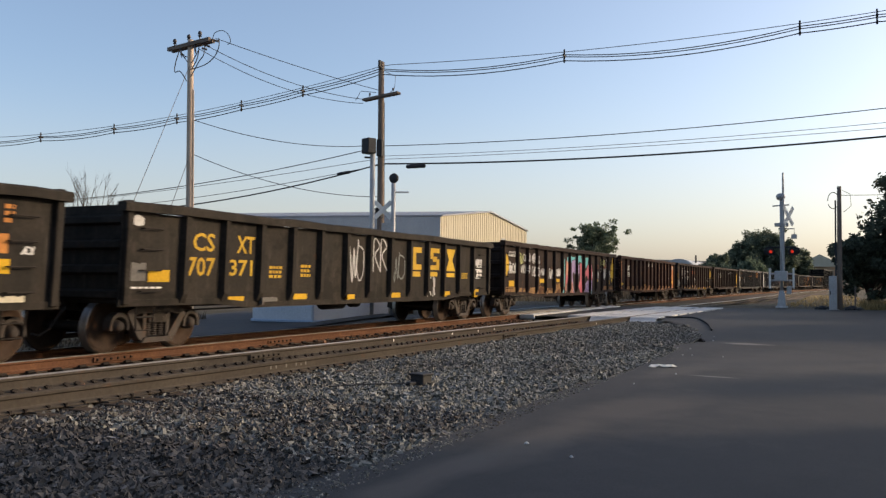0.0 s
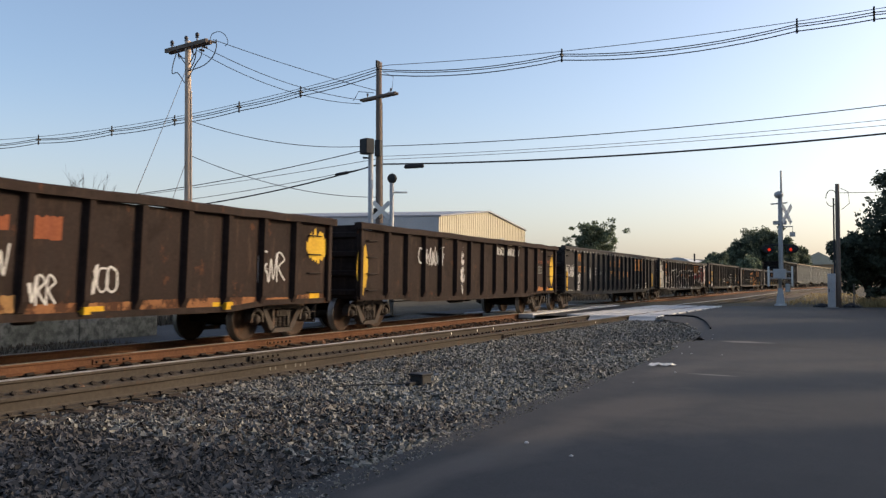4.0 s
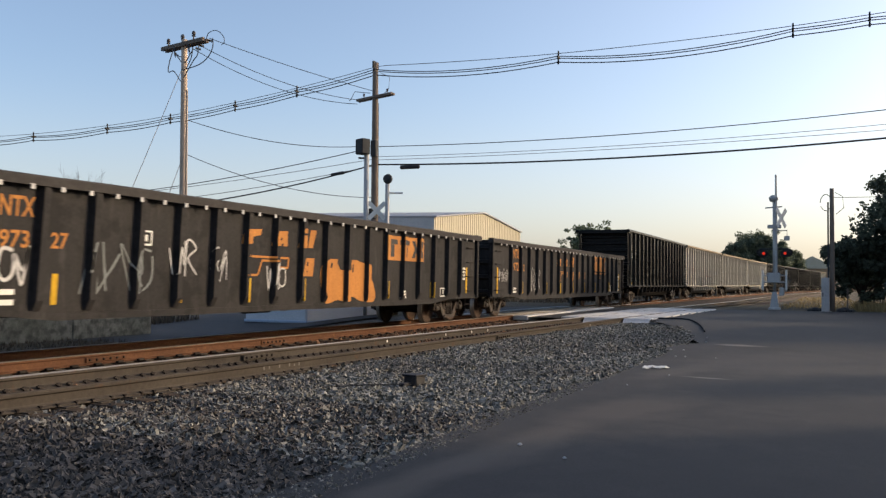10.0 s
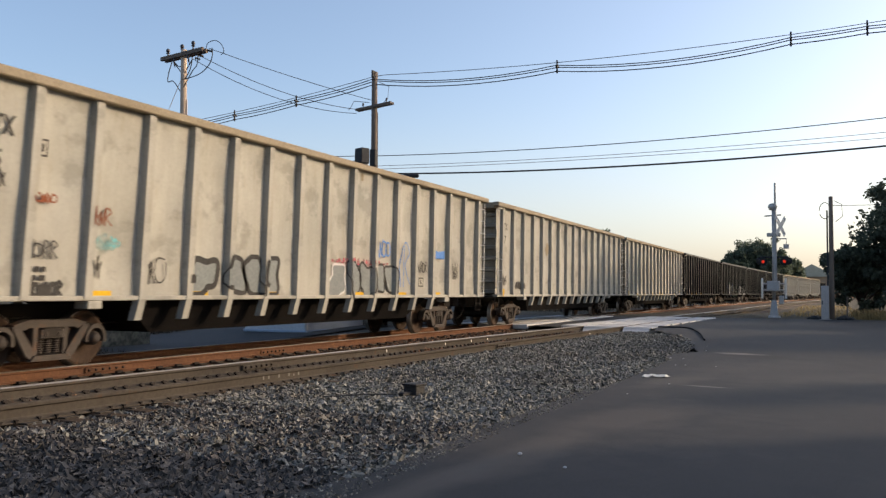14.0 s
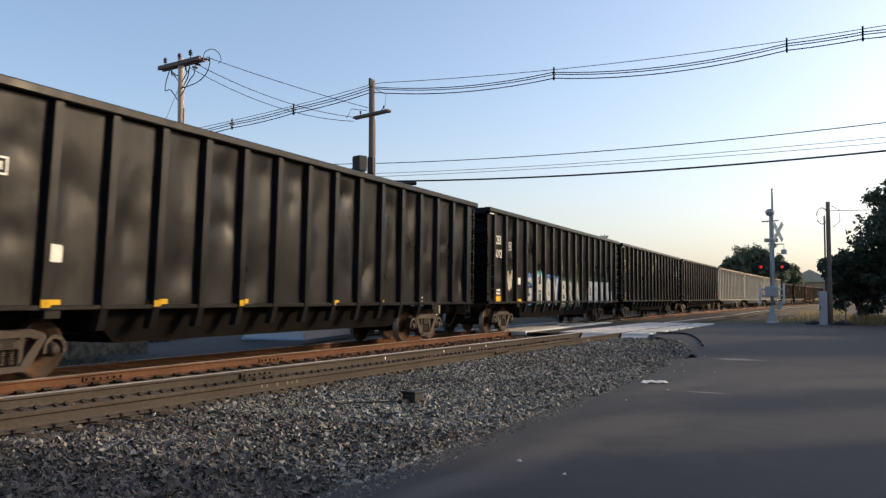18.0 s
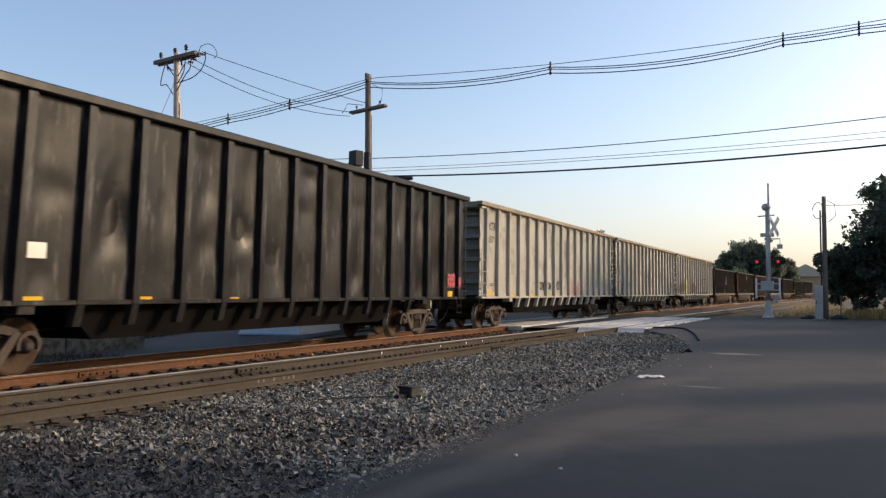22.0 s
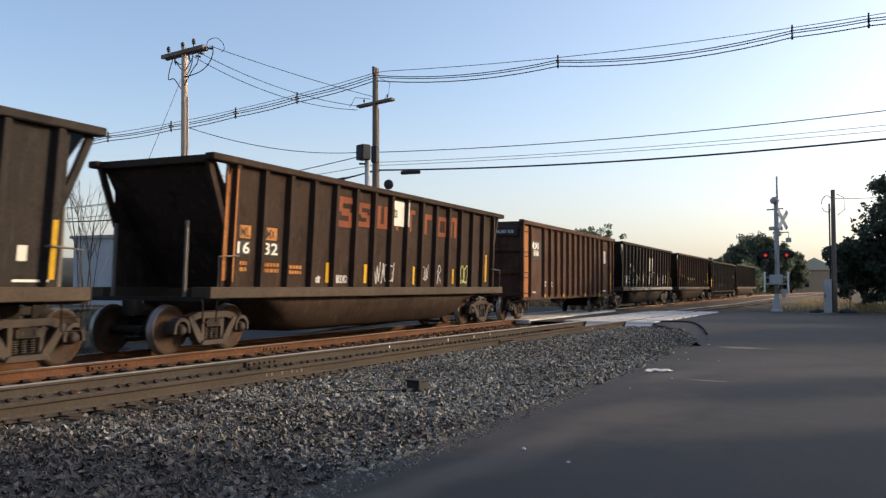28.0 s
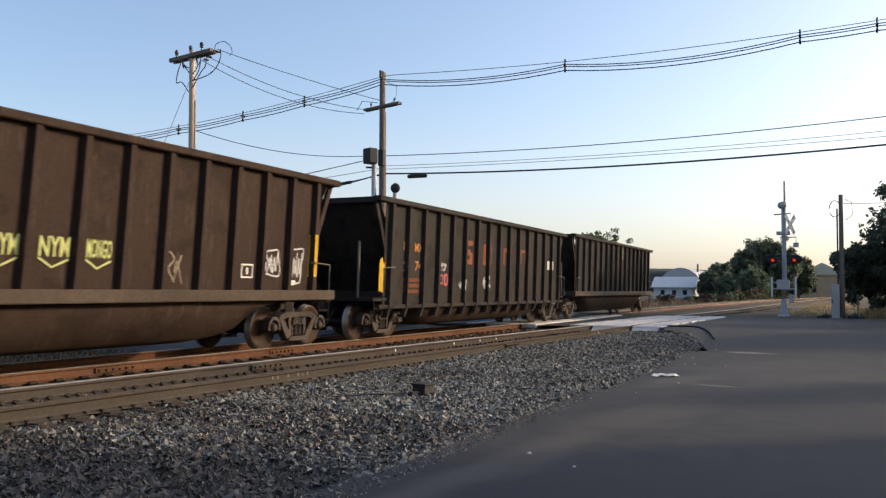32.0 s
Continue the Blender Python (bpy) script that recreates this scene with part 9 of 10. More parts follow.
SPACERS = [-16.0, -10.5, -6.0, -1.22, 1.15, 9.56, BY, 21.68, 25.08, 28.93, 33.0, 38.2, 45.0, 52.0, 60.0]
for side in (-1, 1):
    stops = [y for y in SPACERS if (y - BY) * side >= 0]
    ys = [lerp(stops[0], stops[-1], k / 60) for k in range(61)]
    thing("messenger_wire", "thin steel wire that carries the cable bundle", "overhead line", geo=Geo().tube([(sling(y)[0], y, sling(y)[1]) for y in ys], 0.014, 5), material=M["wire_grey"], group="overhead lines")
    # three insulated cables, slack between the spacers that hang from the messenger
    for dx, drop, r in ((-0.10, 0.13, 0.019), (0.10, 0.16, 0.019), (0.0, 0.34, 0.021)):
        pts = []
        for a, b in zip(stops, stops[1:]):
            slack = 0.0042 * (b - a) ** 2
            for k in range(10):
                u = k / 10
                y = lerp(a, b, u)
                za, zb = sling(a)[1], sling(b)[1]
                pts.append((sling(y)[0] + dx, y, lerp(za, zb, u) - drop - 4 * slack * u * (1 - u)))
        pts.append((sling(stops[-1])[0] + dx, stops[-1], sling(stops[-1])[1] - drop))
        thing("power_cable", "insulated cable of a spaced overhead bundle", "overhead line", geo=Geo().tube(pts, r, 5), material=M["wire"], group="overhead lines")
for y in SPACERS[1:-1]:
    if y == BY:
        continue
    x, z = sling(y)
    sp = thing("cable_spacer", "dark plastic spacer clipped on the cable bundle", "cable spacer", pose(x, y, z), group="cable spacers")
    part("hanger", Geo().box(-0.025, 0.025, -0.03, 0.03, -0.42, 0.10, 0.008), M["signal_black"], sp)
    part("yoke", Geo().box(-0.15, 0.15, -0.035, 0.035, -0.19, -0.11, 0.012), M["signal_black"], sp)
    part("clip", Geo().box(-0.045, 0.045, -0.04, 0.04, -0.38, -0.30, 0.01), M["signal_black"], sp)
for zb, ze, sag, r in ((7.32, 8.60, 0.66, 0.017), (6.89, 7.81, 0.50, 0.010), (6.75, 7.35, 0.36, 0.010)):
    wire("telephone_wire", "thin dark overhead wire", (BX, BY - 0.15, zb), (LINE_END[0], LINE_END[1], ze), sag, r, None if zb > 7 else M["wire_grey"])
wire("telephone_cable", "thick black overhead cable", (BX, BY - 0.15, 6.55), (LINE_END[0], LINE_END[1], 7.57), 0.68, 0.034)
thing("cable_splice", "long black splice case hanging on the cable", "cable splice", pose(32.1, 15.95, 6.34, 0, 0, -88), Geo().lathe([(-0.45, 0.03), (-0.40, 0.085), (0.40, 0.085), (0.45, 0.03)], (0, 0, 0), 'x', 10), M["signal_black"], smooth=True)
for zb, ze, sag, r in ((6.54, 9.0, 2.75, 0.032), (6.50, 6.2, 1.35, 0.014), (7.30, 6.98, 1.57, 0.020), (6.79, 5.5, 0.70, 0.012)):
    wire("telephone_cable", "black overhead cable sagging away from the pole", (BX, BY + 0.15, zb), FAR_END + (ze,), sag, r)
thing("cable_splice", "black splice case hanging on the cable", "cable splice", pose(32.4, 19.6, 6.25, 0, 6, 88), Geo().lathe([(-0.35, 0.03), (-0.3, 0.07), (0.3, 0.07), (0.35, 0.03)], (0, 0, 0), 'x', 10), M["signal_black"], smooth=True)
for off, za, ob_, zb, sag in ((-1.65, 10.62, 0.15, 9.72, 0.08), (-0.95, 10.50, 1.12, 9.46, 0.34), (-0.55, 10.42, 1.2, 9.30, 0.46)):
    wire("pole_wire", "thin wire between the two poles", (AX - sr * off, AY + cr * off, za), (BX - 0.1 + 0.34 * ob_, BY + 0.94 * ob_, zb), sag, 0.014, M["wire"])
wire("pole_wire", "thin wire between the two poles", (AX + 0.05, AY - 0.1, 7.75), (BX, BY + 0.1, 7.38), 0.42, 0.015)
wire("pole_wire", "thin wire between the two poles", (AX + 0.05, AY - 0.1, 6.42), (BX, BY + 0.1, 5.15), 0.42, 0.014)
wire("guy_wire", "thin guy wire slanting from the pole", (AX, AY, 9.9), (20.5, 22.1, 0.2), 0.1, 0.012, M["wire_grey"])
wire("guy_wire", "thin guy wire slanting from the pole", (AX, AY, 6.2), (22.8, 22.4, 0.2), 0.05, 0.012, M["wire_grey"])
pole_d = wooden_pole("utility_pole", "wooden utility pole carrying the line over the road", LINE_END[0], LINE_END[1], 0.1, 12.5, 0.17, 0.12, M["pole_dark"])
pole_e = wooden_pole("utility_pole", "distant wooden utility pole", FAR_END[0], FAR_END[1], 0.0, 11.6, 0.17, 0.12, M["pole_dark"])

# ---- crossing signal beyond the road ----


def crossbuck(parent, p, turn, s=1.0):
    for a in (45, -45):
        part("crossbuck_blade", Geo().box(-0.61 * s, 0.61 * s, -0.012, 0.012, -0.115 * s, 0.115 * s), M["paint_white"], parent, "white crossbuck blade", pose(*p, 0, 0, turn) @ pose(0, 0.012 if a > 0 else -0.012, 0, 0, a, 0))


def flasher(parent, p, turn, lit, s=1.0):
    h = part("flasher", Geo().lathe([(0.0, 0.30 * s), (0.02, 0.30 * s), (0.02, 0.15 * s), (0.16, 0.13 * s), (0.18, 0.03)], (0, 0, 0), 'y', 20), M["signal_black"], parent, "round black flasher target", pose(*p, 0, 0, turn))
    part("hood", Geo().lathe([(0.0, 0.13 * s), (-0.28, 0.13 * s), (-0.28, 0.12 * s), (-0.005, 0.12 * s)], (0, 0, 0), 'y', 14), M["signal_black"], h)
    part("lens", Geo().lathe([(-0.012, 0.115 * s), (-0.03, 0.08 * s), (-0.035, 0.02)], (0, 0, 0), 'y', 14), M["lens_lit" if lit else "lens_off"], h, "red signal lens")


SX, SY = 50.4, 2.82
sig = thing("crossing_signal", "silver crossing signal mast with flashing red lamps", "crossing signal", pose(SX, SY, 0.26))
part("foundation", Geo().box(-0.3, 0.3, -0.3, 0.3, -0.05, 0.12, 0.03), M["concrete"], sig)
part("mast_base", Geo().loft([[(-0.22, -0.22, 0.12), (0.22, -0.22, 0.12), (0.22, 0.22, 0.12), (-0.22, 0.22, 0.12)], [(-0.12, -0.12, 0.95), (0.12, -0.12, 0.95), (0.12, 0.12, 0.95), (-0.12, 0.12, 0.95)]]), M["galv"], sig)
part("mast", Geo().tube([(0, 0, 0.9), (0, 0, 5.9)], 0.082, 14), M["galv"], sig, smooth=True)
part("gate_arm", Geo().tube([(-0.1, -0.10, 1.7), (-0.1, -0.10, 7.35)], [0.08, 0.05], 8), M["galv"], sig, "raised pipe beside the mast")
part("bell", Geo().lathe([(-0.20, 0.05), (-0.16, 0.18), (-0.03, 0.24), (0.06, 0.24), (0.16, 0.16), (0.2, 0.03)], (0.0, 0.03, 6.05), 'z', 18), M["galv"], sig, smooth=True)
part("side_arm", Geo().tube([(0.0, 0.45, 5.55), (0, -0.4, 5.6)], 0.04, 6), M["galv"], sig)
crossbuck(sig, (0.1, -0.36, 5.0), -26, 1.1)
part("sign_box", Geo().box(-0.15, 0.1, -0.36, 0.34, 4.42, 4.62, 0.02), M["galv"], sig)
part("bracket", Geo().tube([(0, 0, 4.3), (0.0, -0.65, 4.3), (0, -0.65, 3.9)], 0.035, 6), M["galv"], sig)
part("small_sign", Geo().box(-0.05, 0.05, -0.78, -0.5, 3.75, 4.0, 0.01), M["galv"], sig)
part("lamp_bar", Geo().tube([(0, 0.72, 3.3), (0, -0.72, 3.3)], 0.045, 6), M["galv_dark"], sig)
for yy in (0.75, -0.75):
    flasher(sig, (-0.15, yy * 0.72, 3.05), -84, True, 0.72)
    flasher(sig, (0.15, yy * 0.95, 3.1), 108, False, 0.72)
part("gate_mechanism", Geo().box(-0.3, 0.3, -0.3, 0.35, 1.45, 2.0, 0.03), M["galv"], sig)
for yy in (0.6, -0.6):
    part("counterweight_arm", Geo().box(-0.06, 0.06, yy - 0.05, yy + 0.05, 1.05, 2.15, 0.015), M["paint_white"], sig, "white counterweight arm")
for zz in (1.5, 1.85):
    part("counterweight_bar", Geo().tube([(0, 0.6, zz), (0, -0.6, zz)], 0.05, 6), M["galv"], sig)
part("junction_box", Geo().box(-0.15, 0.2, -0.5, -0.25, 0.75, 1.2, 0.02), M["galv"], sig)

# far signal behind the train
far = thing("crossing_signal", "silver crossing signal with a bell and a white crossbuck", "crossing signal", pose(29.95, 15.85, 0.1))
part("mast", Geo().tube([(0, 0, 0), (0, 0, 5.3)], 0.085, 12), M["galv"], far, smooth=True)
part("bell", Geo().lathe([(-0.07, 0.03), (-0.06, 0.17), (0.02, 0.20), (0.09, 0.18), (0.12, 0.05)], (0, 0, 5.5), 'x', 18), M["galv_dark"], far, smooth=True)
part("side_arm", Geo().tube([(0, 0, 4.95), (0.25, -0.55, 4.95)], 0.04, 6), M["paint_white"], far)
crossbuck(far, (-0.15, 0.38, 4.25), -55, 0.75)
part("lamp_bar", Geo().tube([(-0.2, 0.55, 3.3), (0.2, -0.5, 3.3)], 0.04, 6), M["galv"], far)
part("lamp_back", Geo().box(-0.15, 0.15, 0.5, 0.75, 3.95, 4.35, 0.02), M["galv_dark"], far)
part("sign_plate", Geo().box(-0.03, 0.03, -0.05, 0.5, 3.45, 3.75), M["galv"], far)
mast2 = thing("camera_mast", "white steel mast with a dark square cabinet on top", "mast", pose(29.6, 16.6, 0.1))
part("mast", Geo().tube([(0, 0, 0), (0, 0, 6.5)], 0.10, 12), M["galv"], mast2, smooth=True)
part("cabinet", Geo().box(-0.20, 0.20, -0.24, 0.24, 6.45, 7.05, 0.03), M["galv_dark"], mast2, "dark square cabinet", pose(-0.1, 0.12, 0, 0, 0, -25))
part("bracket", Geo().tube([(0, 0, 6.3), (-0.2, 0.25, 6.3)], 0.04, 6), M["galv_dark"], mast2)

# ---- small pole and cabinet beyond the road ----
pole_c = wooden_pole("utility_pole", "short wooden service pole with coiled wire", 48.3, -0.05, 0.24, 6.55, 0.13, 0.10, M["pole_dark"], (-0.004, 0.0))
part("wire_coil", Geo().tube([(0.0 + 0.0, 0.28 + 0.26 * math.cos(a), 5.6 + 0.42 * math.sin(a)) for a in (i * math.pi / 7 for i in range(14))], 0.02, 5), M["wire"], pole_c)
part("wire_loop", Geo().tube([(0, -0.15, 6.1), (0, -0.5, 5.9), (0, -0.55, 5.3), (0, -0.2, 5.0)], 0.016, 5), M["wire"], pole_c)
part("conduit", Geo().tube([(-0.1, 0.18, 0), (-0.1, 0.18, 5.6)], 0.045, 6), M["galv_dark"], pole_c)
wire("service_wire", "thin service wire to the trees", (48.3, -0.1, 6.1), (52, -9, 6.9), 0.2, 0.016)
cab = thing("equipment_cabinet", "silver steel equipment cabinet beside the pole", "cabinet", pose(48.15, 0.27, 0.24))
part("body", Geo().box(-0.25, 0.25, -0.19, 0.19, 0.05, 1.75, 0.02), M["galv"], cab)
part("door", Geo().box(-0.27, -0.252, -0.16, 0.16, 0.12, 1.68), M["galv"], cab)
part("plinth", Geo().box(-0.3, 0.3, -0.3, 0.3, -0.03, 0.06), M["concrete"], cab)
part("handle", Geo().box(-0.30, -0.27, 0.1, 0.14, 0.8, 1.0), M["signal_black"], cab)
post = thing("marker_post", "thin grey marker post", "post", pose(48.4, -0.75, 0.24), Geo().tube([(0, 0, 0), (0, 0, 1.1)], 0.035, 8).box(-0.05, 0.05, -0.05, 0.05, 1.08, 1.2, 0.01), M["galv_rail"])
for i, (xx, yy, s) in enumerate(((48.0, 0.75, 0.22), (48.2, 0.55, 0.17), (48.05, -0.45, 0.2), (48.3, -0.6, 0.24), (48.15, 1.0, 0.15), (48.0, -0.9, 0.14))):
    thing("tar_lump", "black lump of old asphalt at the pole's foot", "asphalt lump", pose(xx, yy, land(xx, yy), 0, 0, i * 40), Geo().lathe([(0, s), (0.4 * s, 1.1 * s), (0.8 * s, 0.7 * s), (s, 0.2 * s)], (0, 0, 0), 'z', 8), M["signal_black"], group="tar lumps")

# ---- trees, weeds and distant buildings ----


def leaf_mesh(name, centres, radii, per, size, mat, seed, flat=1.0):
    """Many small leaves round clump centres, in one mesh."""
    rng = np.random.default_rng(seed)
    c = np.repeat(np.array(centres, float), per, axis=0)
    r = np.repeat(np.array(radii, float), per)
    n = len(c)
    d = rng.normal(size=(n, 3))
    d /= np.linalg.norm(d, axis=1)[:, None]
    d *= (rng.random(n) ** 0.5)[:, None]
    d[:, 2] *= flat
    p = c + d * r[:, None]
    s = size * (0.6 + 0.8 * rng.random(n))
    u = rng.normal(size=(n, 3))
    u /= np.linalg.norm(u, axis=1)[:, None]
    w = rng.normal(size=(n, 3))
    w -= (w * u).sum(1)[:, None] * u
    w /= np.linalg.norm(w, axis=1)[:, None]
    a, b = u * s[:, None], w * (s * 0.55)[:, None]
    v = np.stack([p - a, p + b, p + a, p - b], 1).reshape(-1, 3)
    me = bpy.data.meshes.new(name)
    me.vertices.add(len(v))
    me.vertices.foreach_set("co", v.ravel())
    me.loops.add(4 * n)
    me.loops.foreach_set("vertex_index", np.arange(4 * n))
    me.polygons.add(n)
    me.polygons.foreach_set("loop_start", np.arange(0, 4 * n, 4))
    me.update(calc_edges=True)
    me.materials.append(mat)
    return me


def tree(name, label, x, y, z, height, spread, leafmat, seed, clumps=60, per=60, leaf=0.22, low=0.25, squash=0.8, trunk=0.22, puff=(0.10, 0.24), full=False):
    r = random.Random(seed)
    ob = thing(name, label, "tree", pose(x, y, z))
    g = Geo()
    fork = height * low
    g.tube([(0, 0, -0.2), (0.05, 0, fork * 0.5), (0, 0.05, fork), (0.1, 0.0, height * 0.7)], [trunk * 1.25, trunk, trunk * 0.85, trunk * 0.25], 10)
    ends = []
    for i in range(max(7, clumps // 6)):
        a = r.uniform(0, 6.283)
        e = r.uniform(0.15, 1.25)
        ln = spread * r.uniform(0.55, 1.0)
        s = Vector((0, 0, lerp(fork * 0.7, height * 0.6, r.random())))
        top = height - s.z
        tip = s + Vector((math.cos(a) * math.cos(e) * ln, math.sin(a) * math.cos(e) * ln, math.sin(e) * top * 0.92))
        mid = s.lerp(tip, 0.5) + Vector((r.uniform(-0.3, 0.3), r.uniform(-0.3, 0.3), r.uniform(0, 0.4)))
        g.tube([s, mid, tip], [trunk * 0.4, trunk * 0.25, trunk * 0.07], 6)
        ends += [tip, s.lerp(tip, 0.72), mid]
    part("trunk", g, M["bark"], ob, smooth=True)
    cs, rs = [], []
    for i in range(clumps):
        b = r.choice(ends)
        j = spread * (0.08 if full else 0.17)
        p = b + Vector((r.gauss(0, j), r.gauss(0, j), r.gauss(0, j * squash)))
        if full and i % 3:
            # fills a rounded crown
            d = Vector((r.gauss(0, 1), r.gauss(0, 1), r.gauss(0, 1))).normalized() * r.random() ** 0.4
            p = Vector((d.x * spread * 0.92, d.y * spread * 0.92, height * (0.50 + 0.42 * d.z)))
        cs.append((p.x, p.y, max(p.z, fork * 0.6)))
        rs.append(spread * r.uniform(*puff))
    part("crown", leaf_mesh("crown", cs, rs, per, leaf, leafmat, seed, squash), None, ob)
    return ob


tree("tree", "slender green tree with an open crown behind the train", 113, 29.2, -0.2, 9.7, 4.3, M["leaf_feather"], 17, 190, 60, 0.16, 0.42, 0.6, 0.16, (0.07, 0.19))
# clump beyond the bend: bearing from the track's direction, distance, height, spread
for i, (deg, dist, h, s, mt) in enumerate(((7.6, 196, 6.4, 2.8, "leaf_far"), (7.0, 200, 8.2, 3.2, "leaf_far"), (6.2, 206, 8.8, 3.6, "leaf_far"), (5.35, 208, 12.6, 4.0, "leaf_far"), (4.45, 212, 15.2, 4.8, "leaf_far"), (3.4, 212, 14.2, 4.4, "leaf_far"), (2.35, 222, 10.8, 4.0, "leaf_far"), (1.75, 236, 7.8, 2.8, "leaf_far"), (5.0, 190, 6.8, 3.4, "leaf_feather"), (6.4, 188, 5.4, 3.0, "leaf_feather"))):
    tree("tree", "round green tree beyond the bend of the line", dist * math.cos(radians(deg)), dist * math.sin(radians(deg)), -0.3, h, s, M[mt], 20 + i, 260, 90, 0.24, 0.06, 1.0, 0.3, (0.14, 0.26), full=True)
# dark tree over the road's far side
tree("tree", "large dark broad-leaved tree beside the road", 55.2, -5.7, 0.15, 8.0, 5.0, M["leaf_dark"], 41, 700, 75, 0.14, 0.09, 0.9, 0.3, (0.08, 0.19))
tree("tree", "dark low tree leaning towards the pole", 54.2, -1.6, 0.15, 4.2, 2.3, M["leaf_dark"], 45, 300, 75, 0.12, 0.14, 0.9, 0.14, (0.09, 0.20))
tree("tree", "dark broad-leaved tree beside the road", 63, -9.0, 0.1, 9.5, 5.5, M["leaf_dark"], 42, 120, 90, 0.2, 0.1, 0.85, 0.3)
# three more trees, unseen, added to shade the earth beyond the crossing
for i, (x, y) in enumerate(((72, -12), (84, -13), (96, -13))):
    tree("tree", "unseen dark tree added to shade the ground beyond the crossing", x, y, 0.1, 10.5, 4.8, M["leaf_dark"], 50 + i, 120, 60, 0.28, 0.1, 0.85, 0.3)
# unseen shade trees, added on the near side to cast shade on the ground
for i, (x, y, h, s) in enumerate(((47.7, -16.6, 8.4, 3.9), (56.7, -16.0, 8.4, 3.9), (39.7, -16.7, 8.4, 3.6), (28.2, -17.5, 8.2, 1.2), (19.5, -16.5, 13.0, 3.2), (15.6, -17.5, 13.0, 3.2))):
    tree("tree", "unseen leafy tree added to shade road and ballast", x, y, -0.05, h, s, M["leaf"], 60 + i, 240, 50, 0.34, 0.12, 0.9, 0.28)
# shrubs along the line
shr = random.Random(5)
for i in range(26):
    t = i / 25
    x = lerp(120, 215, t) + shr.uniform(-4, 4)
    y = 17 - (max(0, x - 50) ** 2) / 3400 + 3 + shr.uniform(0, 4)
    h = shr.uniform(0.7, 1.3) if x < 178 else shr.uniform(1.5, 3.0)
    ob = thing("shrub", "green and russet shrub beside the railway", "shrub", pose(x, y, -0.1), group="lineside shrubs")
    cs = [(shr.gauss(0, h * 0.5), shr.gauss(0, h * 0.5), h * shr.uniform(0.2, 0.9)) for _ in range(14)]
    part("leaves", leaf_mesh("leaves", cs, [h * 0.3] * 14, 35, 0.22, M[shr.choice(["brush", "leaf_far", "brush", "leaf"])], 90 + i), None, ob)
# bare bush behind the tracks
bush = thing("bare_bush", "leafless twiggy bush behind the train", "bush", pose(22.9, 24.3, -0.05))
g = Geo()


def sprig(p, way, ln, r, depth):
    """A bare branch that forks into finer ones."""
    mid = p + way * ln * 0.5 + Vector((shr.uniform(-1, 1), shr.uniform(-1, 1), 0)) * ln * 0.06
    tip = p + way * ln
    g.tube([p, mid, tip], [r, r * 0.75, r * 0.5], 4)
    if depth:
        for _ in range(3 if depth > 1 else 4):
            turn = (way + Vector((shr.uniform(-0.5, 0.5), shr.uniform(-0.5, 0.5), shr.uniform(-0.1, 0.45)))).normalized()
            sprig(mid.lerp(tip, shr.uniform(0.2, 1.0)), turn, ln * shr.uniform(0.32, 0.5), r * 0.5, depth - 1)


for i in range(7):
    a, e = i * 0.9 + shr.uniform(-0.2, 0.2), shr.uniform(1.36, 1.53)
    sprig(Vector((0, 0, 0)), Vector((math.cos(a) * math.cos(e), math.sin(a) * math.cos(e), math.sin(e))), shr.uniform(3.5, 3.95), 0.024, 3)
part("brushwood", g, M["bark"], bush)


def grass(name, label, x0, x1, y0, y1, count, height, mat, seed, zf, wide=0.03):
    rng = np.random.default_rng(seed)
    x = x0 + (x1 - x0) * rng.random(count)
    y = y0 + (y1 - y0) * rng.random(count)
    z = np.array([zf(a, b) for a, b in zip(x, y)])
    h = height * (0.4 + 0.8 * rng.random(count))
    a = rng.random(count) * 6.283
    dx, dy = np.cos(a) * wide, np.sin(a) * wide
    lx, ly = rng.normal(size=count) * h * 0.25, rng.normal(size=count) * h * 0.25
    v = np.stack([np.stack([x - dx, y - dy, z], 1), np.stack([x + dx, y + dy, z], 1), np.stack([x + lx, y + ly, z + h], 1)], 1).reshape(-1, 3)
    me = bpy.data.meshes.new(name)
    me.vertices.add(len(v))
    me.vertices.foreach_set("co", v.ravel())
    me.loops.add(3 * count)
    me.loops.foreach_set("vertex_index", np.arange(3 * count))
    me.polygons.add(count)
    me.polygons.foreach_set("loop_start", np.arange(0, 3 * count, 3))
    me.update(calc_edges=True)
    me.materials.append(mat)
    return tagged(new(name, me), label, "grass", kind="stuff")


grass("weeds", "tall brown weeds beyond the yard", -2, 24, 22.8, 26.5, 8000, 0.9, M["brush"], 1, land, 0.03)
grass("dry_weeds", "dry brown weeds along the yard's edge", -2, 26, 21.6, 23.2, 4000, 0.4, M["brush"], 2, land, 0.025)
grass("dry_weeds", "low dry weeds and dead grass behind the tracks", 4, 17.2, 15.4, 21.5, 3500, 0.12, M["brush"], 7, land, 0.02)
grass("dry_grass", "dry yellow grass beside the road", 49.5, 60, -8, -1.2, 7000, 0.5, M["grass_dry"], 3, land, 0.02)
grass("dry_grass", "sparse dry grass beyond the crossing", 52, 120, -2, 3.2, 1500, 0.22, M["grass_dry"], 4, land, 0.03)
grass("weeds", "low brown brush along the railway", 60, 200, 17.5, 30, 7000, 0.6, M["brush"], 6, lambda x, y: land(x, y) - 0.05, 0.05)

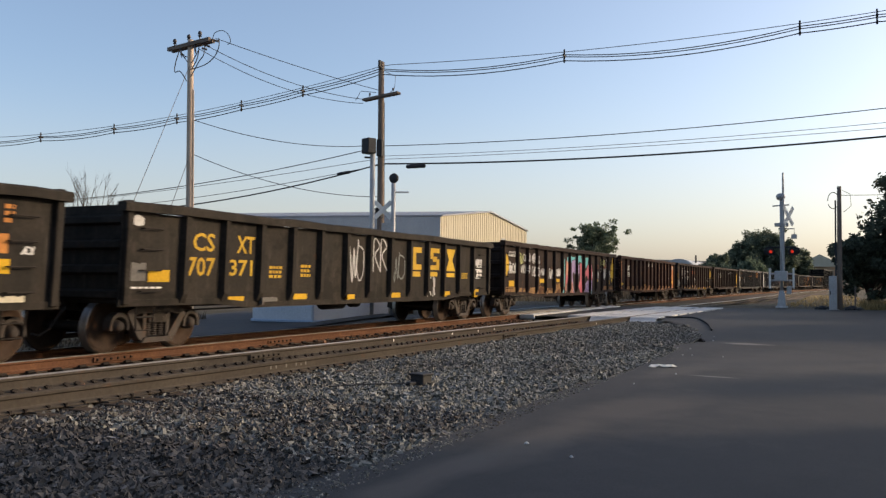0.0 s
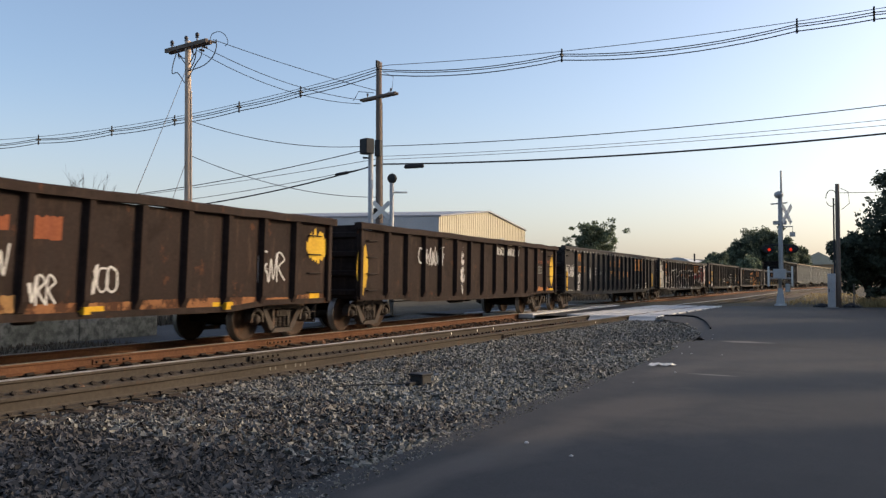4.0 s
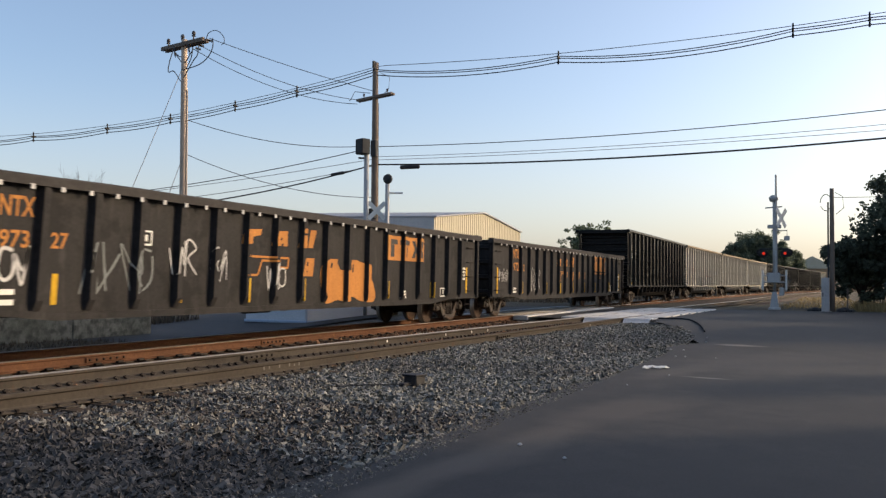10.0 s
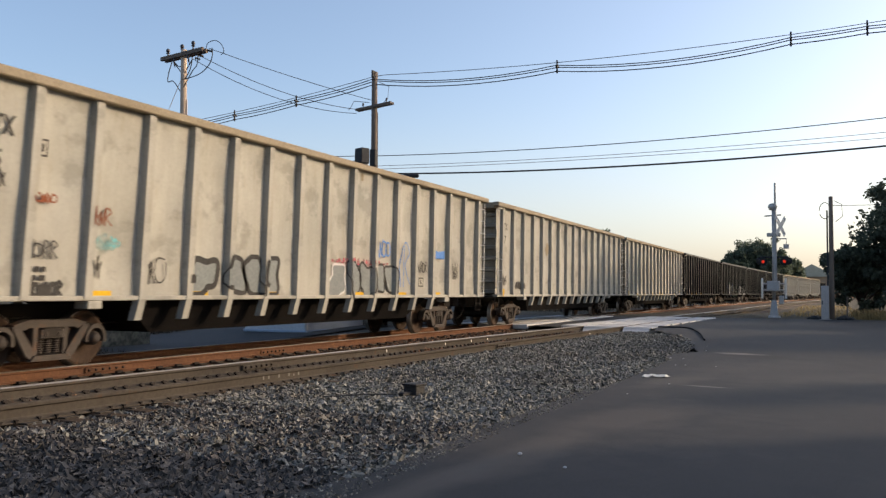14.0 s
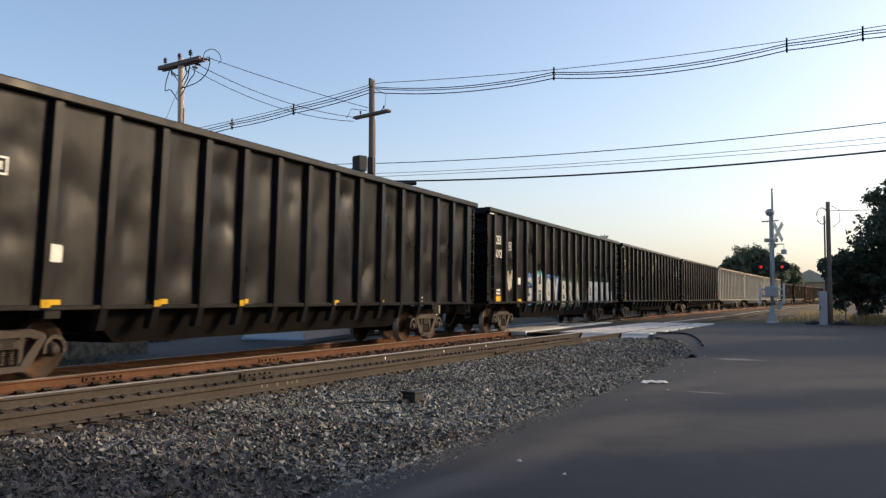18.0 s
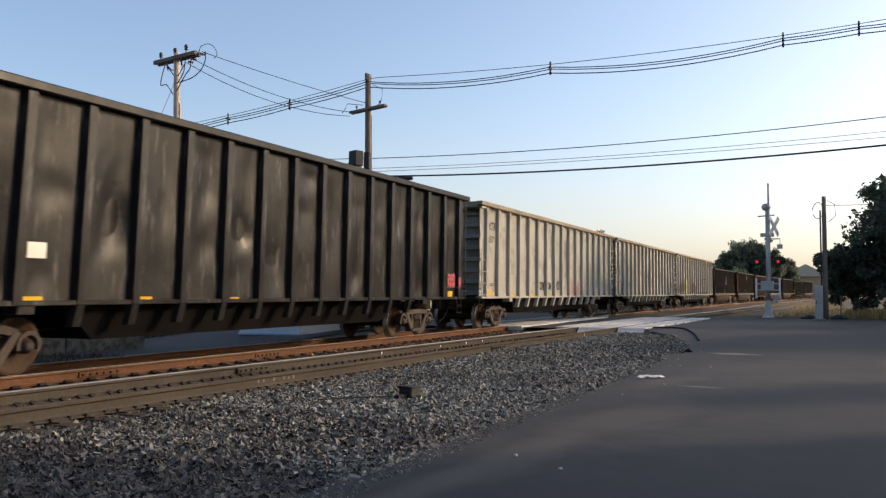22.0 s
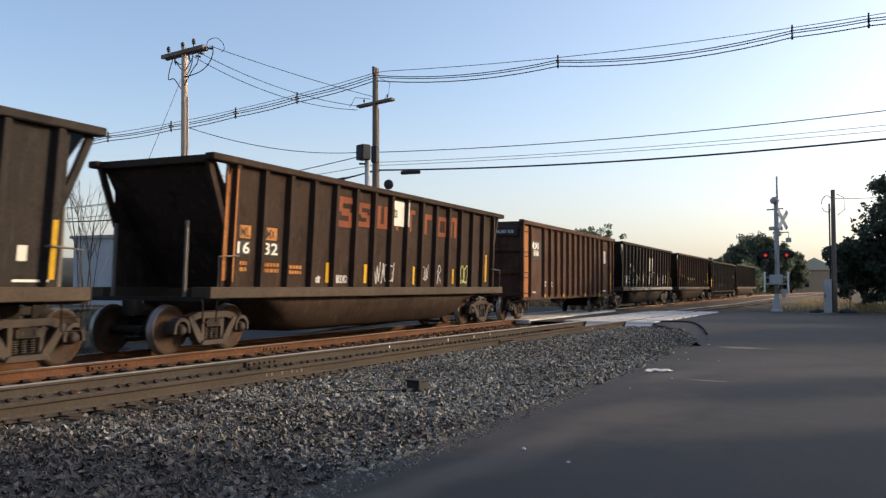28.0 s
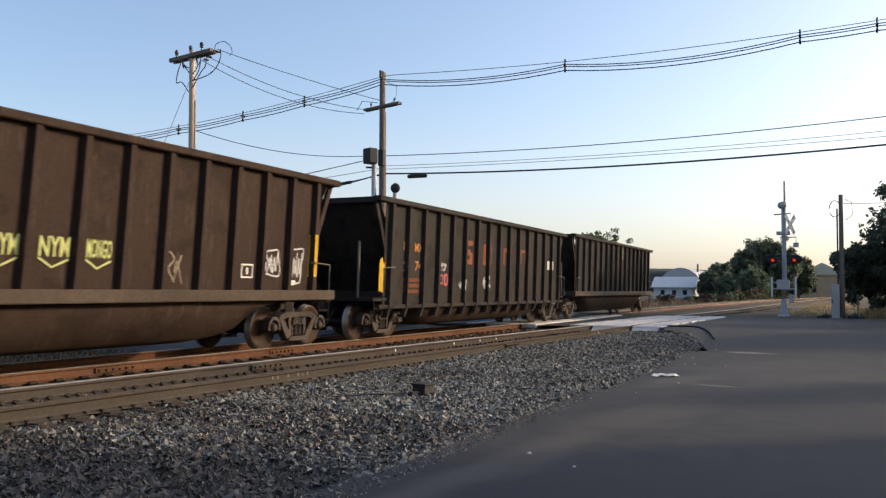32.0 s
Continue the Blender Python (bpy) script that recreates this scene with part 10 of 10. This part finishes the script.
# warehouse
wh = thing("warehouse", "large cream metal warehouse with a low gable", "warehouse")
p0, p1, pl = Vector((77.2, 35.6, -0.2)), Vector((104.5, 36.1, -0.2)), Vector((70.0, 66.0, -0.2))
HW, HR = 7.9, 9.3
pm_ = p0.lerp(p1, 0.5)
part("gable_wall", Geo().loft([[p0, p1, p1 + Vector((0, 0, HW + 0.2)), pm_ + Vector((0, 0, HR + 0.2)), p0 + Vector((0, 0, HW + 0.2))], [q + Vector((0, 0.3, 0)) for q in (p0, p1, p1 + Vector((0, 0, HW + 0.2)), pm_ + Vector((0, 0, HR + 0.2)), p0 + Vector((0, 0, HW + 0.2)))]]), M["siding_cream"], wh, "cream ribbed gable wall")
dl = pl - p0
# side wall greyed: its shade is put into the siding colour
part("side_wall", Geo().loft([[p0, pl, pl + Vector((0, 0, HW + 0.2)), p0 + Vector((0, 0, HW + 0.2))], [q + Vector((0.3, 0.05, 0)) for q in (p0, pl, pl + Vector((0, 0, HW + 0.2)), p0 + Vector((0, 0, HW + 0.2)))]]), M["siding_grey"], wh, "pale side wall, greyed to stand for its shade")
for s0, s1, nm in ((p0, pm_, 0), (pm_, p1, 1)):
    z0, z1 = (HW, HR) if nm == 0 else (HR, HW)
    a, b = s0 + Vector((0, -0.25, z0 + 0.23)), s1 + Vector((0, -0.25, z1 + 0.23))
    part("roof_slope", Geo().loft([[a, b, b + dl, a + dl], [q + Vector((0, 0, 0.14)) for q in (a, b, b + dl, a + dl)]]), M["roof_grey"], wh)
for k in range(46):
    q = p0.lerp(p1, (k + 0.5) / 46)
    zt = lerp(HW, HR, 1 - abs((k + 0.5) / 46 - 0.5) * 2)
    part("siding_rib", Geo().box(q.x - 0.05, q.x + 0.05, q.y - 0.06, q.y, 0, zt), M["siding_cream"], wh)
wq = p0.lerp(p1, 0.67)
part("window", Geo().box(wq.x - 0.6, wq.x + 0.6, wq.y - 0.09, wq.y - 0.06, 5.2, 6.6), M["siding_grey"], wh, "pale louvred vent")
part("wall_lamp", Geo().box(wq.x - 4.2, wq.x - 3.7, wq.y - 0.5, wq.y - 0.06, 5.6, 6.0), M["signal_black"], wh)
# lower flat-roofed wing in front of it
wing = thing("workshop", "low pale workshop with a flat roof behind the tracks", "workshop")
part("wall", Geo().box(46, 66, 34, 50, -0.2, 5.0), M["siding_grey"], wing)
part("roof_edge", Geo().box(45.8, 66.2, 33.8, 50.2, 5.0, 5.22), M["roof_grey"], wing)
# low concrete wall beyond the tracks
low_wall = thing("yard_wall", "low weathered grey concrete wall behind the tracks", "wall", kind="structure")
for k in range(10):
    x0 = -9.5 + 3.0 * k
    part("wall_panel", Geo().box(x0 + 0.008, x0 + 2.992, 18.9, 19.15, -0.3, 0.92, 0.02), M["wall_concrete"], low_wall)
    part("coping", Geo().box(x0 + 0.008, x0 + 2.992, 18.86, 19.19, 0.924, 1.0, 0.015), M["wall_concrete"], low_wall)
# pale box trailer in the yard
van = thing("box_trailer", "pale blue-white box trailer parked in the yard", "trailer", pose(25.5, 16.6, -0.03, 0, 0, 0))
part("box", Geo().box(0, 5.6, 0, 2.6, 0.16, 1.75, 0.06), M["white_wall"], van)
part("skirt", Geo().box(-0.03, 5.6, -0.03, 2.63, 0.12, 0.22, 0.02), M["blue_wall"], van)
for xx in (1.2, 4.4):
    for yy in (0.05, 2.35):
        part("wheel", Geo().lathe([(0, 0.1), (0, 0.2), (0.2, 0.2), (0.2, 0.1)], (xx, yy, 0.2), 'y', 14), M["rubber"], van)
# sheds and barn far off
shed = thing("shed", "long low shed with a pale metal roof", "shed")
part("wall", Geo().box(203, 212, 30.6, 39.5, -0.3, 2.5), M["white_wall"], shed)
part("roof", Geo().extrude([(202.2, 2.4), (212.8, 2.4), (212.8, 2.6), (207.5, 5.0), (202.2, 2.6)], 'y', 30.0, 40.1), M["white_wall"], shed, "pale metal roof")
for yy in (32, 34.4, 37.0):
    part("window", Geo().box(202.93, 202.99, yy, yy + 0.9, 0.8, 1.9), M["glass_dark"], shed)
arch = thing("hoop_barn", "large pale round-roofed barn in the distance", "barn")
poly = [(36 + 7.2 + 7.2 * math.cos(a), 0.0 + 8.6 * math.sin(a)) for a in (math.pi * i / 18 for i in range(19))]
part("shell", Geo().extrude(poly, 'x', 262, 300), M["siding_grey"], arch, smooth=False)
part("vent_stack", Geo().tube([(268, 39, 7.5), (268, 39, 9.8)], 0.25, 8), M["galv_dark"], arch)
peach = thing("stucco_house", "peach stucco house glimpsed between the trees", "house")
part("wall", Geo().box(232, 246, -1.0, 9.5, -0.3, 5.8), M["peach_wall"], peach)
part("roof", Geo().extrude([(-1.7, 5.7), (10.2, 5.7), (4.2, 8.8)], 'x', 231.4, 246.6), M["siding_cream"], peach)
for yy in (1.2, 5.5):
    part("window", Geo().box(231.93, 231.99, yy, yy + 1.0, 1.5, 3.0), M["glass_dark"], peach)
# low wooded ridge on the horizon
hill_g = Geo()
hill_rings = []
rh = random.Random(2)
for i in range(61):
    a = radians(lerp(-30, 95, i / 60))
    h = 24 + 9 * math.sin(i * 0.37) + rh.uniform(-3, 3)
    hill_rings.append([(1000 * math.cos(a), 1000 * math.sin(a), -3), (1000 * math.cos(a), 1000 * math.sin(a), h * 0.7), (1080 * math.cos(a), 1080 * math.sin(a), h), (1300 * math.cos(a), 1300 * math.sin(a), -3)])
hill_g.loft(hill_rings)
tagged(new("backdrop_hill", hill_g.mesh("backdrop_hill", M["hill"], True)), "low wooded ridge on the horizon", "hill", kind="structure")
# unseen houses, added to close the place behind the viewer and block skylight
for i, (x, y, w, d) in enumerate(((-20, -20, 14, 9), (8, -24, 12, 9), (-45, 6, 10, 12))):
    h = thing("house", "plain pale unseen house added behind the viewer", "house", pose(x, y, -0.05))
    part("wall", Geo().box(-w / 2, w / 2, -d / 2, d / 2, 0, 5.2), M["white_wall"], h)
    part("roof", Geo().extrude([(-d / 2 - 0.4, 5.1), (d / 2 + 0.4, 5.1), (0, 8.0)], 'x', -w / 2 - 0.4, w / 2 + 0.4), M["roof_grey"], h)


def motions():
    """The train rolls by at about sixteen metres a second."""
    for c in CARS.values():
        rows = []
        for k in range(33):
            t = float(k)
            gone = 15.888 * t + 0.005655 * t * t
            mid = c.x - gone + c.L / 2
            side, slope = bend(mid)
            turn = math.atan(slope)
            rows.append((t, pose(mid - c.L / 2 * math.cos(turn), MAIN_Y + side - c.L / 2 * math.sin(turn), ZR, 0, 0, math.degrees(turn))))
        walk(c.ob, rows)
    # wheels and axles turn with the way they roll; alike ones share the first one's keys
    step = 1.0 / 30
    kinds = {}
    for w in WHEELSETS:
        loc, rot, _ = w.matrix_basis.decompose()
        key = (round(loc.x, 3), round(loc.y, 3))
        if key in kinds:
            src = kinds[key]
            w.rotation_mode = "QUATERNION"
            w.animation_data_create()
            w.animation_data.action = src.animation_data.action
            w.animation_data.action_slot = src.animation_data.action_slot
            continue
        kinds[key] = w
        base = w.matrix_basis.copy()
        rows = []
        for k in range(961):
            t = k * step
            gone = 15.888 * t + 0.005655 * t * t
            spin = Matrix.Translation(loc) @ Matrix.Rotation(-gone / WHEEL_R, 4, 'Y') @ Matrix.Translation(-loc)
            rows.append((t, spin @ base))
        walk(w, rows)


motions()
